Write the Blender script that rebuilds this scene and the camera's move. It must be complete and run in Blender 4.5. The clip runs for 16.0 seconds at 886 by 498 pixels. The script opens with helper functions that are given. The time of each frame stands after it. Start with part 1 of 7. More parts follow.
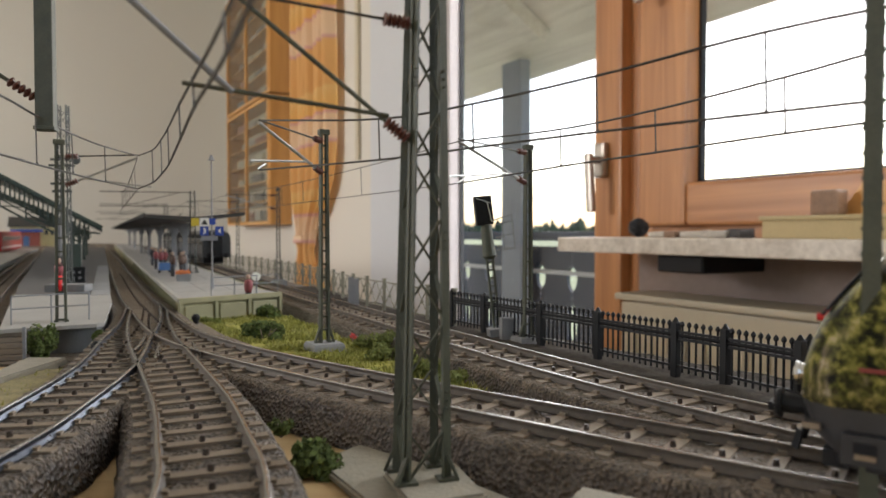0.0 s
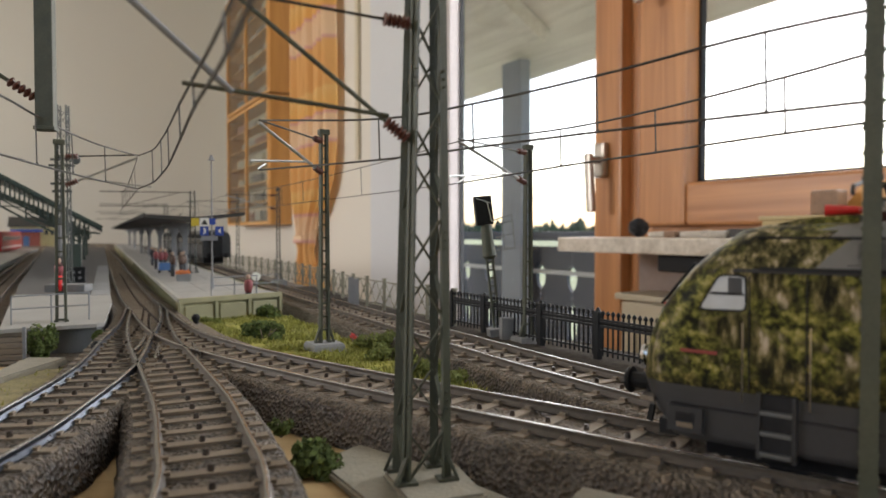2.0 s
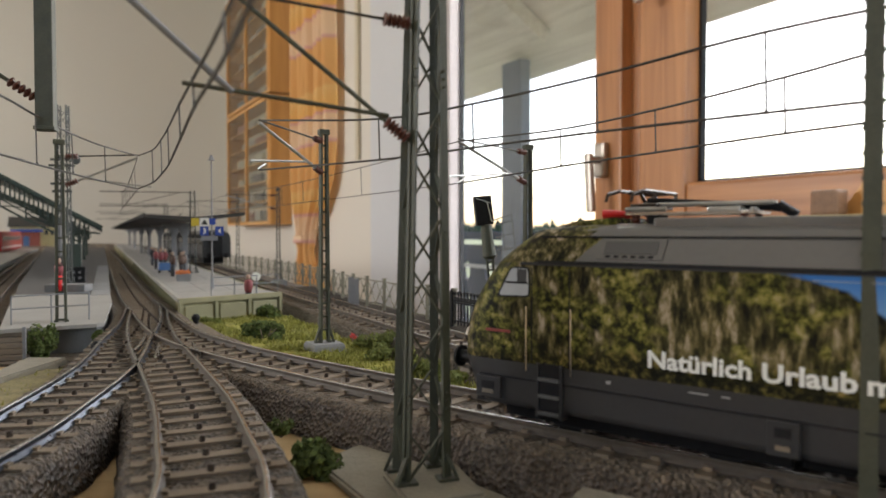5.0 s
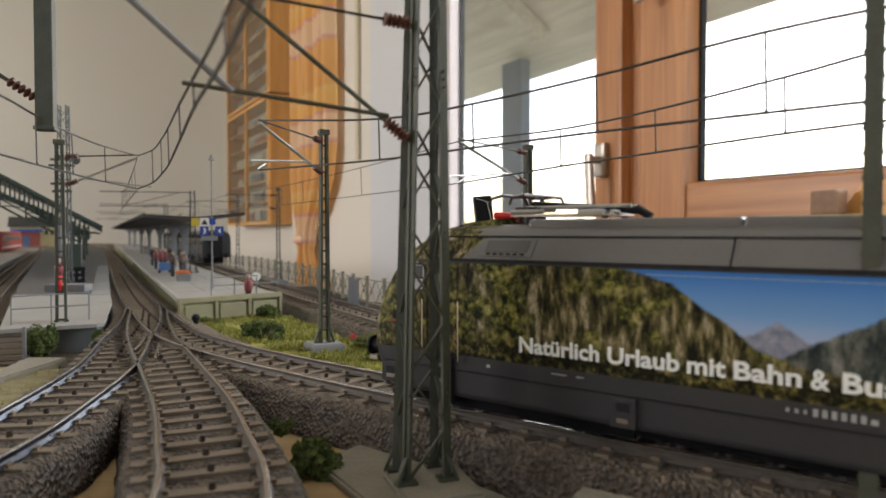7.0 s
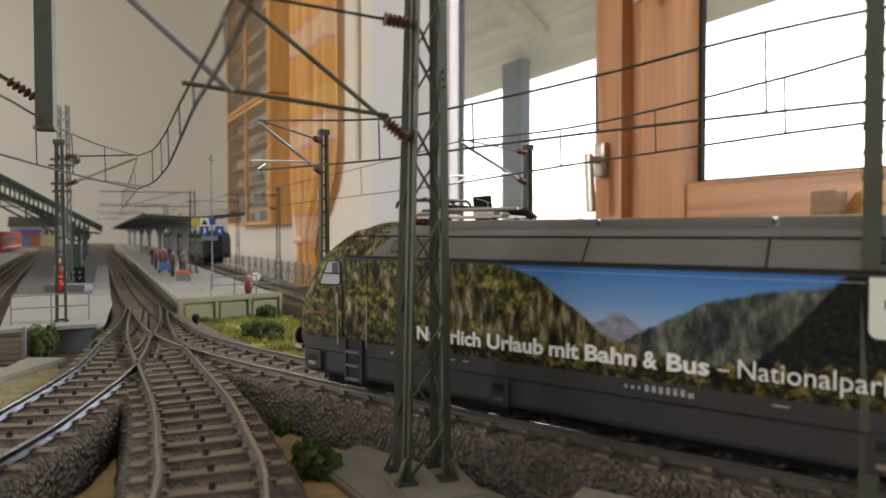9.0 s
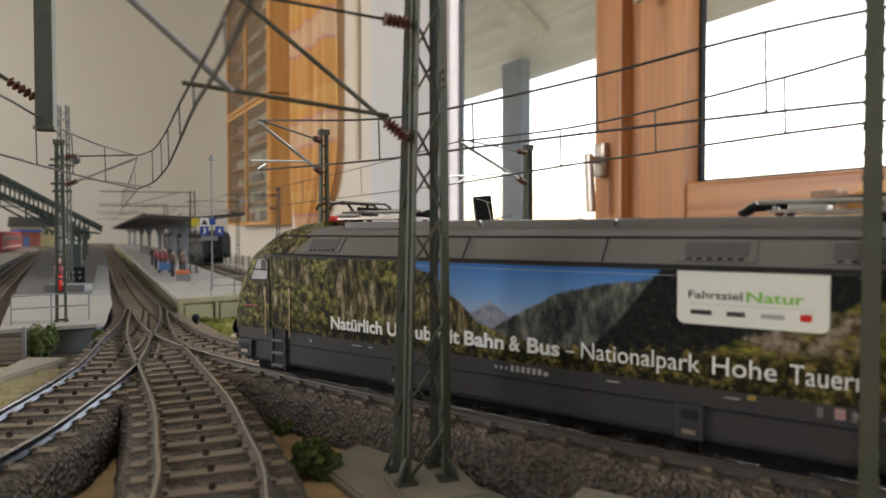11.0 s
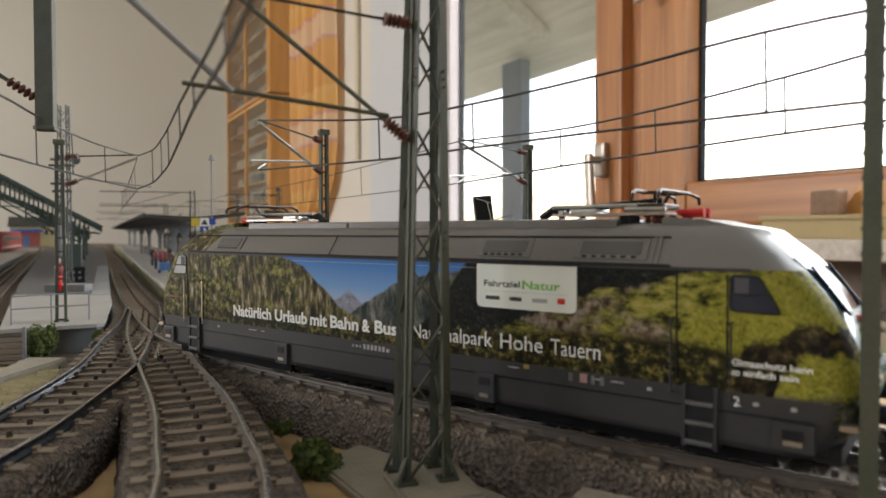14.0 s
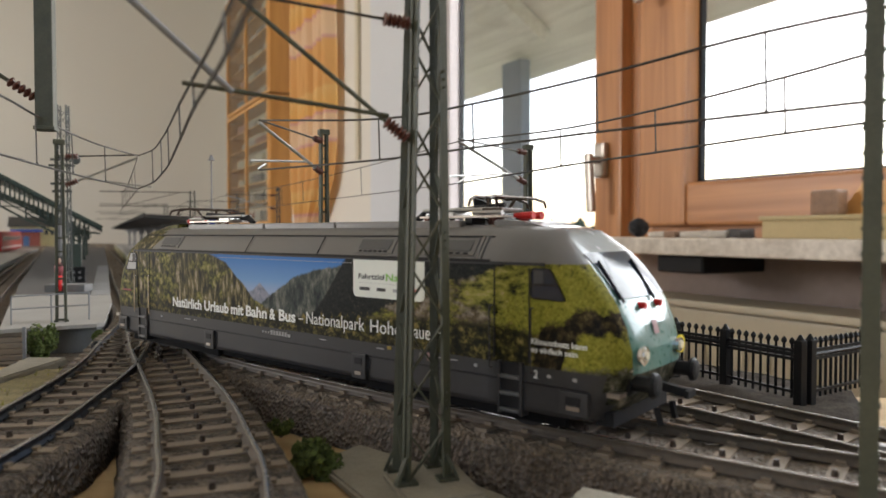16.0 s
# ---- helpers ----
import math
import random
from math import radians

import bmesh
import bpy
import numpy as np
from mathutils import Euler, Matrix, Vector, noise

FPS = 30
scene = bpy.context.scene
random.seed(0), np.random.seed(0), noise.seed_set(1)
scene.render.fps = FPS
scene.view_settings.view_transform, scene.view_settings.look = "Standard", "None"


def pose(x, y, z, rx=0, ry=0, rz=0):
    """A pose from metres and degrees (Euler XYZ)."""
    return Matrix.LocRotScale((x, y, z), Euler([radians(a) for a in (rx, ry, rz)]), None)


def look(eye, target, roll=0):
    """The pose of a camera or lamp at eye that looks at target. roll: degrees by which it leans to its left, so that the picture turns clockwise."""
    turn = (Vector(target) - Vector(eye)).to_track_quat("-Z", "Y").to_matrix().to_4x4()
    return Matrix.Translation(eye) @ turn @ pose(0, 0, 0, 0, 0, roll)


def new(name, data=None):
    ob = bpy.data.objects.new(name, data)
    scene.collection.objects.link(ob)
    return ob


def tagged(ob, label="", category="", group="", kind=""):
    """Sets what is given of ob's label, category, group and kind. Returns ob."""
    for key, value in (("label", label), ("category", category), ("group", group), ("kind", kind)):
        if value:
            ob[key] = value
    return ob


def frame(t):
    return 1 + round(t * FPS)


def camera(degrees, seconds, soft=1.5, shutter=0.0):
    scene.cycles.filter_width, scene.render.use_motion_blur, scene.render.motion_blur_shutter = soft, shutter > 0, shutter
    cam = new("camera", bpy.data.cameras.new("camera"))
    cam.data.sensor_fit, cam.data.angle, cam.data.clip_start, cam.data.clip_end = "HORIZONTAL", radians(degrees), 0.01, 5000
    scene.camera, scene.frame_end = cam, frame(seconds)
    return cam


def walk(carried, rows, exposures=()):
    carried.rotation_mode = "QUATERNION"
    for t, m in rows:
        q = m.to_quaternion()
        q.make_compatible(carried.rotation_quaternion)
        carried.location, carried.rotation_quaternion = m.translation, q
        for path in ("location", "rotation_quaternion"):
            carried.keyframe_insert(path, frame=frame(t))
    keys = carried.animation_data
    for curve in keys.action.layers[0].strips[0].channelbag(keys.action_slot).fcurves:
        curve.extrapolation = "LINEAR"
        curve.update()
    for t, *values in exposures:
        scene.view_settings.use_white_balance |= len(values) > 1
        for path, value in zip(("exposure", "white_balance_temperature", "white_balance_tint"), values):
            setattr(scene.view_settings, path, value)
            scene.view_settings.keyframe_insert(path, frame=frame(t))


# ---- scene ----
# ---- camera: a phone standing on the layout, lens 4 cm above the rails ----
cam = camera(66.3, 16.0, soft=1.6)
EYE = (0.0, 0.0, 0.0406)
# a small phone lens focused on the passing train
cam.data.dof.use_dof, cam.data.dof.focus_distance, cam.data.dof.aperture_fstop = True, 0.22, 26.0
STAND = look(EYE, (0.0, 1.0, 0.0406 - 29.0 / 1200.0), 0)
walk(cam, [(0.0, STAND), (16.0, STAND)],
     exposures=[(0.0, 1.08), (4.5, 1.06), (7.0, 1.08), (9.0, 1.09), (16.0, 1.09)])

# ---- light: bright overcast day outside the window wall, added unseen fill lamps ----
world = bpy.data.worlds.new("sky")
scene.world = world
world.use_nodes = True
wn = world.node_tree.nodes
sky = wn.new("ShaderNodeTexSky")
sky.sky_type, sky.sun_disc = "NISHITA", False
sky.dust_density, sky.air_density = 2.0, 1.0
sky.sun_elevation, sky.sun_rotation = radians(40), radians(30)
world.node_tree.links.new(sky.outputs[0], wn["Background"].inputs[0])
wn["Background"].inputs[1].default_value = 0.15
sun = new("sun", bpy.data.lights.new("sun", "SUN"))
sun.data.energy, sun.data.angle, sun.data.color = 1.2, radians(12), (1.0, 0.96, 0.9)
sun.matrix_world = look((3.83, 6.63, 6.43), (0.0, 0.0, 0.0))

# ---- the room's frame: the window wall runs away to the left of the view ----
WDIR = Vector((-0.5, 0.866, 0.0))
WOUT = Vector((0.866, 0.5, 0.0))
WORG = Vector((0.327, 1.35, 0.0))
FLOOR_Z, CEIL_Z = -0.87, 1.62
WALL_M = Matrix.Translation(WORG) @ Matrix(((WDIR.x, WOUT.x, 0, 0), (WDIR.y, WOUT.y, 0, 0), (0, 0, 1, 0), (0, 0, 0, 1)))


def wall_pt(t, o, z):
    """A point t along the window wall, o outwards from its inner face, at height z."""
    return WORG + WDIR * t + WOUT * o + Vector((0, 0, z))


def area(name, m, sx, sy, watts, color):
    ob = new(name, bpy.data.lights.new(name, "AREA"))
    ob.data.shape, ob.data.size, ob.data.size_y = "RECTANGLE", sx, sy
    ob.data.energy, ob.data.color = watts, color
    ob.matrix_world = m
    return ob


area("window_daylight", look(wall_pt(-1.02, 0.10, 0.72), wall_pt(-1.02, -1.0, 0.55)), 0.72, 1.1, 9.0, (0.92, 0.96, 1.0))
area("door_daylight", look(wall_pt(0.33, 0.062, 0.45), wall_pt(0.55, -1.0, 0.35)), 0.54, 1.6, 5.0, (0.95, 0.97, 1.0))
# two unseen area lamps, added as fill for camera-facing sides and end wall
area("back_window_daylight", look((-0.6, -1.12, 0.75), (-0.6, 0.6, 0.45)), 1.3, 1.0, 0.75, (1.0, 0.90, 0.84))
area("side_window_daylight", look(wall_pt(1.7, -4.48, 0.75), wall_pt(1.9, -1.0, 0.75)), 1.6, 1.1, 42.0, (1.0, 0.955, 0.93))


# ---- materials ----
def mat(name, color, rough=0.7, metal=0.0, var=0.25, scale=40.0, fine=400.0, bump=0.0, spec=0.5, tint=None, bump_scale=None, coat=0.0, island=False):
    """A surface with blotches at one scale and grain at a finer one."""
    m = bpy.data.materials.new(name)
    m.use_nodes = True
    nt = m.node_tree
    n, l = nt.nodes, nt.links
    b = n["Principled BSDF"]
    b.inputs["Roughness"].default_value, b.inputs["Metallic"].default_value = rough, metal
    b.inputs["Specular IOR Level"].default_value = spec
    b.inputs["Coat Weight"].default_value = coat
    tc = n.new("ShaderNodeTexCoord")
    n1 = n.new("ShaderNodeTexNoise"); n1.inputs["Scale"].default_value = scale; n1.inputs["Detail"].default_value = 4
    n2 = n.new("ShaderNodeTexNoise"); n2.inputs["Scale"].default_value = fine; n2.inputs["Detail"].default_value = 3
    for q in (n1, n2):
        l.new(tc.outputs["Object"], q.inputs["Vector"])
    add = n.new("ShaderNodeMath"); add.operation = "ADD"
    l.new(n1.outputs["Fac"], add.inputs[0]); l.new(n2.outputs["Fac"], add.inputs[1])
    rnd = n.new("ShaderNodeObjectInfo") if not island else n.new("ShaderNodeNewGeometry")
    add2 = n.new("ShaderNodeMath"); add2.operation = "MULTIPLY_ADD"; add2.inputs[1].default_value = 0.35
    l.new(rnd.outputs["Random" if not island else "Random Per Island"], add2.inputs[0]); l.new(add.outputs[0], add2.inputs[2])
    mr = n.new("ShaderNodeMapRange"); mr.inputs[1].default_value, mr.inputs[2].default_value = 0.72, 1.62
    l.new(add2.outputs[0], mr.inputs[0])
    mix = n.new("ShaderNodeMix"); mix.data_type = "RGBA"
    c0 = [max(0.0, c * (1 - var)) for c in color]
    c1 = [min(1.0, c * (1 + var)) for c in (tint or color)]
    mix.inputs[6].default_value, mix.inputs[7].default_value = (*c0, 1), (*c1, 1)
    l.new(mr.outputs[0], mix.inputs[0]); l.new(mix.outputs[2], b.inputs["Base Color"])
    rr = n.new("ShaderNodeMapRange"); rr.inputs[3].default_value, rr.inputs[4].default_value = max(0.02, rough - 0.1), min(1, rough + 0.1)
    l.new(n2.outputs["Fac"], rr.inputs[0]); l.new(rr.outputs[0], b.inputs["Roughness"])
    if bump:
        bp = n.new("ShaderNodeBump"); bp.inputs["Strength"].default_value = bump
        bp.inputs["Distance"].default_value = 1.3 / (bump_scale or fine)
        if bump_scale:
            n3 = n.new("ShaderNodeTexVoronoi"); n3.inputs["Scale"].default_value = bump_scale
            l.new(tc.outputs["Object"], n3.inputs["Vector"]); l.new(n3.outputs["Distance"], bp.inputs["Height"])
        else:
            l.new(n2.outputs["Fac"], bp.inputs["Height"])
        l.new(bp.outputs[0], b.inputs["Normal"])
    return m


def wood_mat(name, dark, light, axis="Z", scale=6.0, rough=0.45):
    m = bpy.data.materials.new(name)
    m.use_nodes = True
    n, l = m.node_tree.nodes, m.node_tree.links
    b = n["Principled BSDF"]
    b.inputs["Roughness"].default_value = rough
    tc, mp = n.new("ShaderNodeTexCoord"), n.new("ShaderNodeMapping")
    s = [scale * 9] * 3
    s["XYZ".index(axis)] = scale * 0.5
    mp.inputs["Scale"].default_value = s
    l.new(tc.outputs["Object"], mp.inputs["Vector"])
    n1 = n.new("ShaderNodeTexNoise"); n1.inputs["Scale"].default_value = 1.0; n1.inputs["Detail"].default_value = 6; n1.inputs["Distortion"].default_value = 0.6
    l.new(mp.outputs[0], n1.inputs["Vector"])
    n2 = n.new("ShaderNodeTexNoise"); n2.inputs["Scale"].default_value = 2.2
    l.new(tc.outputs["Object"], n2.inputs["Vector"])
    ad = n.new("ShaderNodeMath"); ad.operation = "MULTIPLY_ADD"; ad.inputs[1].default_value = 0.45
    l.new(n2.outputs["Fac"], ad.inputs[0]); l.new(n1.outputs["Fac"], ad.inputs[2])
    r = n.new("ShaderNodeValToRGB")
    r.color_ramp.elements[0].position, r.color_ramp.elements[1].position = 0.5, 0.92
    r.color_ramp.elements[0].color, r.color_ramp.elements[1].color = (*dark, 1), (*light, 1)
    l.new(ad.outputs[0], r.inputs[0]); l.new(r.outputs[0], b.inputs["Base Color"])
    bp = n.new("ShaderNodeBump"); bp.inputs["Strength"].default_value = 0.08; bp.inputs["Distance"].default_value = 0.002
    l.new(n1.outputs["Fac"], bp.inputs["Height"]); l.new(bp.outputs[0], b.inputs["Normal"])
    return m


def glass_mat(name, tint=(1, 1, 1), rough=0.0):
    m = bpy.data.materials.new(name)
    m.use_nodes = True
    n, l = m.node_tree.nodes, m.node_tree.links
    out = n["Material Output"]
    tr, gl, mx, lw = n.new("ShaderNodeBsdfTransparent"), n.new("ShaderNodeBsdfGlossy"), n.new("ShaderNodeMixShader"), n.new("ShaderNodeLayerWeight")
    tr.inputs[0].default_value = (*tint, 1)
    gl.inputs["Roughness"].default_value = rough
    lw.inputs[0].default_value = 0.5
    pw = n.new("ShaderNodeMath"); pw.operation = "POWER"; pw.inputs[1].default_value = 4.0
    ma = n.new("ShaderNodeMath"); ma.operation = "MULTIPLY_ADD"; ma.inputs[1].default_value, ma.inputs[2].default_value = 0.5, 0.025
    l.new(lw.outputs["Facing"], pw.inputs[0]); l.new(pw.outputs[0], ma.inputs[0]); l.new(ma.outputs[0], mx.inputs[0])
    l.new(tr.outputs[0], mx.inputs[1]); l.new(gl.outputs[0], mx.inputs[2])
    l.new(mx.outputs[0], out.inputs[0])
    return m


M_WALL = mat("wall_plaster", (0.65, 0.61, 0.54), 0.9, var=0.04, scale=1.5, fine=140, bump=0.15)
M_WALL_END = mat("end_wall_plaster", (0.57, 0.56, 0.51), 0.6, var=0.05, scale=0.9, fine=120, bump=0.08)
M_WHITE = mat("white_paint", (0.56, 0.57, 0.59), 0.5, var=0.04, scale=3, fine=120)
M_CEIL = mat("ceiling_paint", (0.78, 0.77, 0.73), 0.9, var=0.03, scale=2, fine=90)
M_FLOOR = wood_mat("floor_boards", (0.16, 0.09, 0.045), (0.34, 0.2, 0.1), "Y", 2.0, 0.4)
M_FRAME = wood_mat("larch_window_wood", (0.33, 0.13, 0.045), (0.56, 0.26, 0.10), "Z", 5.0, 0.38)
M_FRAME_H = wood_mat("larch_window_rail_wood", (0.33, 0.13, 0.045), (0.56, 0.26, 0.10), "X", 5.0, 0.38)
M_CAB = wood_mat("beech_veneer", (0.50, 0.24, 0.07), (0.66, 0.36, 0.12), "Z", 3.0, 0.4)
M_PLY = wood_mat("ochre_plywood", (0.42, 0.28, 0.13), (0.60, 0.43, 0.22), "X", 12.0, 0.75)
M_STONE = mat("limestone_sill", (0.60, 0.52, 0.42), 0.35, var=0.22, scale=25, fine=120, bump=0.05, tint=(0.72, 0.66, 0.58))
M_RAD = mat("cream_radiator_paint", (0.52, 0.46, 0.34), 0.4, var=0.04, scale=4, fine=60)
M_GLASS = glass_mat("window_glass")
M_GASKET = mat("black_rubber", (0.012, 0.012, 0.014), 0.6, var=0.2)
M_METAL = mat("satin_metal", (0.40, 0.36, 0.32), 0.38, 1.0, var=0.08)
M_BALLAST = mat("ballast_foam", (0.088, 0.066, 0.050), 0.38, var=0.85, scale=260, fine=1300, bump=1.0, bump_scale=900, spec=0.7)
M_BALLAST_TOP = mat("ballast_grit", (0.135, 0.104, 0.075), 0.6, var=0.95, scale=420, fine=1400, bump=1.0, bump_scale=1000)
M_SLEEPER = mat("brown_plastic_sleeper", (0.205, 0.160, 0.115), 0.5, var=0.25, scale=200, fine=1500, bump=0.2)
# rail sides: dull brown, darker than the rail head
M_RAIL = mat("dull_brown_rail_web", (0.090, 0.072, 0.057), 0.5, 0.0, var=0.3, scale=120, fine=900, bump=0.05, spec=0.35)
M_RAILTOP = mat("worn_rail_head", (0.42, 0.41, 0.40), 0.24, 1.0, var=0.2, scale=120, fine=900)
# side track's rails: the window's blue reflection is put into the base colour
M_RAIL_SHEEN = mat("sky_sheen_rail_side", (0.095, 0.108, 0.135), 0.30, 1.0, var=0.3, scale=120, fine=900)
M_STUD = mat("dark_contact_stud", (0.06, 0.045, 0.036), 0.35, 0.7, var=0.3)
M_MAST = mat("grey_green_mast_paint", (0.060, 0.064, 0.042), 0.5, var=0.25, scale=300, fine=1500, bump=0.08)
M_MAST_DARK = mat("dark_mast_paint", (0.06, 0.065, 0.06), 0.5, var=0.25, scale=300, fine=1500)
M_INS = mat("brown_insulator", (0.10, 0.03, 0.02), 0.3, var=0.2)
M_WIRE = mat("catenary_wire", (0.055, 0.05, 0.045), 0.5, 0.3, var=0.2, scale=90)
M_TUBE = mat("zinc_tube", (0.45, 0.45, 0.44), 0.35, 0.8, var=0.15, scale=90)
M_CONC = mat("grey_concrete_paint", (0.21, 0.21, 0.21), 0.8, var=0.15, scale=200, fine=1500, bump=0.2)
M_SLAB = mat("sandy_concrete", (0.27, 0.245, 0.195), 0.85, var=0.2, scale=110, fine=1200, bump=0.3)
M_BLACK = mat("black_plastic", (0.009, 0.009, 0.010), 0.5, var=0.25, scale=200, spec=0.22)


# ---- mesh helpers ----
def thing(name, label, category, group="", kind="", m=None):
    e = new(name)
    e.empty_display_size = 0.01
    if m is not None:
        e.matrix_world = m
    return tagged(e, label, category, group, kind)


def finish(bm, name, material, smooth=False):
    me = bpy.data.meshes.new(name)
    bm.normal_update()
    for f in bm.faces:
        f.smooth = smooth
    bm.to_mesh(me)
    bm.free()
    for q in (material if isinstance(material, (list, tuple)) else [material]):
        me.materials.append(q)
    return me


def part(name, bm, material, parent=None, label="", smooth=False):
    me = bm if isinstance(bm, bpy.types.Mesh) else finish(bm, name, material, smooth)
    ob = new(name, me)
    if parent is not None:
        ob.parent = parent
    return tagged(ob, label)


def structure(name, bm, material, label, category, smooth=False):
    return tagged(part(name, bm, material, None, "", smooth), label, category, "", "structure")


def box(bm, x0, x1, y0, y1, z0, z1, m=None, bevel=0.0):
    v = [bm.verts.new((x, y, z)) for z in (z0, z1) for x, y in ((x0, y0), (x1, y0), (x1, y1), (x0, y1))]
    if m is not None:
        for q in v:
            q.co = m @ q.co
    fs = [bm.faces.new([v[i] for i in ix]) for ix in ((3, 2, 1, 0), (4, 5, 6, 7), (0, 1, 5, 4), (1, 2, 6, 5), (2, 3, 7, 6), (3, 0, 4, 7))]
    if bevel:
        es = list({e for f in fs for e in f.edges})
        bmesh.ops.bevel(bm, geom=es, offset=bevel, segments=2, affect="EDGES", profile=0.6)
    return v


def B(x0, x1, y0, y1, z0, z1, m=None, bevel=0.0):
    bm = bmesh.new()
    box(bm, x0, x1, y0, y1, z0, z1, m, bevel)
    return bm


def tube(bm, a, b, r, n=8, r2=None, caps=True):
    a, b = Vector(a), Vector(b)
    q = (b - a).to_track_quat("Z", "Y").to_matrix()
    r2 = r if r2 is None else r2
    rings = []
    for p, rad in ((a, r), (b, r2)):
        rings.append([bm.verts.new(p + q @ Vector((rad * math.cos(2 * math.pi * i / n), rad * math.sin(2 * math.pi * i / n), 0))) for i in range(n)])
    for i in range(n):
        bm.faces.new((rings[0][i], rings[0][(i + 1) % n], rings[1][(i + 1) % n], rings[1][i]))
    if caps:
        bm.faces.new(rings[0][::-1])
        bm.faces.new(rings[1])


def bar(bm, a, b, w, h):
    """A flat bar from a to b, w wide and h deep."""
    a, b = Vector(a), Vector(b)
    q = (b - a).to_track_quat("Z", "Y").to_matrix().to_4x4()
    box(bm, -w / 2, w / 2, -h / 2, h / 2, 0, (b - a).length, Matrix.Translation(a) @ q)


def revolve(bm, prof, n=16, m=None):
    """Turns a profile of (radius, height) round z."""
    rings = []
    for r, z in prof:
        rings.append([bm.verts.new((r * math.cos(2 * math.pi * i / n), r * math.sin(2 * math.pi * i / n), z)) for i in range(n)])
    for k in range(len(prof) - 1):
        for i in range(n):
            bm.faces.new((rings[k][i], rings[k][(i + 1) % n], rings[k + 1][(i + 1) % n], rings[k + 1][i]))
    bm.faces.new(rings[0][::-1]); bm.faces.new(rings[-1])
    if m is not None:
        for ring in rings:
            for v in ring:
                v.co = m @ v.co


def prism(bm, poly, z0, z1, m=None):
    """An upright prism over a polygon given counter-clockwise."""
    lo = [bm.verts.new((x, y, z0)) for x, y in poly]
    hi = [bm.verts.new((x, y, z1)) for x, y in poly]
    if m is not None:
        for v in lo + hi:
            v.co = m @ v.co
    k = len(poly)
    for i in range(k):
        bm.faces.new((lo[i], lo[(i + 1) % k], hi[(i + 1) % k], hi[i]))
    bm.faces.new(lo[::-1]); bm.faces.new(hi)


def spline(pts, step):
    """Points every step metres on a smooth curve through pts (plan)."""
    p = np.array(pts, float)
    p = np.vstack([2 * p[0] - p[1], p, 2 * p[-1] - p[-2]])
    out = []
    for i in range(1, len(p) - 2):
        for u in np.linspace(0, 1, 24, endpoint=False):
            a, b, c, d = p[i - 1], p[i], p[i + 1], p[i + 2]
            out.append(0.5 * (2 * b + (c - a) * u + (2 * a - 5 * b + 4 * c - d) * u * u + (3 * b - a - 3 * c + d) * u ** 3))
    out.append(p[-2])
    out = np.array(out)
    s = np.concatenate([[0], np.cumsum(np.hypot(*np.diff(out, axis=0).T))])
    k = np.arange(0, s[-1], step)
    return np.stack([np.interp(k, s, out[:, 0]), np.interp(k, s, out[:, 1])], 1)


def normals(c):
    d = np.gradient(c, axis=0)
    d /= np.linalg.norm(d, axis=1)[:, None]
    return d, np.stack([-d[:, 1], d[:, 0]], 1)


def sweep(bm, c, prof, closed=True, z=0.0, rough=0.0):
    """Carries a profile of (sideways, up) along the plan line c."""
    d, nn = normals(c)
    rows = []
    for i in range(len(c)):
        row = []
        for j, (a, h) in enumerate(prof):
            k = rough * (noise.noise(Vector((c[i][0] * 300, c[i][1] * 300, j * 3.1)))) if rough else 0
            row.append(bm.verts.new((c[i][0] + nn[i][0] * (a + k), c[i][1] + nn[i][1] * (a + k), z + h + k * 0.6)))
        rows.append(row)
    m = len(prof)
    for i in range(len(c) - 1):
        for j in range(m if closed else m - 1):
            bm.faces.new((rows[i][j], rows[i + 1][j], rows[i + 1][(j + 1) % m], rows[i][(j + 1) % m]))
    if closed:
        bm.faces.new(rows[0]); bm.faces.new(rows[-1][::-1])

# ---- room: window wall with balcony door and window, end wall, side and back walls ----
def wall_box(name, t0, t1, o0, o1, z0, z1, material, label):
    return structure(name, B(t0, t1, o0, o1, z0, z1), material, label, "wall")


def in_wall(ob):
    ob.matrix_world = WALL_M @ ob.matrix_world
    return ob


# wall under the sill: its shade is put into a brown-grey base colour
M_WALL_SHADED = mat("brown_grey_panel", (0.31, 0.24, 0.21), 0.7, var=0.15, scale=4, fine=70)
T_END, T_NEAR = 3.35, -3.0
DOOR = (-0.085, 0.725)
WIN = (-1.45, -0.085)
WIN_Z = (0.030, 1.30)
for nm, a in (("wall_window_far", (DOOR[1], T_END + 0.2, 0.0, 0.060, FLOOR_Z, CEIL_Z)), ("wall_window_lintel", (WIN[0], DOOR[1], 0.0, 0.060, WIN_Z[1], CEIL_Z)),
              ("wall_window_parapet", (WIN[0], WIN[1], 0.0, 0.060, FLOOR_Z, 0.007)), ("wall_window_near", (T_NEAR, WIN[0], 0.0, 0.060, FLOOR_Z, CEIL_Z))):
    in_wall(wall_box(nm, *a, M_WALL_SHADED if "parapet" in nm else M_WALL, "brown-grey panel under the stone sill" if "parapet" in nm else "cream plastered wall beside the window"))
in_wall(wall_box("wall_end", T_END, T_END + 0.2, -4.5, 0.0, FLOOR_Z, CEIL_Z, M_WALL_END, "plain grey-green wall behind the model railway"))
# side wall, unseen, with an assumed opening at its fill lamp
bm = bmesh.new()
box(bm, T_NEAR, 0.85, -4.7, -4.5, FLOOR_Z, CEIL_Z); box(bm, 2.55, T_END + 0.2, -4.7, -4.5, FLOOR_Z, CEIL_Z)
box(bm, 0.85, 2.55, -4.7, -4.5, FLOOR_Z, 0.15); box(bm, 0.85, 2.55, -4.7, -4.5, 1.35, CEIL_Z)
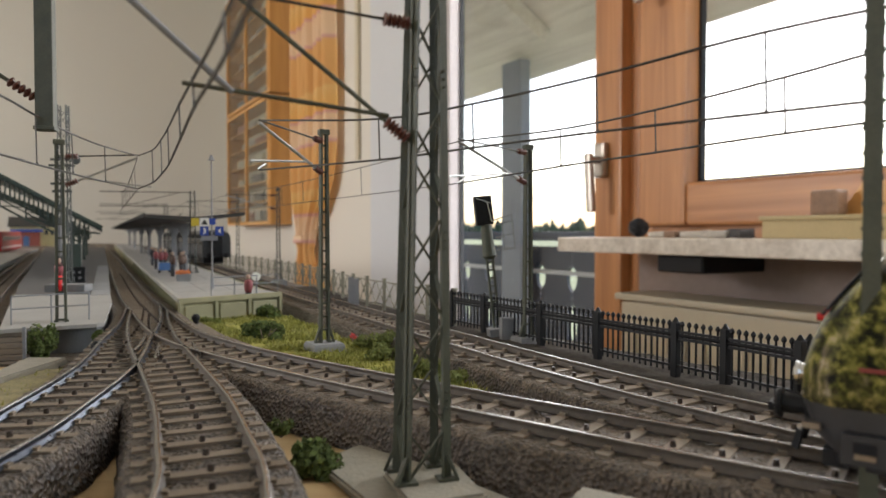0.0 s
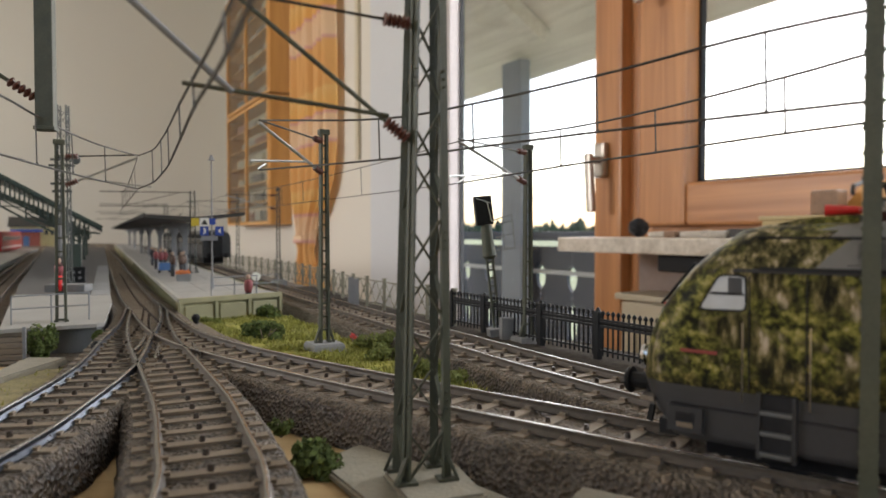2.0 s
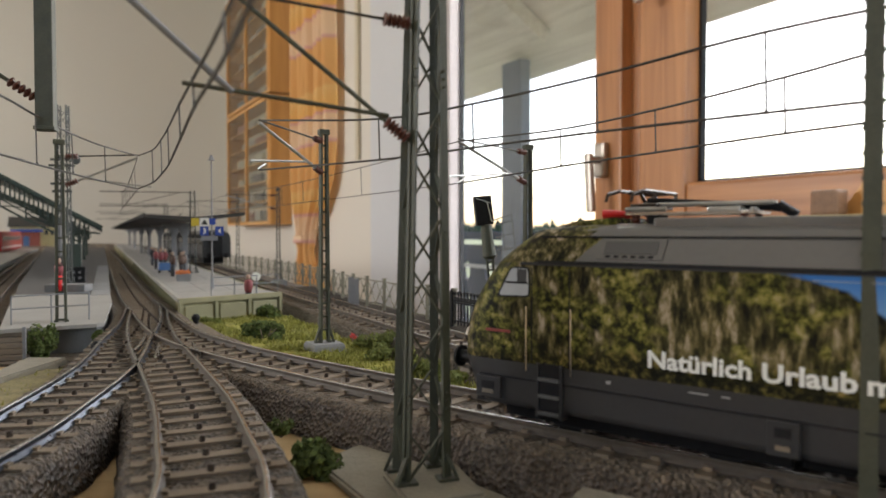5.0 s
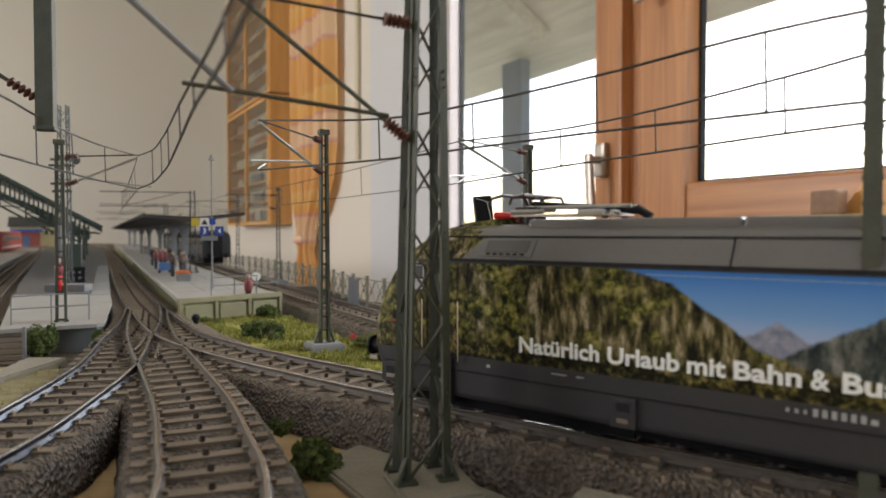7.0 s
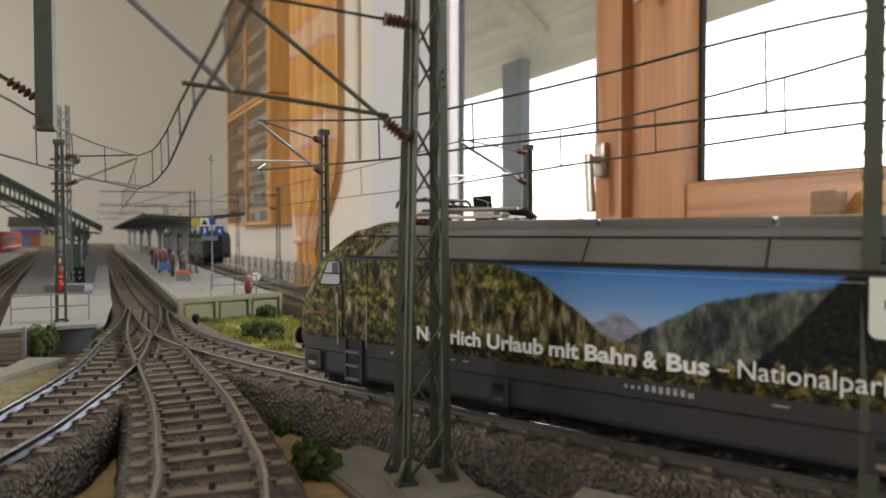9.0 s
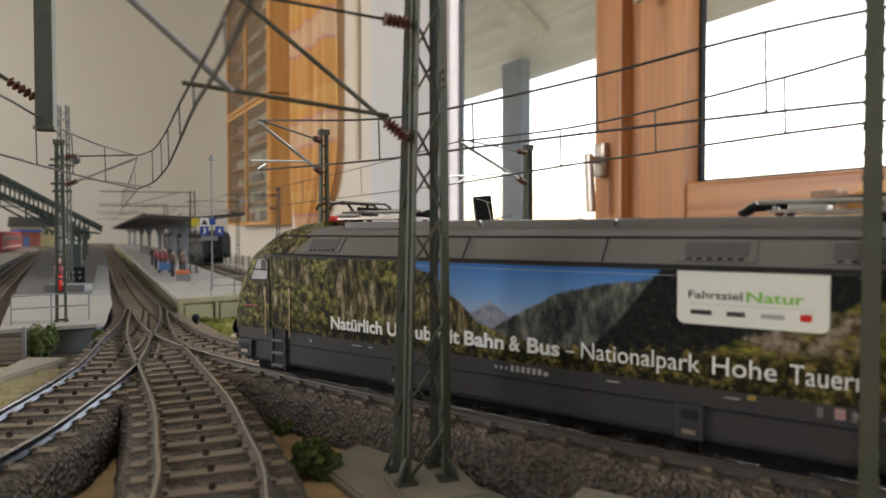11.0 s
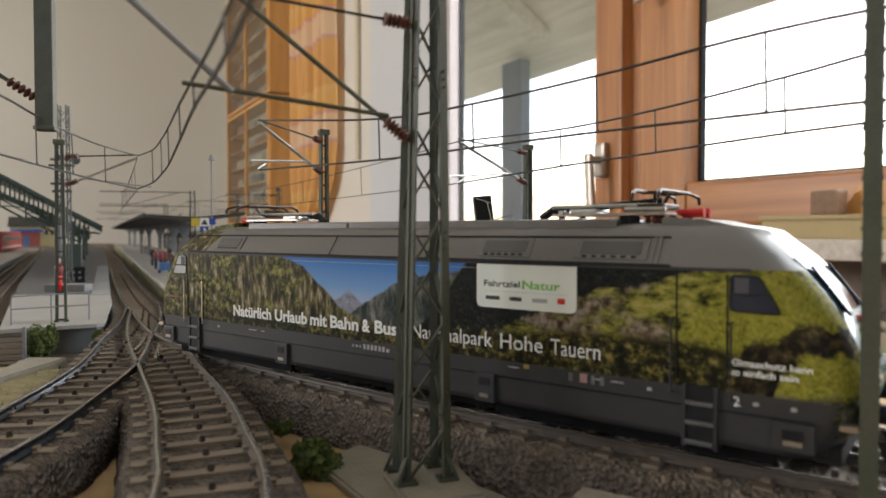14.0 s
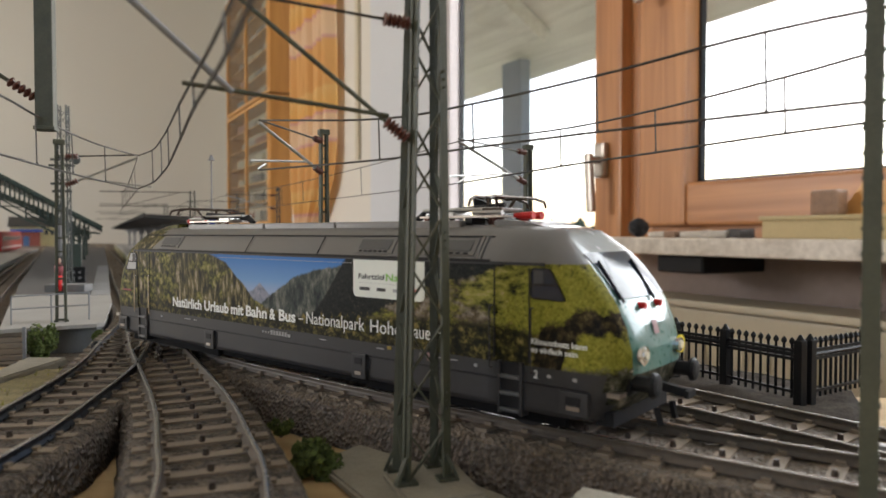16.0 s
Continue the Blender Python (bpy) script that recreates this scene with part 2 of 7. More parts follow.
in_wall(structure("wall_side", bm, M_WALL, "plastered side wall with an opening for the fill lamp", "wall"))
# the wall behind, unseen, with an assumed opening at the fill lamp
bm = bmesh.new()
box(bm, -3.6, -1.35, -1.3, -1.15, FLOOR_Z, CEIL_Z); box(bm, 0.15, 3.2, -1.3, -1.15, FLOOR_Z, CEIL_Z)
box(bm, -1.35, 0.15, -1.3, -1.15, FLOOR_Z, 0.1); box(bm, -1.35, 0.15, -1.3, -1.15, 1.3, CEIL_Z)
structure("wall_back", bm, M_WALL, "plastered wall with an opening for the fill lamp", "wall")
in_wall(structure("ceiling", B(T_NEAR, T_END + 0.2, -4.7, 0.085, CEIL_Z, CEIL_Z + 0.1), M_CEIL, "plain off-white ceiling", "ceiling"))
in_wall(structure("floor", B(T_NEAR, T_END + 0.2, -4.7, 0.085, FLOOR_Z - 0.1, FLOOR_Z), M_FLOOR, "brown wooden floor boards", "floor"))


# door's far frame and stile: sunlit haze put into a pale base colour
M_FRAME_HAZE = mat("hazed_door_frame", (0.42, 0.37, 0.36), 0.4, var=0.1, scale=5, fine=80)


# balcony door, window: frame, sash, gasket, pane
def casement(name, label, category, t0, t1, z0, z1, stile, rail_h=0.075, far=None):
    e = thing(name, label, category, "", "structure", WALL_M.copy())
    f = 0.035
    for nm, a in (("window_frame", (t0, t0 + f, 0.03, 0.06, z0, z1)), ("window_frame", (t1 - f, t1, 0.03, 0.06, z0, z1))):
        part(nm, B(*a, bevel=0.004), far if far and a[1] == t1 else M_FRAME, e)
    for a in ((t0 + f, t1 - f, 0.03, 0.06, z0, z0 + f), (t0 + f, t1 - f, 0.03, 0.06, z1 - f, z1)):
        part("window_frame", B(*a, bevel=0.004), M_FRAME_H, e)
    a0, a1, b0, b1 = t0 + f - 0.012, t1 - f + 0.012, z0 + f - 0.012, z1 - f + 0.012
    for x in ((a0, a0 + stile), (a1 - stile, a1)):
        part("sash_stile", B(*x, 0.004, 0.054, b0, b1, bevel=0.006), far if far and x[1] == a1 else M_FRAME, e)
    for z in ((b0, b0 + rail_h), (b1 - rail_h, b1)):
        part("sash_rail", B(a0 + stile, a1 - stile, 0.006, 0.054, *z, bevel=0.006), M_FRAME_H, e)
    g0, g1, h0, h1 = a0 + stile, a1 - stile, b0 + rail_h, b1 - rail_h
    bm = bmesh.new()
    for q in ((g0, g0 + 0.006, 0.038, 0.050, h0, h1), (g1 - 0.006, g1, 0.038, 0.050, h0, h1), (g0, g1, 0.038, 0.050, h0, h0 + 0.006), (g0, g1, 0.038, 0.050, h1 - 0.006, h1)):
        box(bm, *q)
    part("gasket", bm, M_GASKET, e)
    p = part("pane", B(g0 + 0.006, g1 - 0.006, 0.044, 0.048, h0 + 0.004, h1 - 0.004), M_GLASS, e)
    p.visible_shadow = False
    return e


door_1 = casement("door_1", "brown wooden balcony door with a tall glass pane", "door", DOOR[0] + 0.03, DOOR[1], FLOOR_Z + 0.02, 1.30, 0.075, far=M_FRAME_HAZE)
window_1 = casement("window_1", "brown wooden window with a large bright pane", "window", WIN[0], WIN[1] + 0.03, WIN_Z[0], WIN_Z[1], 0.108)


def lever(parent, t, z, turn):
    bm = bmesh.new()
    box(bm, -0.014, 0.014, -0.012, 0.003, -0.035, 0.035, None, 0.005)
    part_ob = part("handle_plate", bm, M_METAL, parent, "satin metal handle plate")
    part_ob.matrix_local = pose(t, 0, z)
    bm = bmesh.new()
    tube(bm, (0, 0, 0), (0, -0.034, 0), 0.008, 12)
    box(bm, -0.008, 0.008, -0.044, -0.030, -0.105, 0.012, None, 0.004)
    h = part("handle", bm, M_METAL, parent, "satin metal lever handle")
    h.matrix_local = pose(t, 0, z, 0, turn, 0)


lever(door_1, 0.014, 0.185, 4)
lever(window_1, -0.115, 0.56, 0)

# stone sill on brackets over the radiator
in_wall(structure("window_sill", B(-1.5, -0.052, -0.17, 0.028, 0.0075, 0.0325, bevel=0.0025), M_STONE, "beige limestone window sill with rounded edge", "sill"))
rad = thing("radiator", "cream painted panel radiator under the stone sill", "radiator", m=WALL_M.copy())
bm = bmesh.new()
box(bm, -1.35, -0.155, -0.115, -0.03, -0.75, -0.075, None, 0.004)
part("body", bm, M_RAD, rad)
for i in range(34):
    part("rib", B(-1.33 + i * 0.0345, -1.308 + i * 0.0345, -0.121, -0.114, -0.72, -0.11, bevel=0.003), M_RAD, rad)
part("top_grille", B(-1.36, -0.145, -0.122, -0.02, -0.073, -0.062, bevel=0.003), M_RAD, rad)
for x in (-1.0, -0.33):
    bm = bmesh.new()
    prism(bm, [(-0.016, -0.145), (0.07, -0.145), (0.07, 0.0), (-0.016, 0.0)], -0.02, 0.0072)
    bmesh.ops.bevel(bm, geom=bm.edges[:], offset=0.003, segments=1, affect="EDGES")
    br = tagged(part("sill_bracket", bm, M_BLACK), "dark steel bracket carrying the stone sill", "bracket", "sill brackets")
    br.matrix_world = WALL_M @ pose(x, 0, 0)

# ---- outside: balcony, eave, fields and woods ----
# soffit colours raised to stand in for veiling glare at the door
M_SOFFIT = wood_mat("glare_lightened_boards", (0.68, 0.61, 0.55), (0.86, 0.80, 0.74), "X", 3.0, 0.7)
M_BALC = mat("blue_grey_balcony_board", (0.06, 0.07, 0.10), 0.6, var=0.2, scale=6, fine=60)
M_BALC_RED = mat("red_brown_balcony_board", (0.13, 0.05, 0.04), 0.6, var=0.2, scale=6, fine=60)
# post colour lightened to paint in the glare before it
M_POSTG = mat("blue_grey_post", (0.22, 0.24, 0.29), 0.5, var=0.15, scale=8, fine=60)
M_FIELD = mat("summer_field", (0.30, 0.33, 0.18), 0.95, var=0.3, scale=0.02, fine=0.4)
M_WOODS = mat("far_woods", (0.035, 0.06, 0.03), 0.9, var=0.4, scale=0.05, fine=1.0)
M_TILE = mat("balcony_tiles", (0.35, 0.33, 0.30), 0.7, var=0.15, scale=8, fine=60)
in_wall(structure("balcony_floor", B(-3, 4.5, 0.28, 1.5, FLOOR_Z - 0.15, FLOOR_Z - 0.02), M_TILE, "grey tiled balcony floor", "floor"))
bm = bmesh.new()
q = [bm.verts.new((x, o, z)) for x in (-3.5, 4.5) for o, z in ((0.2, 1.58), (1.32, 0.875), (1.32, 0.985), (0.2, 1.69))]
for ix in ((0, 1, 5, 4), (1, 2, 6, 5), (2, 3, 7, 6), (3, 0, 4, 7), (3, 2, 1, 0), (4, 5, 6, 7)):
    bm.faces.new([q[i] for i in ix])
in_wall(structure("roof_eave", bm, M_SOFFIT, "boarded eave over the balcony, lightened for glare", "roof"))
for i in range(6):
    r = structure("rafter", B(-0.045, 0.045, 0, 1.05, -0.07, 0.0), M_SOFFIT, "eave rafter, lightened for glare", "rafter")
    r.matrix_world = WALL_M @ pose(-2.2 + i * 0.95, 0.22, 1.56, -32.1)

rail = thing("balcony_railing", "dark boarded balcony railing with bottle-shaped cut-outs", "railing", m=WALL_M.copy())


def cut_board(w, z0, z1):
    """A board with half a row of rounded slots sawn into both long sides, so that two boards leave a bottle-shaped gap."""
    h = z1 - z0
    zs = np.linspace(0, 1, 60)
    def bite(u):
        a = 0.035 * math.sqrt(max(0, 1 - ((u - 0.80) / 0.075) ** 2))
        b = 0.008 * math.sqrt(max(0, 1 - ((u - 0.685) / 0.016) ** 2))
        c = 0.036 * math.sqrt(max(0, 1 - ((u - 0.53) / 0.13) ** 2)) * (0.4 + 0.6 * min(1, max(0, (0.66 - u) / 0.15)))
        d = 0.03 * math.sqrt(max(0, 1 - ((u - 0.22) / 0.08) ** 2))
        return max(a, b, c, d)
    bm = bmesh.new()
    L, R = [], []
    for y in (0.0, 0.02):
        L.append([bm.verts.new((-w / 2 + bite(u), y, z0 + u * h)) for u in zs])
        R.append([bm.verts.new((w / 2 - bite(u), y, z0 + u * h)) for u in zs])
    for i in range(59):
        bm.faces.new((L[0][i], R[0][i], R[0][i + 1], L[0][i + 1]))
        bm.faces.new((L[1][i + 1], R[1][i + 1], R[1][i], L[1][i]))
        bm.faces.new((L[0][i + 1], L[1][i + 1], L[1][i], L[0][i]))
        bm.faces.new((R[0][i], R[1][i], R[1][i + 1], R[0][i + 1]))
    return bm


board_me = finish(cut_board(0.235, -0.80, -0.03), "board", M_BALC)
board_red = finish(cut_board(0.235, -0.80, -0.03), "board", M_BALC_RED)
for i in range(22):
    b = part("board", board_red if i in (3, 4, 5, 6, 7) else board_me, None, rail)
    b.matrix_local = pose(-2.2 + i * 0.24, 1.22, 0)
part("hand_rail", B(-2.6, 3.4, 1.19, 1.27, 0.0, 0.045, bevel=0.006), M_BALC, rail)
part("bottom_rail", B(-2.6, 3.4, 1.19, 1.21, -0.80, -0.74), M_BALC, rail)
part("cross_bar", B(-2.6, 3.4, 1.185, 1.205, -0.165, -0.145), M_WHITE, rail, "pale cross bar")
post = thing("balcony_post", "blue-grey square balcony post", "post", m=WALL_M @ pose(1.885, 1.15, 0))
part("shaft", B(-0.085, 0.085, -0.03, 0.03, FLOOR_Z - 0.02, 0.93, bevel=0.006), M_POSTG, post)

structure("ground", B(-1500, 1500, -1500, 2500, -6.1, -6.0), M_FIELD, "flat summer fields reaching the horizon", "ground")
bm = bmesh.new()
rnd = random.Random(4)
for i in range(900):
    p = wall_pt(rnd.uniform(-900, 900), rnd.uniform(360, 440), -6)
    hgt = rnd.uniform(9, 19) * (1 + 0.35 * noise.noise(p * 0.01))
    w = rnd.uniform(3, 6)
    v = [bm.verts.new(p + Vector((w * math.cos(a), w * math.sin(a), 0))) for a in (0.3, 1.35, 2.4, 3.4, 4.5, 5.5)]
    u = [bm.verts.new(p + Vector((w * 0.75 * math.cos(a), w * 0.75 * math.sin(a), hgt * rnd.uniform(0.5, 0.7)))) for a in (0.3, 1.35, 2.4, 3.4, 4.5, 5.5)]
    top = bm.verts.new(p + Vector((rnd.uniform(-1, 1), 0, hgt)))
    for k in range(6):
        bm.faces.new((v[k], v[(k + 1) % 6], u[(k + 1) % 6], u[k])); bm.faces.new((u[k], u[(k + 1) % 6], top))
tagged(part("far_woods", bm, M_WOODS), "dark green woods on the far edge of the fields", "trees", "", "stuff")

# ---- the layout: board, ballasted tracks ----
BOARD_Z = -0.0125
board_poly = [(-3.0, -0.6), (0.55, -0.6), (0.55, 0.02), (0.15, 0.215), (0.108, 0.222), (0.03, 0.352), (-0.02, 0.43), (-0.12, 0.64), (-0.27, 0.93), (-0.95, 2.2), (-1.5, 3.3), (-2.9, 3.0)]
bm = bmesh.new()
prism(bm, board_poly, BOARD_Z - 0.02, BOARD_Z)
structure("layout_board", bm, M_PLY, "ochre plywood base board of the model railway", "board")
bm = bmesh.new()
for x, y in ((0.48, -0.5), (0.48, 0.0), (-0.3, 0.85), (-1.4, 3.1), (-2.7, 2.8), (-2.7, -0.5)):
    box(bm, x - 0.03, x + 0.03, y - 0.03, y + 0.03, FLOOR_Z, BOARD_Z - 0.021)
structure("layout_legs", bm, M_PLY, "square timber legs under the board", "legs")

# centre lines in plan, from the near right to the far station
LINE_MAIN = [(0.3338, -0.0766), (0.2388, -0.0016), (0.1528, 0.0558), (0.071, 0.1162), (0.0497, 0.1316), (0.0302, 0.1467), (0.0117, 0.1611), (-0.0081, 0.1773), (-0.0256, 0.1918), (-0.0571, 0.2194), (-0.0822, 0.2439), (-0.1045, 0.2704), (-0.1258, 0.3045), (-0.155, 0.357), (-0.2055, 0.45), (-0.342, 0.716), (-0.6, 1.22), (-0.872, 1.74), (-1.2, 2.37)]
LINE_BACK = [(0.16, 0.045), (0.115, 0.096), (0.0775, 0.145), (0.0585, 0.1705), (0.036, 0.2055), (0.0135, 0.246), (-0.010, 0.290), (-0.042, 0.350), (-0.096, 0.452), (-0.192, 0.64), (-0.306, 0.87), (-0.578, 1.42), (-0.97, 2.20)]
LINE_MID = [(-0.020, 0.02), (-0.0280, 0.07), (-0.0378, 0.110), (-0.0476, 0.134), (-0.0615, 0.165), (-0.084, 0.208), (-0.111, 0.259), (-0.135, 0.310), (-0.155, 0.357)]
LINE_LEFT = [(-0.088, 0.0), (-0.0885, 0.07), (-0.0895, 0.128), (-0.0945, 0.163), (-0.1045, 0.210), (-0.1225, 0.262), (-0.142, 0.318), (-0.168, 0.38)]
LINE_FAR = [(-0.196, 0.262), (-0.213, 0.298), (-0.325, 0.49), (-0.50, 0.80), (-0.728, 1.20), (-1.09, 1.84)]

rail_prof = [(-0.0011, -0.0024), (0.0011, -0.0024), (0.0011, -0.0019), (0.0003, -0.0016), (0.0003, -0.0007), (0.0005, -0.0005), (0.0005, -0.0001), (0.0004, 0.0), (-0.0004, 0.0), (-0.0005, -0.0001), (-0.0005, -0.0005), (-0.0003, -0.0007), (-0.0003, -0.0016), (-0.0011, -0.0019)]
SLEEPERS = []


def track(label, pts, toe=0.0205, step=0.0094, z=0.0, web=None):
    e = thing("railway_track", label, "model track", "tracks of the layout", "structure")
    c = spline(pts, 0.004)
    bm = bmesh.new()
    top = toe - 0.0050 if toe > 0.0195 else toe - 0.0028
    prof = [(-toe, -0.0122 - z), (-toe + 0.0013, -0.0105 - z), (-top - 0.0016, -0.0060), (-top - 0.0009, -0.0040), (-top, -0.0027), (0, -0.0026), (top, -0.0027), (top + 0.0009, -0.0040), (top + 0.0016, -0.0060), (toe - 0.0013, -0.0105 - z), (toe, -0.0122 - z)]
    sweep(bm, c, prof, True, z, 0.0009)
    # faces near the top take the lighter ballast, the slopes the darker
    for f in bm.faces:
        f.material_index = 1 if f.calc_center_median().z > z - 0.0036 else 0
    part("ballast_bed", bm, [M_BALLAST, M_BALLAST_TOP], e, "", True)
    for side in (-1, 1):
        bm = bmesh.new()
        sweep(bm, c, [(a + side * 0.0086, h) for a, h in rail_prof], True, z)
        for f in bm.faces:
            f.material_index = 1 if f.calc_center_median().z > z - 0.00025 else 0
        part("rail", bm, [web or M_RAIL, M_RAILTOP], e, "brownish steel rail with worn top", True)
    k = spline(pts, step)
    d, nn = normals(k)
    for p, q in zip(k, d):
        SLEEPERS.append((e, Matrix.Translation((p[0], p[1], z)) @ Matrix.Rotation(math.atan2(q[1], q[0]) + random.uniform(-0.02, 0.02), 4, "Z")))
    return e


track_main = track("curved main track on dark brown ballast into the station", LINE_MAIN)
# cuts between the lengths of ballast bed, on the side of the viewer
jc = spline(LINE_MAIN, 0.002)
jd, jn = normals(jc)
for x in (0.0160, -0.0520, -0.0130, 0.0500):
    i = int(np.argmin(np.abs(jc[:, 0] - x)))
    bm = bmesh.new()
    row = []
    for a, h in ((0.0158, -0.0030), (0.0166, -0.0042), (0.0178, -0.0062), (0.0201, -0.0106), (0.0213, -0.0122)):
        for k in (-0.00022, 0.00022):
            row.append(bm.verts.new((jc[i][0] + jn[i][0] * (a + 0.0006) + jd[i][0] * (k + 0.0016 * (a - 0.0158) / 0.0055), jc[i][1] + jn[i][1] * (a + 0.0006) + jd[i][1] * (k + 0.0016 * (a - 0.0158) / 0.0055), h + 0.0002)))
    for q in range(4):
        bm.faces.new((row[2 * q], row[2 * q + 1], row[2 * q + 3], row[2 * q + 2]))
    part("bed_joint", bm, M_STUD, track_main, "dark joint in the ballast bed")
track("back track along the fence on dark ballast", LINE_BACK)
track("curved track leaving the three-way points", LINE_MID, 0.0168)
track("shiny side track leaving the points", LINE_LEFT, 0.0165, web=M_RAIL_SHEEN)
track("dark station track beyond the side platform", LINE_FAR, 0.0165)


def place_sleepers():
    bm = bmesh.new()
    box(bm, -0.0015, 0.0015, -0.0132, 0.0132, -0.0046, -0.0021)
    for y in (-0.0099, -0.0073, 0.0073, 0.0099):
        box(bm, -0.0008, 0.0008, y - 0.0005, y + 0.0005, -0.0022, -0.0014)
    near_me = finish(bm, "sleeper", M_SLEEPER)
    bm = bmesh.new()
    tube(bm, (0, 0, -0.0022), (0, 0, -0.0009), 0.0007, 8, 0.0005)
    stud_me = finish(bm, "stud", M_STUD)
    count = {}
    rest = {}
    for e, m in SLEEPERS:
        p = m.translation
        if p.y < 0.7 and count.get(e, 0) < 150 and p.y > 0.05:
            count[e] = count.get(e, 0) + 1
            part("sleeper", near_me, None, e).matrix_local = m
            part("stud", stud_me, None, e).matrix_local = m
        else:
            b = rest.setdefault(e, bmesh.new())
            box(b, -0.0014, 0.0014, -0.0148, 0.0148, -0.0046, -0.0023, m)
    for e, b in rest.items():
        tagged(part("sleepers", b, M_SLEEPER, e), "", "", "", "stuff")

# ---- the locomotive, on its own axes: x along the track (leading nose at -x), y away from the viewer, origin on the rails ----
M_LOCO_GREY = mat("slate_grey_loco_paint", (0.038, 0.037, 0.039), 0.45, var=0.12, scale=60, fine=900, spec=0.3)
M_LOCO_ROOF = mat("warm_grey_roof_paint", (0.135, 0.128, 0.120), 0.34, var=0.07, scale=60, fine=900)
M_LOCO_DARK = mat("dark_underframe", (0.015, 0.015, 0.017), 0.5, var=0.3, scale=200, spec=0.2)
# underfloor parts: shade beneath the body put into a near-black colour
M_UNDER_SHADE = mat("shaded_underfloor", (0.006, 0.006, 0.007), 0.8, var=0.3, scale=200, spec=0.1)
M_NOSE_GREEN = mat("sea_green_nose_paint", (0.05, 0.16, 0.125), 0.3, var=0.2, scale=70, fine=900, coat=0.5, tint=(0.10, 0.22, 0.20))
M_TINT_GLASS = mat("smoked_glass", (0.012, 0.022, 0.045), 0.06, var=0.2, spec=0.5)
# leading cab pane: bright sky behind the cab painted into its colour
M_SKYLIT_PANE = mat("sky_seen_through_pane", (0.50, 0.52, 0.55), 0.12, var=0.1)
M_CHROME = mat("bright_metal", (0.7, 0.7, 0.7), 0.18, 1.0, var=0.05)
M_RED_DULL = mat("dull_red_print", (0.20, 0.03, 0.025), 0.5, var=0.2)
M_RED = mat("red_lacquer", (0.55, 0.02, 0.02), 0.3, var=0.15)
M_YELLOW = mat("yellow_lamp_rim", (0.75, 0.6, 0.03), 0.3, var=0.1)
M_LENS = mat("lamp_glass", (0.85, 0.78, 0.6), 0.08, var=0.05)
M_TEXT = mat("white_lettering", (0.80, 0.80, 0.77), 0.5, var=0.03, fine=900)
M_COLUMN_PALE = mat("pale_grey_print", (0.35, 0.35, 0.35), 0.6, var=0.1)
M_GRILLE = mat("dusty_grille_mesh", (0.085, 0.083, 0.08), 0.6, var=0.1, scale=60, fine=1200)
M_TREAD = mat("worn_step_tread", (0.10, 0.10, 0.10), 0.5, var=0.2, scale=200)
M_PANEL = mat("pale_sign_panel", (0.72, 0.74, 0.68), 0.4, var=0.03)
M_SCRIPT = mat("leaf_green_print", (0.20, 0.48, 0.06), 0.5, var=0.1)
M_PANE_SHEEN = mat("grey_pane_reflection", (0.06, 0.06, 0.065), 0.6, var=0.1)
M_ROSE = mat("faded_rose_print", (0.33, 0.19, 0.19), 0.6, var=0.1)
M_OCHRE = mat("ochre_print", (0.28, 0.20, 0.03), 0.6, var=0.1)
M_PRINT = mat("dark_print", (0.03, 0.03, 0.03), 0.5, var=0.1)


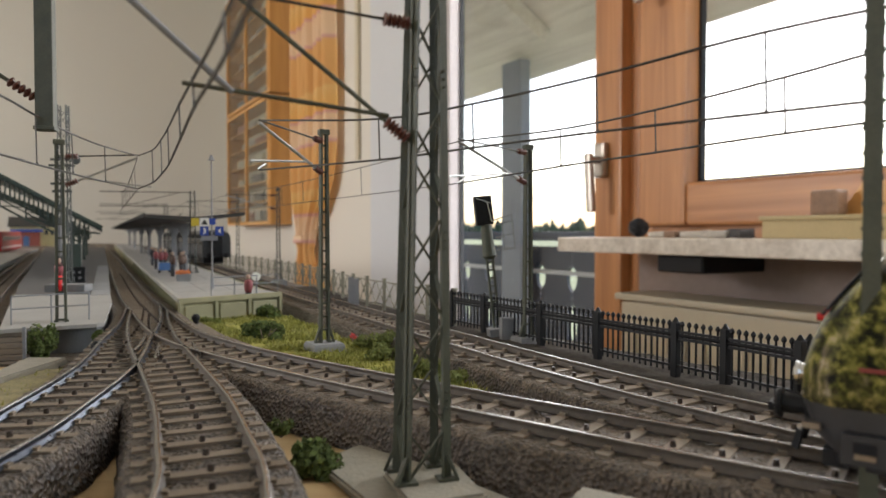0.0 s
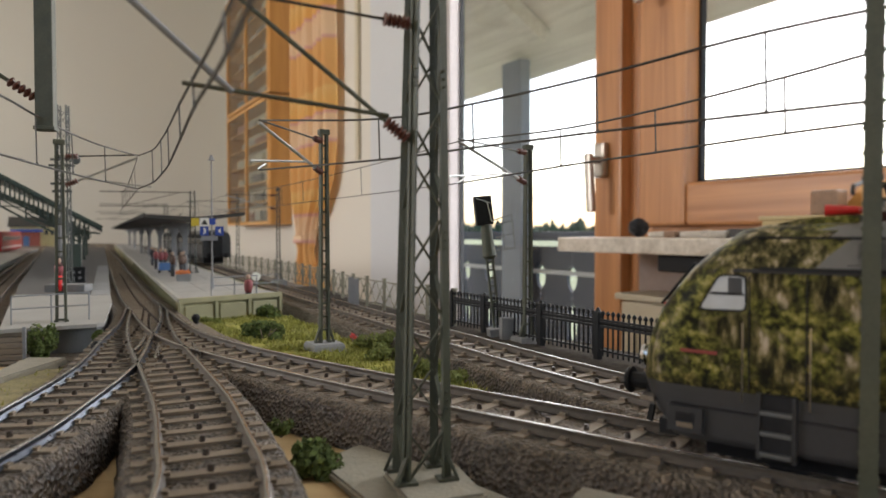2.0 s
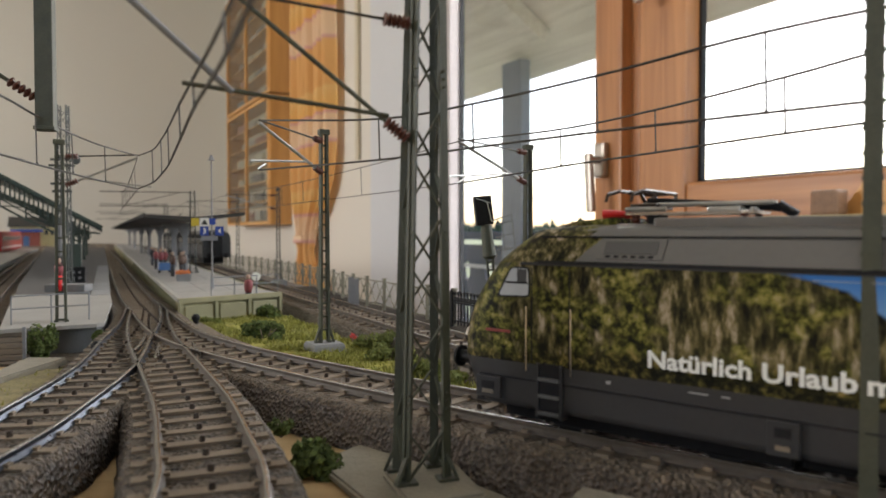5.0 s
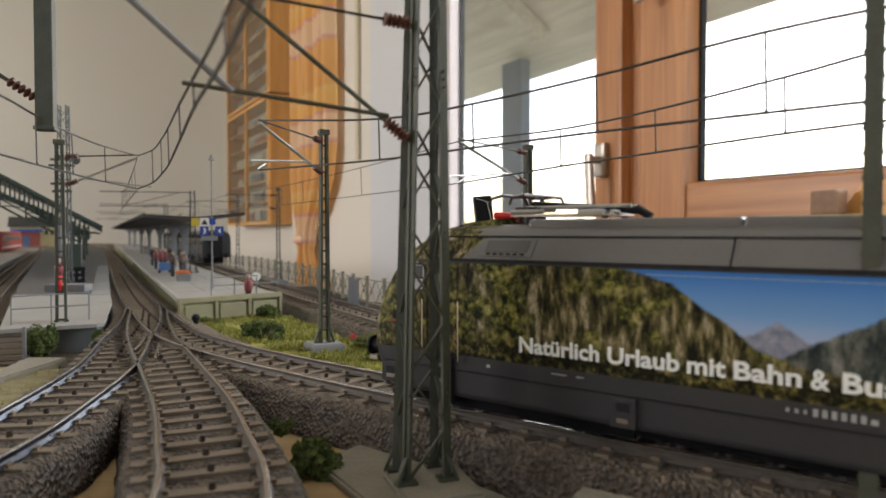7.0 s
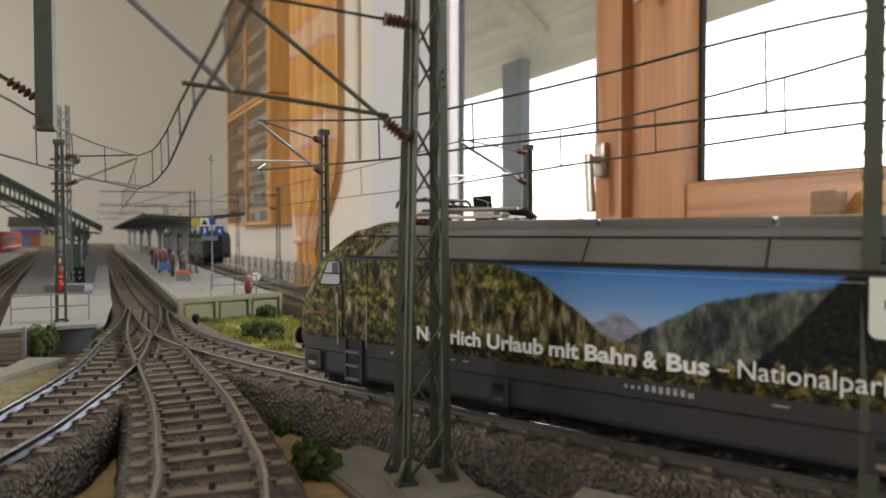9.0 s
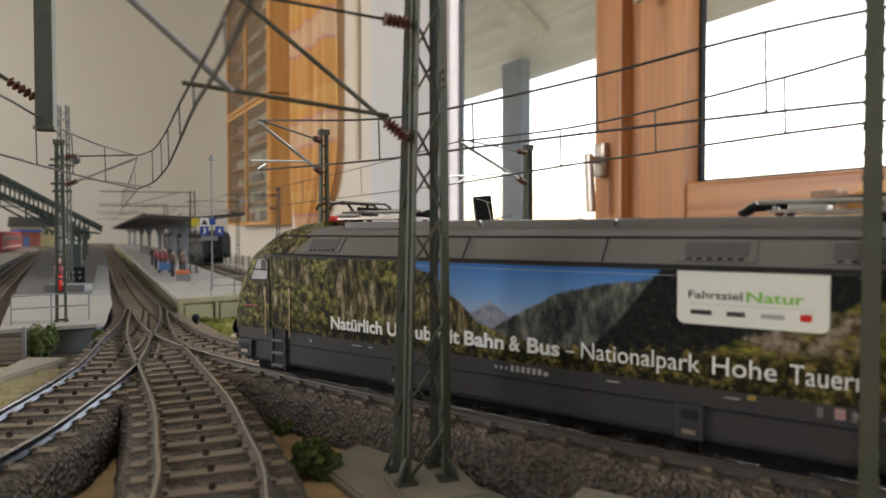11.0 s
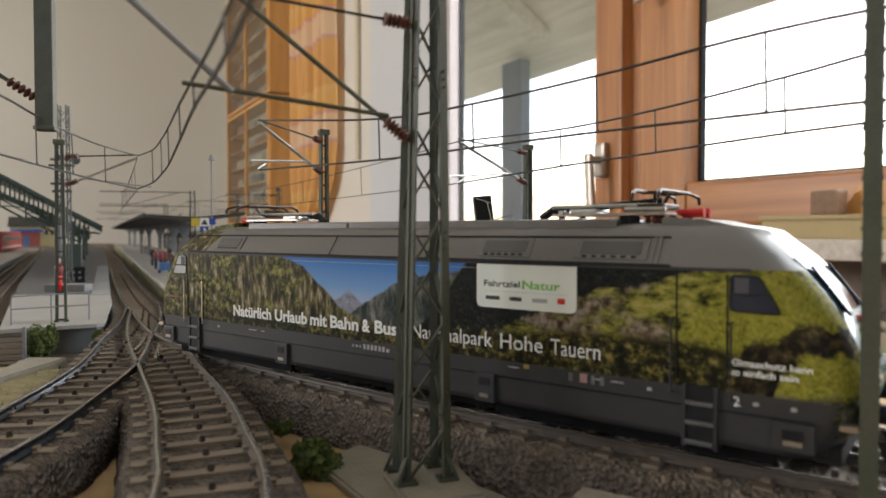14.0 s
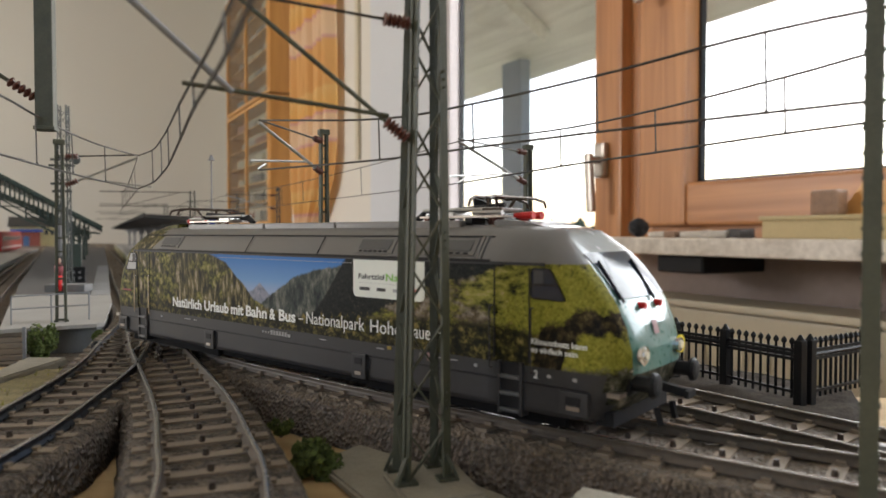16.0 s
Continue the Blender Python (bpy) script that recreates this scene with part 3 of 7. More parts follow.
def livery():
    """The printed landscape: wooded slope, blue sky over a valley, dark ridge and a bright meadow."""
    m = bpy.data.materials.new("landscape_livery")
    m.use_nodes = True
    n, l = m.node_tree.nodes, m.node_tree.links
    b = n["Principled BSDF"]
    b.inputs["Roughness"].default_value = 0.5
    b.inputs["Specular IOR Level"].default_value = 0.12
    tc = n.new("ShaderNodeTexCoord")
    sep = n.new("ShaderNodeSeparateXYZ")
    l.new(tc.outputs["Object"], sep.inputs[0])
    mx = n.new("ShaderNodeMapRange"); mx.inputs[1].default_value, mx.inputs[2].default_value = -0.104 * 1.03, 0.104 * 1.03
    l.new(sep.outputs[0], mx.inputs[0])
    mz = n.new("ShaderNodeMath"); mz.operation = "MULTIPLY"; mz.inputs[1].default_value = 20.0
    l.new(sep.outputs[2], mz.inputs[0])

    def noise_tex(scale, detail=4, stretch=(1, 1, 1), turn=0.0, rough=0.6):
        mp = n.new("ShaderNodeMapping")
        mp.inputs["Scale"].default_value = stretch
        mp.inputs["Rotation"].default_value = (0, turn, 0)
        l.new(tc.outputs["Object"], mp.inputs["Vector"])
        t = n.new("ShaderNodeTexNoise")
        t.inputs["Scale"].default_value, t.inputs["Detail"].default_value, t.inputs["Roughness"].default_value = scale, detail, rough
        l.new(mp.outputs[0], t.inputs["Vector"])
        return t.outputs["Fac"]

    def ramp(fac, stops):
        r = n.new("ShaderNodeValToRGB")
        e = r.color_ramp.elements
        while len(e) < len(stops):
            e.new(0.5)
        for q, (p, c) in zip(e, stops):
            q.position, q.color = p, (*c, 1) if len(c) == 3 else c
        l.new(fac, r.inputs[0])
        return r.outputs[0]

    def ridge(points):
        return ramp(mx.outputs[0], [((x + 104.0) / 208.0, (z / 50.0,) * 3) for x, z in points])

    def below(points, wob, amp, soft):
        r = ridge(points)
        a = n.new("ShaderNodeMath"); a.operation = "MULTIPLY_ADD"; a.inputs[1].default_value = amp
        sub = n.new("ShaderNodeMath"); sub.operation = "SUBTRACT"; sub.inputs[1].default_value = 0.5
        l.new(wob, sub.inputs[0]); l.new(sub.outputs[0], a.inputs[0]); l.new(r, a.inputs[2])
        d = n.new("ShaderNodeMath"); d.operation = "SUBTRACT"
        l.new(a.outputs[0], d.inputs[0]); l.new(mz.outputs[0], d.inputs[1])
        s = n.new("ShaderNodeMapRange"); s.inputs[1].default_value, s.inputs[2].default_value = -soft, soft
        l.new(d.outputs[0], s.inputs[0])
        return s.outputs[0]

    def over(base, top, fac):
        q = n.new("ShaderNodeMix"); q.data_type = "RGBA"
        l.new(fac, q.inputs[0]); l.new(base, q.inputs[6]); l.new(top, q.inputs[7])
        return q.outputs[2]

    fine, mid, big = noise_tex(1500, 6, rough=0.7), noise_tex(420, 8, rough=0.72), noise_tex(90, 3)
    streak = noise_tex(480, 8, (1.0, 1.0, 0.30), -0.6, 0.7)
    crag = noise_tex(330, 8, (1.0, 1.0, 0.45), 0.7, 0.72)
    skyc = ramp(mz.outputs[0], [(0.44, (0.46, 0.58, 0.70)), (0.54, (0.20, 0.42, 0.70)), (0.69, (0.035, 0.20, 0.56))])
    far = ramp(crag, [(0.36, (0.018, 0.026, 0.030)), (0.47, (0.060, 0.080, 0.065)), (0.56, (0.15, 0.17, 0.13)), (0.70, (0.38, 0.39, 0.35))])
    far_blue = ramp(mid, [(0.35, (0.16, 0.20, 0.25)), (0.6, (0.34, 0.38, 0.42)), (0.72, (0.66, 0.68, 0.70))])
    near_l = ramp(mid, [(0.40, (0.008, 0.009, 0.005)), (0.47, (0.045, 0.050, 0.012)), (0.53, (0.15, 0.16, 0.03)), (0.59, (0.30, 0.29, 0.07)), (0.68, (0.45, 0.40, 0.22))])
    rock = ramp(streak, [(0.40, (0.010, 0.010, 0.006)), (0.48, (0.06, 0.058, 0.020)), (0.55, (0.20, 0.18, 0.07)), (0.64, (0.52, 0.46, 0.32))])
    where = n.new("ShaderNodeMath"); where.operation = "ADD"
    l.new(big, where.inputs[0])
    l.new(ramp(mx.outputs[0], [(0.0, (0.0,) * 3), (0.20, (0.02,) * 3), (0.27, (0.10,) * 3), (0.36, (0.16,) * 3), (0.44, (0.05,) * 3), (1.0, (0.0,) * 3)]), where.inputs[1])
    slope = over(near_l, rock, ramp(where.outputs[0], [(0.50, (0, 0, 0)), (0.60, (1, 1, 1))]))
    dark = ramp(fine, [(0.42, (0.006, 0.008, 0.008)), (0.62, (0.022, 0.027, 0.022)), (0.72, (0.10, 0.10, 0.05))])
    flat_mid = noise_tex(300, 8, (0.7, 1.0, 1.5), 0.25, 0.7)
    mead = ramp(flat_mid, [(0.36, (0.010, 0.012, 0.005)), (0.43, (0.06, 0.068, 0.012)), (0.49, (0.19, 0.20, 0.030)), (0.57, (0.32, 0.32, 0.06)), (0.66, (0.42, 0.38, 0.17)), (0.74, (0.50, 0.45, 0.32))])
    stones = ramp(mid, [(0.38, (0.012, 0.010, 0.007)), (0.47, (0.10, 0.075, 0.045)), (0.56, (0.27, 0.24, 0.18)), (0.68, (0.44, 0.40, 0.34))])
    patches = noise_tex(75, 5, (0.8, 1.0, 1.6), 0.3, 0.6)
    mead = over(mead, stones, ramp(patches, [(0.50, (0, 0, 0)), (0.57, (0.9, 0.9, 0.9))]))
    grass = ramp(fine, [(0.33, (0.06, 0.065, 0.012)), (0.43, (0.20, 0.215, 0.025)), (0.6, (0.32, 0.33, 0.045)), (0.75, (0.44, 0.42, 0.13))])
    dark_stones = ramp(mid, [(0.40, (0.015, 0.018, 0.010)), (0.50, (0.06, 0.065, 0.035)), (0.60, (0.16, 0.16, 0.11)), (0.70, (0.30, 0.29, 0.22))])
    trees = ramp(mid, [(0.44, (0.010, 0.009, 0.006)), (0.54, (0.045, 0.036, 0.016)), (0.64, (0.16, 0.14, 0.05))])
    shrubs = ramp(mid, [(0.42, (0.006, 0.007, 0.004)), (0.51, (0.030, 0.030, 0.010)), (0.58, (0.14, 0.13, 0.03)), (0.66, (0.34, 0.27, 0.09))])

    c = skyc
    c = over(c, far_blue, below([(-104, 15), (-20, 21.5), (-12, 24), (-8.7, 26.2), (-5, 23.5), (2, 20), (104, 15)], fine, 0.03, 0.006))
    c = over(c, far, below([(-104, 10), (-14, 14), (-8, 20.5), (-3, 23.5), (2, 26), (6.7, 28.7), (11, 29.6), (16, 31), (22, 31.6), (28, 33), (104, 33)], mid, 0.05, 0.006))
    c = over(c, slope, below([(-104, 50), (-56, 50), (-46, 36), (-32, 33.6), (-25.3, 31.5), (-20, 27.5), (-16, 25), (-12.3, 21.6), (-6, 19.4), (4, 18), (104, 10)], mid, 0.035, 0.006))
    c = over(c, dark, below([(-104, 5), (8, 15), (16, 21), (20, 25.5), (24, 31), (27.4, 35), (32, 42), (104, 42)], fine, 0.05, 0.008))
    c = over(c, mead, below([(-104, 5), (20, 16), (34, 20), (44, 24.5), (53, 28), (58, 30.2), (64.8, 30.6), (72.4, 33.4), (80, 35), (104, 44)], mid, 0.06, 0.008))
    c = over(c, grass, below([(-104, -9), (62, -9), (72, 22), (80, 33), (86, 36), (104, 44)], mid, 0.7, 0.03))
    c = over(c, shrubs, below([(-104, 14.5), (-84, 15.5), (-60, 18), (-20, 17.5), (14, 18.2), (40, 20.5), (60, 21.5), (76, 21.5), (88, 18.5), (96, 16), (104, 14)], mid, 0.16, 0.012))
    c = over(c, trees, below([(-104, -9), (78, -9), (82, 22), (87, 23), (90, 26), (97, 25.5), (104, 24)], mid, 0.14, 0.01))
    c = over(c, grass, below([(-104, -9), (84, -9), (87, 16), (91, 21), (97, 21.5), (104, 21)], mid, 0.18, 0.012))
    c = over(c, dark_stones, below([(-104, -9), (80, -9), (84, 13.5), (92, 14.5), (104, 15.5)], mid, 0.10, 0.012))
    dim = n.new("ShaderNodeMix"); dim.data_type, dim.blend_type = "RGBA", "MULTIPLY"
    dim.inputs[0].default_value, dim.inputs[7].default_value = 1.0, (0.87, 0.79, 0.86, 1)
    l.new(c, dim.inputs[6]); l.new(dim.outputs[2], b.inputs["Base Color"])
    return m


M_LIVERY = livery()
loco = thing("electric_locomotive", "model electric locomotive with printed mountain landscape livery", "locomotive")

HALF_L = [(0.0058, 0.0949), (0.0075, 0.0969), (0.0105, 0.0984), (0.0138, 0.0994), (0.018, 0.0992), (0.0225, 0.0981), (0.0265, 0.0964), (0.031, 0.0934), (0.0344, 0.0906), (0.0372, 0.0879), (0.0396, 0.085), (0.041, 0.0836), (0.0419, 0.0798), (0.0424, 0.0738)]
HALF_W = [(0.0058, 0.0168), (0.0344, 0.017), (0.0372, 0.0152), (0.0399, 0.0133), (0.0410, 0.0118), (0.0419, 0.0102), (0.0424, 0.0080)]


NOSE = 0.0095
ROUND_X, ROUND_Y = 0.70, 0.50


def lerp(tab, z):
    return float(np.interp(z, [a for a, _ in tab], [b for _, b in tab]))


def plan(z):
    """Outline of the body at height z: long straight sides, noses rounded in plan."""
    L, W = lerp(HALF_L, z), lerp(HALF_W, z)
    xs = np.linspace(-1, 1, 48) * (L - NOSE)
    pts = [(x, -W) for x in xs]
    for k in range(1, 32):
        a = -math.pi / 2 + math.pi * k / 32
        pts.append((L - NOSE + NOSE * abs(math.cos(a)) ** ROUND_X, W * math.copysign(abs(math.sin(a)) ** ROUND_Y, math.sin(a))))
    pts += [(-x, W) for x in xs]
    for k in range(1, 32):
        a = math.pi / 2 + math.pi * k / 32
        pts.append((-(L - NOSE) - NOSE * abs(math.cos(a)) ** ROUND_X, W * math.copysign(abs(math.sin(a)) ** ROUND_Y, math.sin(a))))
    return pts


def shell(zs, pick, cap_top=False, cap_low=False):
    bm = bmesh.new()
    rows = [[bm.verts.new((x, y, z)) for x, y in plan(z)] for z in zs]
    k = len(rows[0])
    for a, b in zip(rows, rows[1:]):
        for i in range(k):
            f = bm.faces.new((a[i], a[(i + 1) % k], b[(i + 1) % k], b[i]))
            f.material_index = pick(f.calc_center_median())
    if cap_top:
        f = bm.faces.new(rows[-1]); f.material_index = pick(f.calc_center_median())
    if cap_low:
        bm.faces.new(rows[0][::-1])
    return bm


def pick_body(c):
    return 1 if c.x > 0.07 and abs(c.y) < 0.0112 else 0


def pick_roof(c):
    if c.x < -0.0685:
        return 1
    return 2 if c.x > 0.076 and abs(c.y) < lerp(HALF_W, c.z) * 0.66 and c.z < 0.0423 else 0


def pick_skirt(c):
    return 1 if c.x > 0.0950 else 0


# trailing nose's top: the window's reflection is put into a lighter grey
M_NOSE_SHEEN = mat("nose_top_window_sheen", (0.26, 0.28, 0.29), 0.25, var=0.06, scale=60, coat=0.5)
part("skirt", shell([0.0046, 0.0058, 0.0080, 0.0105, 0.0138], pick_skirt, cap_low=True), [M_LOCO_GREY, M_LIVERY], loco, "slate grey lower skirt", True)
body = part("body", shell([0.0138, 0.0160, 0.0180, 0.0225, 0.0265, 0.031, 0.0344], pick_body), [M_LIVERY, M_NOSE_GREEN], loco, "landscape-printed body shell", True)
roof = part("roof", shell([0.0344, 0.0372, 0.0396, 0.0410, 0.0419, 0.0424], pick_roof, cap_top=True), [M_LOCO_ROOF, M_LIVERY, M_NOSE_SHEEN], loco, "warm grey roof", True)
for o in (body, roof):
    for p in o.data.polygons:
        p.use_smooth = p.area < 2e-5
# groove between the skirt halves, rain gutter
part("skirt_seam", B(-0.092, 0.092, -0.01712, -0.016, 0.0103, 0.0106), M_LOCO_DARK, loco)
part("gutter", B(-0.082, 0.083, -0.01725, -0.016, 0.0340, 0.0346), M_LOCO_GREY, loco, "thin rain gutter")


def on_roof(u, d=0.0):
    """Frame of the sloping roof side facing the viewer: x along, y up the slope."""
    a = Vector((0, -0.017, 0.0344)); b = Vector((0, -0.0133, 0.0399))
    up = (b - a).normalized()
    out = Vector((1, 0, 0)).cross(up).normalized()
    m = Matrix(((1, up.x, out.x, u), (0, up.y, out.y, a.y + out.y * d), (0, up.z, out.z, a.z + out.z * d), (0, 0, 0, 1)))
    return m


for x in (-0.016, 0.0155):
    part("roof_seam", B(-0.00014, 0.00014, 0.0002, 0.0064, -0.0003, 0.0002, on_roof(x)), M_LOCO_DARK, loco)
    part("roof_bead", B(-0.0003, 0.0003, 0.0002, 0.0064, -0.0003, 0.00012, on_roof(x + 0.0007)), M_LOCO_ROOF, loco)
for x in (0.0664, 0.0673):
    part("roof_bead", B(-0.0003, 0.0003, 0.0002, 0.0064, -0.0003, 0.0003, on_roof(x)), M_LOCO_ROOF, loco)
part("roof_ledge", B(-0.078, 0.07, -0.0002, 0.0005, -0.0004, 0.00035, on_roof(0)), M_LOCO_DARK, loco)
part("roof_joint", B(-0.079, 0.069, 0.0062, 0.0065, -0.0003, 0.00025, on_roof(0)), M_LOCO_DARK, loco)
for x0, x1 in ((-0.0660, -0.0535), (0.0290, 0.0417), (0.0513, 0.0655)):
    g = part("roof_grille", B(x0, x1, 0.0013, 0.0058, -0.0003, 0.0003, on_roof(0), 0.0), M_LOCO_ROOF, loco, "raised roof grille")
    part("mesh_panel", B(x0 + 0.0012, x1 - 0.0012, 0.0024, 0.0052, 0.0001, 0.00042, on_roof(0)), M_GRILLE, g)
    for i in range(6):
        a = x0 + 0.0018 + i * (x1 - x0 - 0.0036) / 5.5
        part("slot", B(a, a + 0.0009, 0.0016, 0.0020, 0.0001, 0.0005, on_roof(0)), M_LOCO_DARK, g)
for x0, x1 in ((-0.0575, -0.0158), (-0.0154, 0.0154), (0.0158, 0.0575)):
    part("roof_hood", B(x0, x1, -0.0104, 0.0104, 0.0408, 0.0434, bevel=0.0005), M_LOCO_ROOF, loco)
    part("hood_gap", B(x0 + 0.001, x1 - 0.001, -0.01055, -0.0098, 0.0410, 0.04125), M_METAL, loco, "bright slit under the roof hood")
for s in (-1, 1):
    bm = bmesh.new()
    prism(bm, [(0.0655, 0.0408), (0.0800, 0.0404), (0.0800, 0.0414), (0.0735, 0.0430), (0.0655, 0.0436)], -0.0092, 0.0092, Matrix(((s, 0, 0, 0), (0, 0, 1, 0), (0, 1, 0, 0), (0, 0, 0, 1))))
    bmesh.ops.recalc_face_normals(bm, faces=bm.faces[:])
    bmesh.ops.bevel(bm, geom=bm.edges[:], offset=0.0004, segments=2, affect="EDGES")
    part("roof_fairing", bm, M_LOCO_ROOF if s > 0 else M_LIVERY, loco, "sloping roof fairing over the cab")


# driver's side windows, cab doors, steps
def side_window(s):
    corners = [Vector((0.0799, 0.0336)), Vector((0.0798, 0.0274)), Vector((0.0878, 0.0272)), Vector((0.0843, 0.0336))]
    pts = []
    for k in range(4):
        p, a, b = corners[k], corners[k - 1], corners[(k + 1) % 4]
        r = 0.0010
        p0, p1 = p + (a - p).normalized() * r, p + (b - p).normalized() * r
        pts += [p0, (p0 + p1) * 0.2 + p * 0.6, p1]
    ring = [(s * q[0], q[1]) for q in pts]
    if s < 0:
        ring = ring[::-1]
    n_r = len(ring)
    cx, cz = sum(p[0] for p in ring) / n_r, sum(p[1] for p in ring) / n_r
    f = bmesh.new()
    v = [[f.verts.new((cx + (x - cx) * k, y, cz + (z - cz) * k)) for x, z in ring] for k, y in ((1.0, -0.0165), (1.0, -0.01722), (0.90, -0.01722), (0.90, -0.0168))]
    for a, b in zip(v, v[1:]):
        for i in range(n_r):
            f.faces.new((a[i], a[(i + 1) % n_r], b[(i + 1) % n_r], b[i]))
    w = part("side_window", f, M_LOCO_DARK, loco, "dark cab side window")
    g = bmesh.new()
    g.faces.new([g.verts.new((cx + (x - cx) * 0.92, -0.01712, cz + (z - cz) * 0.9)) for x, z in ring])
    part("pane", g, M_TINT_GLASS if s > 0 else M_SKYLIT_PANE, w)
    # grey plate on the pane paints in a reflection on its upper part
    xa, xb = sorted((s * 0.0806, s * 0.0828))
    part("blind", B(xa, xb, -0.01717, -0.0170, 0.0305, 0.0331), M_PANE_SHEEN, w, "grey plate standing in for a reflection in the pane")
    xa, xb = sorted((s * 0.0803, s * 0.0856))
    part("sash_bar", B(xa, xb, -0.01722, -0.0170, 0.0301, 0.0305), M_LOCO_DARK, w)


for s in (-1, 1):
    side_window(s)
    for x in (0.0712, 0.0795):
        part("door_gap", B(s * x - 0.00012, s * x + 0.00012, -0.01706, -0.016, 0.0145, 0.0335), M_LOCO_DARK, loco)
    for x in (0.0705, 0.0803):
        bm = bmesh.new()
        tube(bm, (s * x, -0.0178, 0.0125), (s * x, -0.0178, 0.0255), 0.00017, 6)
        for z in (0.0125, 0.0255):
            tube(bm, (s * x, -0.0178, z), (s * x, -0.0165, z), 0.00017, 6)
        part("grab_rail", bm, M_CHROME if s < 0 else M_LOCO_GREY, loco)
    # no recess is cut: a dark plate paints in its shade
    st = part("steps", B(s * 0.0753 - 0.0025, s * 0.0753 + 0.0025, -0.01725, -0.0140, 0.0036, 0.0142), M_LOCO_DARK, loco, "cab steps on a dark plate standing for recess shade")
    for z in (0.0040, 0.0074, 0.0108):
        part("tread", B(s * 0.0753 - 0.0023, s * 0.0753 + 0.0023, -0.01795, -0.0150, z, z + 0.0007, bevel=0.00015), M_TREAD, st)
    for x in (-0.0026, 0.0026):
        part("stringer", B(s * 0.0753 + x - 0.0003, s * 0.0753 + x + 0.0003, -0.0176, -0.0150, 0.0034, 0.0142), M_LOCO_GREY, st)

# equipment flaps on the skirt
for x, w, z0, z1 in ((-0.0338, 0.0024, 0.0046, 0.0103), (0.0318, 0.0024, 0.0046, 0.0108), (0.0895, 0.003, 0.0056, 0.0102), (-0.0895, 0.003, 0.0056, 0.0102)):
    fl = part("flap", B(x - w, x + w, -0.0177, -0.016, z0, z1, bevel=0.0002), M_LOCO_GREY, loco, "grey equipment flap")
    part("catch", B(x - w * 0.5, x + w * 0.5, -0.01785, -0.0175, z1 - 0.0026, z1 - 0.001), M_LOCO_DARK, fl)
    part("plate", B(x - w * 0.45, x + w * 0.45, -0.0179, -0.0176, z0 + 0.001, z0 + 0.0018), M_METAL, fl)
for x in (-0.0632, 0.0665, 0.084, 0.0895):
    part("jacking_mark", B(x - 0.0004, x + 0.0004, -0.01708, -0.0168, 0.0120, 0.0126), M_COLUMN_PALE, loco)
for x, w in ((-0.047, 0.0016), (-0.0425, 0.0007), (0.018, 0.0012), (0.0385, 0.0012), (0.0565, 0.0008), (0.0605, 0.0012)):
    part("lettering_bar", B(x - w, x + w, -0.01708, -0.0168, 0.0126, 0.0128), M_COLUMN_PALE, loco, "tiny white technical lettering")
for i, w in enumerate((0.0005, 0.0005, 0.0004, 0.0007, 0.0007, 0.0007, 0.0007, 0.0007, 0.0007, 0.0009)):
    part("number_bar", B(-0.0075 + i * 0.00125, -0.0075 + i * 0.00125 + w, -0.01708, -0.0168, 0.0119 if i > 2 else 0.0121, 0.0131 if 2 < i < 9 else 0.0127), M_COLUMN_PALE, loco)

part("ochre_mark", B(0.0409, 0.0421, -0.01708, -0.0168, 0.0128, 0.0136), M_OCHRE, loco)
part("rose_mark", B(0.0532, 0.0546, -0.01708, -0.0168, 0.0117, 0.0134), M_ROSE, loco)
for x in (0.0512, 0.0558, 0.0576):
    part("data_bar", B(x - 0.0004, x + 0.0004, -0.01707, -0.0168, 0.0116, 0.0132), M_LOCO_ROOF, loco)


def lettering(text, x0, x1, z0, cap, bold=0.0, name="lettering", parent=None, material=None, y=-0.01712):
    cu = bpy.data.curves.new(name, "FONT")
    cu.body, cu.size, cu.offset, cu.extrude, cu.resolution_u = text, 1.0, bold, 0.01, 3
    tmp = new("text_form", cu)
    bpy.context.view_layer.update()
    me = bpy.data.meshes.new_from_object(tmp.evaluated_get(bpy.context.evaluated_depsgraph_get()))
    bpy.data.objects.remove(tmp)
    co = np.empty(len(me.vertices) * 3)
    me.vertices.foreach_get("co", co)
    co = co.reshape(-1, 3)
    lo, hi = co[:, 0].min(), co[:, 0].max()
    out = np.stack([x0 + (co[:, 0] - lo) * (x1 - x0) / (hi - lo), y - co[:, 2] * 0.002, z0 + co[:, 1] * cap / 0.70], 1)
    me.vertices.foreach_set("co", out.ravel())
    me.materials.clear()
    me.materials.append(material or M_TEXT)
    me.update()
    return part(name, me, None, parent or loco, "white printed lettering")


for word, a, b in (("Natürlich", -0.0557, -0.0386), ("Urlaub", -0.0370, -0.0239), ("mit", -0.0227, -0.0164), ("Bahn", -0.0152, -0.0053), ("&", -0.0041, -0.0015), ("Bus", 0.0001, 0.0072)):
    lettering(word, a, b, 0.0163, 0.0030, 0.030)
lettering("–", 0.0085, 0.0104, 0.0163, 0.0031)
for word, a, b in (("Nationalpark", 0.0117, 0.0334), ("Hohe", 0.0354, 0.0452), ("Tauern", 0.0470, 0.0573)):
    lettering(word, a, b, 0.0164, 0.0032)
lettering("Klimaschutz kann", 0.0800, 0.0921, 0.0184, 0.0011, 0.02)
lettering("so einfach sein", 0.0800, 0.0901, 0.0168, 0.0011, 0.02)
lettering("2", 0.0806, 0.0816, 0.0116, 0.0016, 0.01)

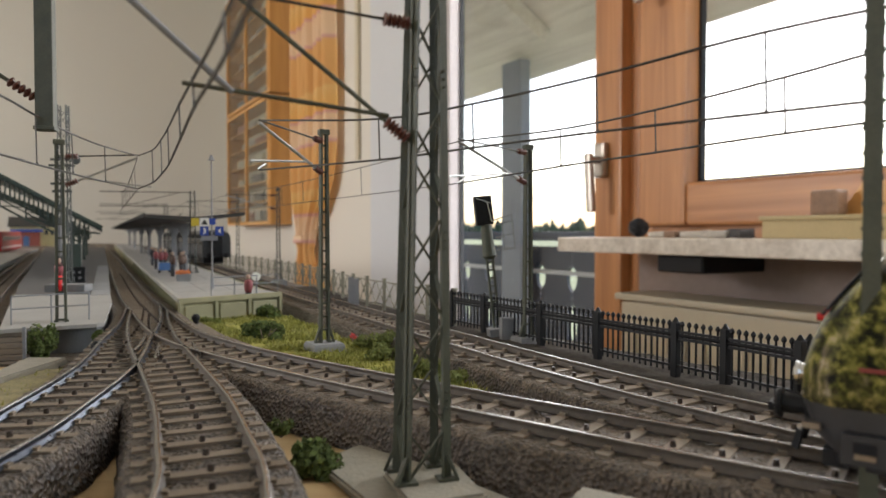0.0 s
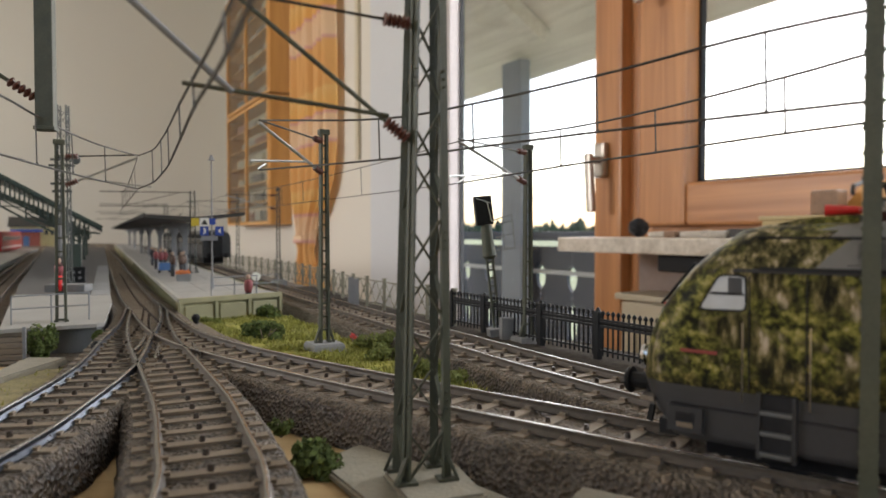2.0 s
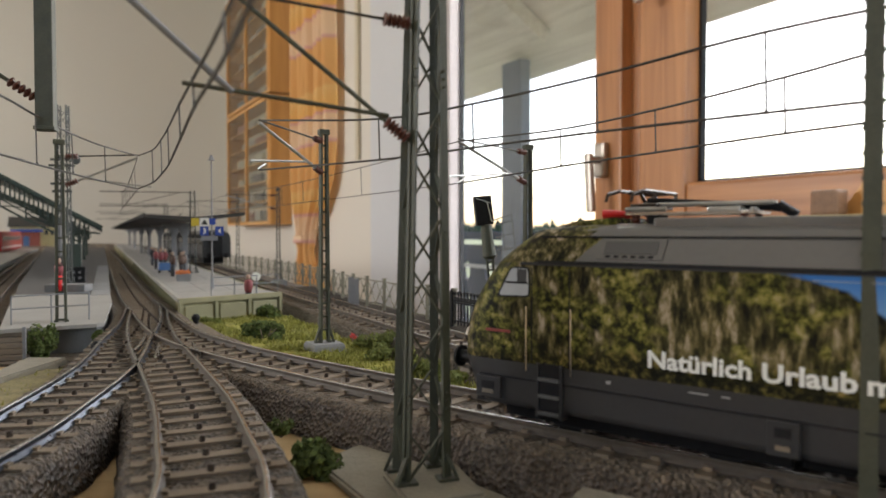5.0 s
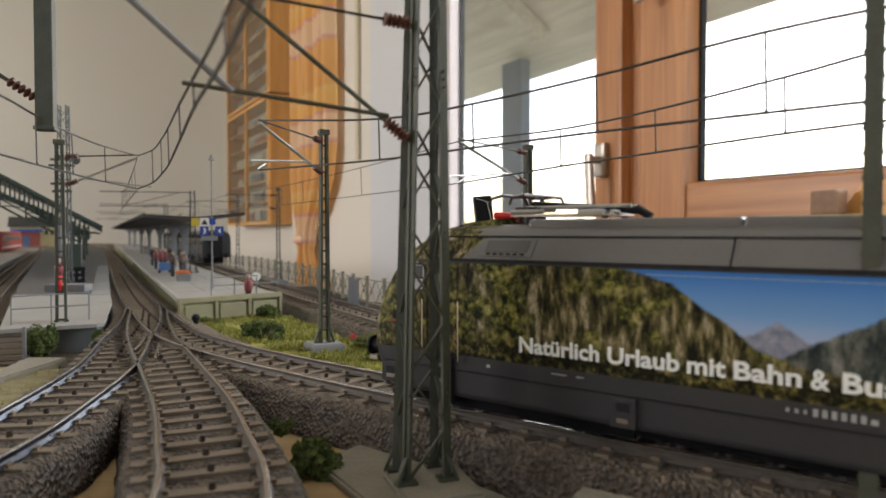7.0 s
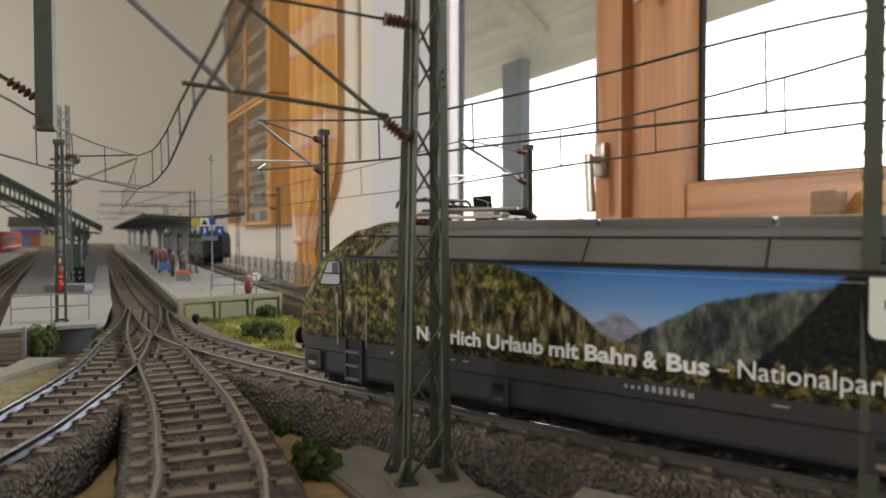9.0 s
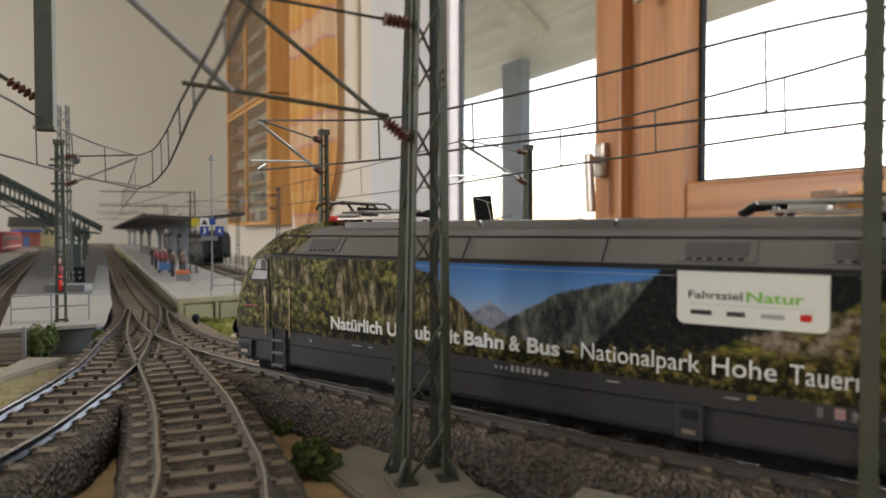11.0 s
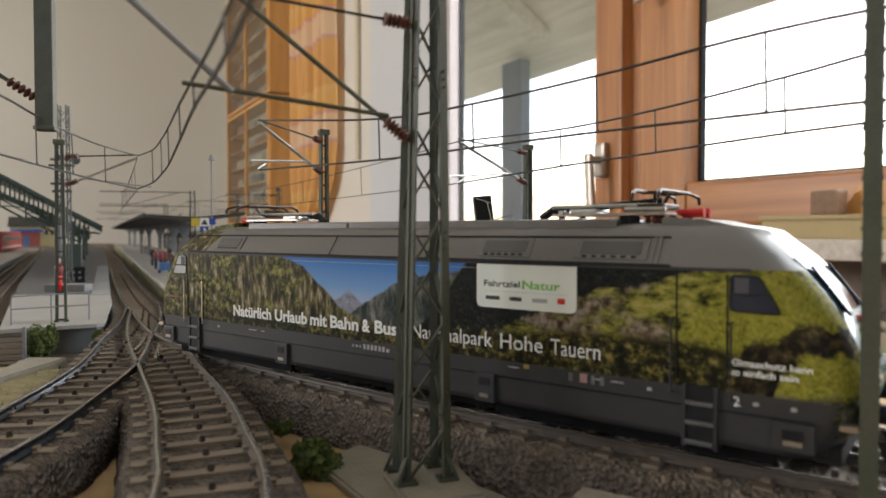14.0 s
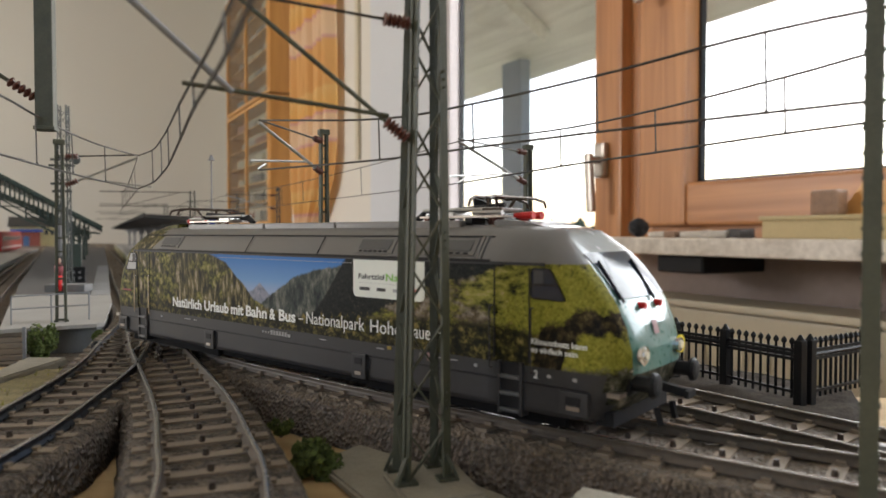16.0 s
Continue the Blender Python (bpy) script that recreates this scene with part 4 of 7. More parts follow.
# pale sign panel with print
bm = bmesh.new()
x0, x1, z0, z1, r = 0.0295, 0.0524, 0.0248, 0.0340, 0.0011
ring = [(x0, z1), (x0, z0 + r), (x0 + r * 0.3, z0 + r * 0.3), (x0 + r, z0), (x1 - r, z0), (x1 - r * 0.3, z0 + r * 0.3), (x1, z0 + r), (x1, z1)]
f0 = [bm.verts.new((x, -0.01708, z)) for x, z in ring]
f1 = [bm.verts.new((x, -0.0168, z)) for x, z in ring]
bm.faces.new(f0)
for i in range(8):
    bm.faces.new((f1[i], f1[(i + 1) % 8], f0[(i + 1) % 8], f0[i]))
panel = part("sign_panel", bm, M_PANEL, loco, "pale panel with green script mark")
lettering("Fahrtziel", 0.0314, 0.0400, 0.0293, 0.0013, 0.012, "lettering", panel, M_PRINT, -0.01714)
lettering("Natur", 0.0406, 0.0490, 0.0291, 0.0017, 0.015, "script_mark", panel, M_SCRIPT, -0.01714)
part("rule", B(0.0314, 0.0506, -0.01713, -0.0169, 0.0283, 0.02836), M_COLUMN_PALE, panel)
for x, w, c in ((0.0318, 0.0017, M_PRINT), (0.0376, 0.0014, M_PRINT), (0.0428, 0.0017, M_COLUMN_PALE), (0.0484, 0.0008, M_RED)):
    part("small_mark", B(x, x + 2 * w, -0.01716, -0.0169, 0.0265, 0.0273 if w > 0.001 else 0.0276), c, panel)
# highlight along the body joint, put in as a thin pale strip
part("pin_stripe", B(-0.0300, 0.0290, -0.01706, -0.0168, 0.0330, 0.03312), M_COLUMN_PALE, loco, "thin pale line painted as the body joint's highlight")
part("plate_red", B(-0.0905, -0.0845, -0.0171, -0.0168, 0.0197, 0.0203), M_RED_DULL, loco, "small red inscription stripe")


# noses: windscreen, wipers, lamps, buffers, coupling
def nose_pt(s, y, z, d=0.0):
    L, W = lerp(HALF_L, z), lerp(HALF_W, z)
    k = abs(y) / W
    c = max(0.0, 1 - k ** (2 / ROUND_Y)) ** 0.5
    return Vector((s * (L - NOSE + NOSE * c ** ROUND_X + d), y, z))


def nose_patch(s, y0, y1, zb, zt, d, n=6):
    bm = bmesh.new()
    g = [[bm.verts.new(nose_pt(s, y0 + (y1 - y0) * i / n, zb + (zt - zb) * j / 3, d)) for i in range(n + 1)] for j in range(4)]
    for j in range(3):
        for i in range(n):
            bm.faces.new((g[j][i], g[j][i + 1], g[j + 1][i + 1], g[j + 1][i]) if s > 0 else (g[j][i + 1], g[j][i], g[j + 1][i], g[j + 1][i + 1]))
    return bm


for s in (-1, 1):
    ws = part("windscreen", nose_patch(s, -0.0108, 0.0108, 0.0278, 0.0366, 0.00035, 10), M_TINT_GLASS, loco, "dark sloping windscreen", True)
    for y0, y1 in ((-0.0102, -0.0095), (0.0030, 0.0048)):
        bm = bmesh.new()
        tube(bm, nose_pt(s, y0, 0.0272, 0.0007), nose_pt(s, y1, 0.0350, 0.0008), 0.0003, 6)
        part("wiper", bm, M_BLACK, ws)
    for y in (-0.0112, 0.0112):
        p = nose_pt(s, y * 0.78, 0.0172, 0.0)
        bm = bmesh.new()
        tube(bm, p - Vector((s * 0.001, 0, 0)), p + Vector((s * 0.0010, 0, 0)), 0.0015, 14)
        lamp = part("headlight", bm, M_CHROME, loco, "round headlight with bright rim")
        bm = bmesh.new()
        tube(bm, p + Vector((s * 0.0005, 0, 0)), p + Vector((s * 0.0013, 0, 0)), 0.0011, 12, 0.0008)
        part("lens", bm, M_LENS, lamp)
        bm = bmesh.new()
        tube(bm, p + Vector((s * 0.0003, y * 0.06, 0)), p + Vector((s * 0.0009, y * 0.06, 0)), 0.0019, 14)
        part("rim", bm, M_YELLOW if y > 0 else M_CHROME, lamp)
        p = nose_pt(s, y * 0.35, 0.0262, 0.0)
        bm = bmesh.new()
        tube(bm, p - Vector((s * 0.001, 0, 0)), p + Vector((s * 0.0012, 0, 0)), 0.0007, 10)
        part("tail_lamp", bm, M_RED, loco, "small red tail lamp")
        bm = bmesh.new()
        x = s * 0.0942
        box(bm, min(x, x + s * 0.004), max(x, x + s * 0.004), y * 0.9 - 0.0022, y * 0.9 + 0.0022, 0.0097, 0.0140, None, 0.0003)
        tube(bm, (x + s * 0.003, y * 0.9, 0.0120), (x + s * 0.0075, y * 0.9, 0.0120), 0.0016, 12)
        bf = part("buffer", bm, M_BLACK, loco, "black buffer")
        bm = bmesh.new()
        revolve(bm, [(0.0025, 0), (0.0025, 0.0005), (0.0021, 0.0010), (0.0012, 0.0012)], 16, Matrix.Translation((x + s * 0.0075, y * 0.9, 0.0120)) @ Matrix.Rotation(s * math.pi / 2, 4, "Y"))
        part("buffer_head", bm, M_BLACK, bf)
        for k in range(4):
            part("foot_tread", B(min(x + s * 0.0005, x + s * 0.0045), max(x + s * 0.0005, x + s * 0.0045), y * 0.9 - 0.0022 + k * 0.00125, y * 0.9 - 0.0022 + k * 0.00125 + 0.0005, 0.0143, 0.0147), M_METAL, bf)
    part("nose_plate", nose_patch(s, -0.0022, 0.0002, 0.0205, 0.0232, 0.0003, 2), M_ROSE if s > 0 else M_TEXT, loco)
    bm = bmesh.new()
    for y in (-0.004, 0.004):
        bar(bm, (s * 0.1000, y, 0.0062), (s * 0.1008, y * 0.9, 0.0028), 0.0006, 0.0012)
    bar(bm, (s * 0.0990, 0, 0.0100), (s * 0.1050, 0, 0.0092), 0.0016, 0.0016)
    bar(bm, (s * 0.1050, -0.002, 0.0092), (s * 0.1050, 0.002, 0.0092), 0.0008, 0.0014)
    part("coupling", bm, M_LOCO_DARK, loco, "dark hook coupling")
    bm = bmesh.new()
    box(bm, min(s * 0.092, s * 0.0955), max(s * 0.092, s * 0.0955), -0.013, 0.013, 0.0034, 0.0062)
    part("snow_plough", bm, M_LOCO_DARK, loco)
    part("nose_step", B(min(s * 0.0955, s * 0.0980), max(s * 0.0955, s * 0.0980), -0.0160, -0.0130, 0.0098, 0.0107), M_METAL, loco)

# bogies and turning wheels
WHEELS = []
for s in (-1, 1):
    bg = part("bogie", B(s * 0.0597 - 0.024, s * 0.0597 + 0.024, -0.0112, 0.0112, 0.0042, 0.0090, bevel=0.0008), M_UNDER_SHADE, loco, "bogie frame blackened for underfloor shade")
    for k in (-0.016, 0, 0.016):
        part("axle_box", B(s * 0.0597 + k - 0.0028, s * 0.0597 + k + 0.0028, -0.0125, -0.0110, 0.0040, 0.0078, bevel=0.0004), M_UNDER_SHADE, bg)
    # added low and outermost so that it hides the lit track behind
    part("side_frame", B(s * 0.0597 - 0.027, s * 0.0597 + 0.027, -0.0150, -0.0136, 0.0020, 0.0072, bevel=0.0004), M_UNDER_SHADE, bg, "bogie side frame blackened for underfloor shade")
    for k in (-0.0152, 0.0152):
        bm = bmesh.new()
        for y in (-0.0098, 0.0070):
            revolve(bm, [(0.0076, 0), (0.0074, 0.0006), (0.0070, 0.0008), (0.0068, 0.0028), (0.005, 0.0028), (0.005, 0.0024), (0.0015, 0.0024)], 24, Matrix.Translation((0, y, 0)) @ Matrix.Rotation(-math.pi / 2, 4, "X"))
        tube(bm, (0, -0.0098, 0), (0, 0.0098, 0), 0.0012, 8)
        for j in range(5):
            a = 2 * math.pi * j / 5
            bar(bm, (0.0014 * math.cos(a), -0.0102, 0.0014 * math.sin(a)), (0.006 * math.cos(a), -0.0102, 0.006 * math.sin(a)), 0.0007, 0.0005)
        w = part("wheelset", bm, M_LOCO_DARK, loco, "dark steel wheelset")
        WHEELS.append((w, s * 0.0597 + k))
# widened and lowered to cover the lit track behind
part("belly", B(-0.032, 0.032, -0.0140, 0.0140, 0.0022, 0.0090, bevel=0.0008), M_UNDER_SHADE, loco, "underfloor transformer box blackened for shade")


def insulator(bm, a, b, r=0.0013, n=5):
    a, b = Vector(a), Vector(b)
    q = Matrix.Translation(a) @ (b - a).to_track_quat("Z", "Y").to_matrix().to_4x4()
    L = (b - a).length
    prof = []
    for i in range(n):
        z = L * i / n
        prof += [(r * 0.45, z), (r, z + L / n * 0.35), (r, z + L / n * 0.6), (r * 0.45, z + L / n * 0.9)]
    revolve(bm, prof, 10, q)


# pantographs, folded
def pantograph(x, s):
    p = part("pantograph", B(x - 0.012, x + 0.012, -0.0055, 0.0055, 0.0441, 0.0446), M_METAL, loco, "folded black and silver pantograph")
    for a in (-0.010, 0.010):
        for y in (-0.005, 0.005):
            bm = bmesh.new()
            revolve(bm, [(0.0006, 0.0418), (0.0010, 0.0422), (0.0006, 0.0426), (0.0010, 0.0430), (0.0006, 0.0434), (0.0008, 0.0441)], 10, Matrix.Translation((x + a, y, 0)))
            part("insulator", bm, M_INS, p, "dark red insulator")
    bm = bmesh.new()
    tube(bm, (x - s * 0.015, 0, 0.0452), (x + s * 0.0095, 0, 0.0472), 0.0008, 8, 0.0006)
    tube(bm, (x - s * 0.0145, 0, 0.0458), (x - s * 0.0175, 0, 0.0438), 0.0009, 8)
    part("lower_arm", bm, M_BLACK, p, "black folded arm")
    bm = bmesh.new()
    for y in (-0.0028, 0.0028):
        tube(bm, (x - s * 0.014, y * 0.5, 0.0462), (x + s * 0.0095, y, 0.0462), 0.00045, 6)
    tube(bm, (x - s * 0.011, -0.004, 0.0450), (x - s * 0.011, 0.004, 0.0450), 0.0004, 6)
    tube(bm, (x + s * 0.004, -0.005, 0.0452), (x + s * 0.012, -0.005, 0.0452), 0.0006, 6)
    part("upper_arm", bm, M_TUBE, p, "silver upper arm")
    bm = bmesh.new()
    for k in (0.0070, 0.0120):
        tube(bm, (x + s * k, -0.0085, 0.0488), (x + s * k, 0.0085, 0.0488), 0.00042, 6)
        for y in (-1, 1):
            tube(bm, (x + s * k, y * 0.0085, 0.0488), (x + s * (k + 0.001), y * 0.0115, 0.0480), 0.00038, 6)
            tube(bm, (x + s * (k + 0.001), y * 0.0115, 0.0480), (x + s * (k + 0.001), y * 0.0122, 0.0466), 0.00034, 6)
    for y in (-0.004, 0.004):
        tube(bm, (x + s * 0.0070, y, 0.0486), (x + s * 0.0120, y, 0.0486), 0.0004, 6)
        tube(bm, (x + s * 0.0095, y, 0.0486), (x + s * 0.009, y * 0.6, 0.0464), 0.0004, 6)
    part("collector_head", bm, M_STUD, p, "dark collector head with horns")
    for a in (0.0080, 0.0105):
        bm = bmesh.new()
        insulator(bm, (x + s * a, -0.0035, 0.0418), (x + s * a, -0.0035, 0.0452), 0.0009, 4)
        part("insulator", bm, M_INS, p, "dark red insulator")
    part("head_bracket", B(min(x + s * 0.0060, x + s * 0.0115), max(x + s * 0.0060, x + s * 0.0115), -0.0045, 0.0045, 0.0452, 0.0464, bevel=0.0003), M_STUD, p)
    part("mount_box", B(min(x + s * 0.0042, x + s * 0.0062), max(x + s * 0.0042, x + s * 0.0062), -0.0085, -0.0035, 0.0414, 0.0440), M_BLACK, p)
    part("spring_box", B(min(x - s * 0.009, x - s * 0.003), max(x - s * 0.009, x - s * 0.003), -0.0035, 0.0035, 0.0446, 0.0456, bevel=0.0003), M_TUBE, p, "silver spring housing")


pantograph(-0.0530, -1)
pantograph(0.0530, 1)
for s in (-1, 1):
    bm = bmesh.new()
    for y in (-0.0018, 0.0018):
        tube(bm, (s * 0.0662, y, 0.0445), (s * 0.0712, y, 0.0445), 0.0006, 8, 0.0010)
    tube(bm, (s * 0.0675, 0, 0.043), (s * 0.0675, 0, 0.0445), 0.0011, 8)
    tube(bm, (s * 0.0675, -0.0018, 0.0445), (s * 0.0675, 0.0018, 0.0445), 0.0007, 8)
    part("air_horn", bm, M_RED, loco, "bright red roof horn")


# stretch the parts along the track, by a factor fitted to the camera's view
LONG = 1.03
done = set()
for o in loco.children_recursive:
    if o.data in done:
        continue
    done.add(o.data)
    if o.name.startswith("wheelset"):
        continue
    for v in o.data.vertices:
        v.co.x *= LONG
WHEELS = [(w, x * LONG) for w, x in WHEELS]

# ---- lineside: masts, wires, fences, signal ----
M_CREAM = mat("olive_cream_platform_paint", (0.29, 0.27, 0.155), 0.75, var=0.15, scale=120, fine=1200, bump=0.1)
M_PLAT = mat("pale_platform_slab", (0.29, 0.275, 0.25), 0.85, var=0.12, scale=60, fine=900, bump=0.1)
M_PLAT_EDGE = mat("platform_edge_stone", (0.33, 0.31, 0.27), 0.85, var=0.15, scale=120, fine=900)
M_VERGE = mat("dark_earth_verge", (0.060, 0.050, 0.040), 0.95, var=0.5, scale=300, fine=1400, bump=0.5, spec=0.1)
# side platform paving: the hall roof's shade is put into its dark colour
M_PAVE_SHADED = mat("hall_shaded_paving", (0.105, 0.10, 0.095), 0.8, var=0.2, scale=60, fine=900, bump=0.1)
M_LATT = mat("khaki_fence_paint", (0.20, 0.19, 0.14), 0.6, var=0.2, scale=200)
M_GREEN_IRON = mat("dark_green_iron", (0.035, 0.055, 0.045), 0.5, var=0.3, scale=60)
M_GREYROOF = mat("grey_canopy_roof", (0.038, 0.036, 0.033), 0.8, var=0.2, scale=60)
M_COLUMN = mat("grey_column_paint", (0.21, 0.21, 0.22), 0.6, var=0.12, scale=100)
M_BLUE = mat("blue_sign", (0.02, 0.06, 0.32), 0.4, var=0.08)
M_YEL = mat("yellow_board", (0.55, 0.42, 0.04), 0.5, var=0.1)
M_COACH = mat("dark_coach_paint", (0.03, 0.032, 0.036), 0.4, var=0.25, scale=60)
M_COACH_LIGHT = mat("grey_coach_band", (0.16, 0.16, 0.16), 0.4, var=0.2, scale=60)
M_COACH_PANE = mat("hazy_coach_pane", (0.12, 0.125, 0.13), 0.15, var=0.2, scale=60)
M_ORANGE = mat("orange_blossom", (0.55, 0.16, 0.04), 0.7, var=0.25, scale=900)
M_REDT = mat("red_train_paint", (0.40, 0.03, 0.03), 0.4, var=0.2, scale=40)
M_HOUSE_Y = mat("yellow_house_plaster", (0.45, 0.40, 0.22), 0.9, var=0.12, scale=60)
M_HOUSE_R = mat("red_brick_paint", (0.30, 0.09, 0.07), 0.85, var=0.25, scale=200)
M_GRASS = mat("moss_green_turf", (0.15, 0.145, 0.035), 0.95, var=0.55, scale=120, fine=900, bump=0.6, tint=(0.30, 0.28, 0.06))
M_BLADE = mat("yellow_green_flock", (0.26, 0.255, 0.055), 0.9, var=0.6, scale=200, fine=900, island=True)
M_BUSH = mat("dark_green_foam_leaves", (0.030, 0.050, 0.012), 0.9, var=0.6, scale=300, fine=1500, island=True, tint=(0.10, 0.13, 0.030))
M_BUSH_L = mat("light_green_foam_leaves", (0.13, 0.145, 0.03), 0.9, var=0.5, scale=300, fine=1500, island=True)
M_TAN = mat("sandy_ground_cover", (0.24, 0.20, 0.12), 0.95, var=0.35, scale=160, fine=1300, bump=0.5, tint=(0.30, 0.26, 0.13))
M_FIG = [mat("figure_paint_" + w, c, 0.6, var=0.3, scale=900) for w, c in (("red", (0.22, 0.05, 0.055)), ("blue", (0.06, 0.13, 0.28)), ("brown", (0.12, 0.07, 0.05)), ("dark", (0.03, 0.03, 0.035)))]
M_SKIN = mat("figure_beige", (0.45, 0.30, 0.22), 0.6, var=0.1)

Z_GROUND = BOARD_Z


def ladder_mast(label, x, y, z0, height, w, turn, block, arm=None, material=None, taper=0.75):
    """A catenary mast of two channels with rungs, on a concrete foot. arm: (plan vector to the wire, height of the contact wire, of the carrier)."""
    e = thing("catenary_mast", label, "mast", "catenary masts", m=pose(x, y, 0, 0, 0, turn))
    material = material or M_MAST
    bw = block
    bm = bmesh.new()
    v = []
    for s, z in ((1.15, Z_GROUND + 0.0003), (1.02, z0 - 0.001), (0.94, z0)):
        v.append([bm.verts.new((sx * bw * s / 2, sy * bw * s / 2, z)) for sx, sy in ((-1, -1), (1, -1), (1, 1), (-1, 1))])
    for a, b in zip(v, v[1:]):
        for i in range(4):
            bm.faces.new((a[i], a[(i + 1) % 4], b[(i + 1) % 4], b[i]))
    bm.faces.new(v[-1]); bm.faces.new(v[0][::-1])
    part("foot", bm, M_CONC, e, "grey concrete foot")
    top = z0 + height
    d = w * 0.62
    for s in (-1, 1):
        bm = bmesh.new()
        for x0, x1, y0, y1 in ((0.40, 0.50, -0.5, 0.5), (0.28, 0.40, -0.5, -0.38), (0.28, 0.40, 0.38, 0.5)):
            lo = [bm.verts.new((s * w * x, d * y, z0)) for x, y in ((x0, y0), (x1, y0), (x1, y1), (x0, y1))]
            hi = [bm.verts.new((s * w * (x - 0.5 + 0.5 * taper), d * y, top)) for x, y in ((x0, y0), (x1, y0), (x1, y1), (x0, y1))]
            for q in range(4):
                bm.faces.new((lo[q], lo[(q + 1) % 4], hi[(q + 1) % 4], hi[q]))
            bm.faces.new(lo[::-1]); bm.faces.new(hi)
        bmesh.ops.recalc_face_normals(bm, faces=bm.faces[:])
        part("channel", bm, material, e)
    n = int(height / (w * 1.25))
    for i in range(1, n):
        z = z0 + height * i / n
        hw = w / 2 * (1 + (taper - 1) * i / n)
        part("rung", B(-hw, hw, -d * 0.32, d * 0.32, z - w * 0.09, z + w * 0.09), material, e)
    part("cap", B(-w * 0.5, w * 0.5, -d * 0.6, d * 0.6, top - 0.001, top + 0.0012, bevel=0.0002), material, e)
    for s in (-1, 1):
        bm = bmesh.new()
        prism(bm, [(s * w * 0.5, -0.0004), (s * w * 1.0, -0.0004), (s * w * 1.0, 0.0004), (s * w * 0.5, 0.0004)][::s], z0, z0 + 0.0006)
        bar(bm, (s * w * 0.95, 0, z0), (s * w * 0.5, 0, z0 + w * 1.3), w * 0.4, 0.0006)
        part("gusset", bm, material, e)
    if arm:
        inv = Matrix.Rotation(-radians(turn), 3, "Z")
        t = inv @ Vector((arm[0][0] - x, arm[0][1] - y, 0))
        u = t.normalized()
        c, m = arm[1], arm[2]
        root_hi, root_lo = u * (w * 0.55) + Vector((0, 0, m)), u * (w * 0.55) + Vector((0, 0, c + (m - c) * 0.18))
        for r, tgt, nm in ((root_hi, Vector((t.x, t.y, m + 0.001)), "stay"), (root_lo, Vector((t.x, t.y, m)), "strut")):
            dr = (tgt - r).normalized()
            bm = bmesh.new(); insulator(bm, r, r + dr * 0.0055)
            part("insulator", bm, M_INS, e, "brown ribbed insulator")
            bm = bmesh.new(); tube(bm, r + dr * 0.0055, tgt, 0.0006 if nm == "strut" else 0.00035, 6)
            part(nm, bm, M_TUBE if nm == "strut" else M_WIRE, e)
        a = root_lo + (Vector((t.x, t.y, m)) - root_lo) * 0.25
        bm = bmesh.new(); tube(bm, a, Vector((t.x, t.y, c + 0.0022)) + u * 0.006, 0.00045, 6)
        tube(bm, Vector((t.x, t.y, c + 0.0022)) - u * 0.004, Vector((t.x, t.y, c)) + u * 0.001, 0.0003, 6)
        part("registration_arm", bm, M_TUBE, e)
    return e


ladder_mast("grey-green lattice catenary mast on a grey concrete foot", -0.0477, 0.272, -0.0035, 0.084, 0.0042, 30, 0.0125, ((-0.061, 0.226), 0.0617, 0.077))
ladder_mast("grey-green catenary mast beside the black fence", 0.0375, 0.300, -0.0055, 0.0835, 0.0042, 20, 0.011, ((0.006, 0.262), 0.0596, 0.0757))
ladder_mast("slim dark catenary mast beside the lattice fence", -0.1615, 0.665, -0.0055, 0.0885, 0.0042, 20, 0.014, ((-0.212, 0.662), 0.0605, 0.077), M_MAST_DARK)
ladder_mast("grey-green catenary mast at the platform ramp", -0.1675, 0.297, -0.0035, 0.0835, 0.0046, 24, 0.0115, ((-0.1345, 0.300), 0.0585, 0.0738))
for x, y in ((-0.262, 0.80), (-0.60, 1.50)):
    ladder_mast("slim dark catenary mast far along the fence", x + 0.02, y, -0.006, 0.088, 0.0042, 20, 0.013, ((x - 0.04, y), 0.0605, 0.077), M_MAST_DARK)


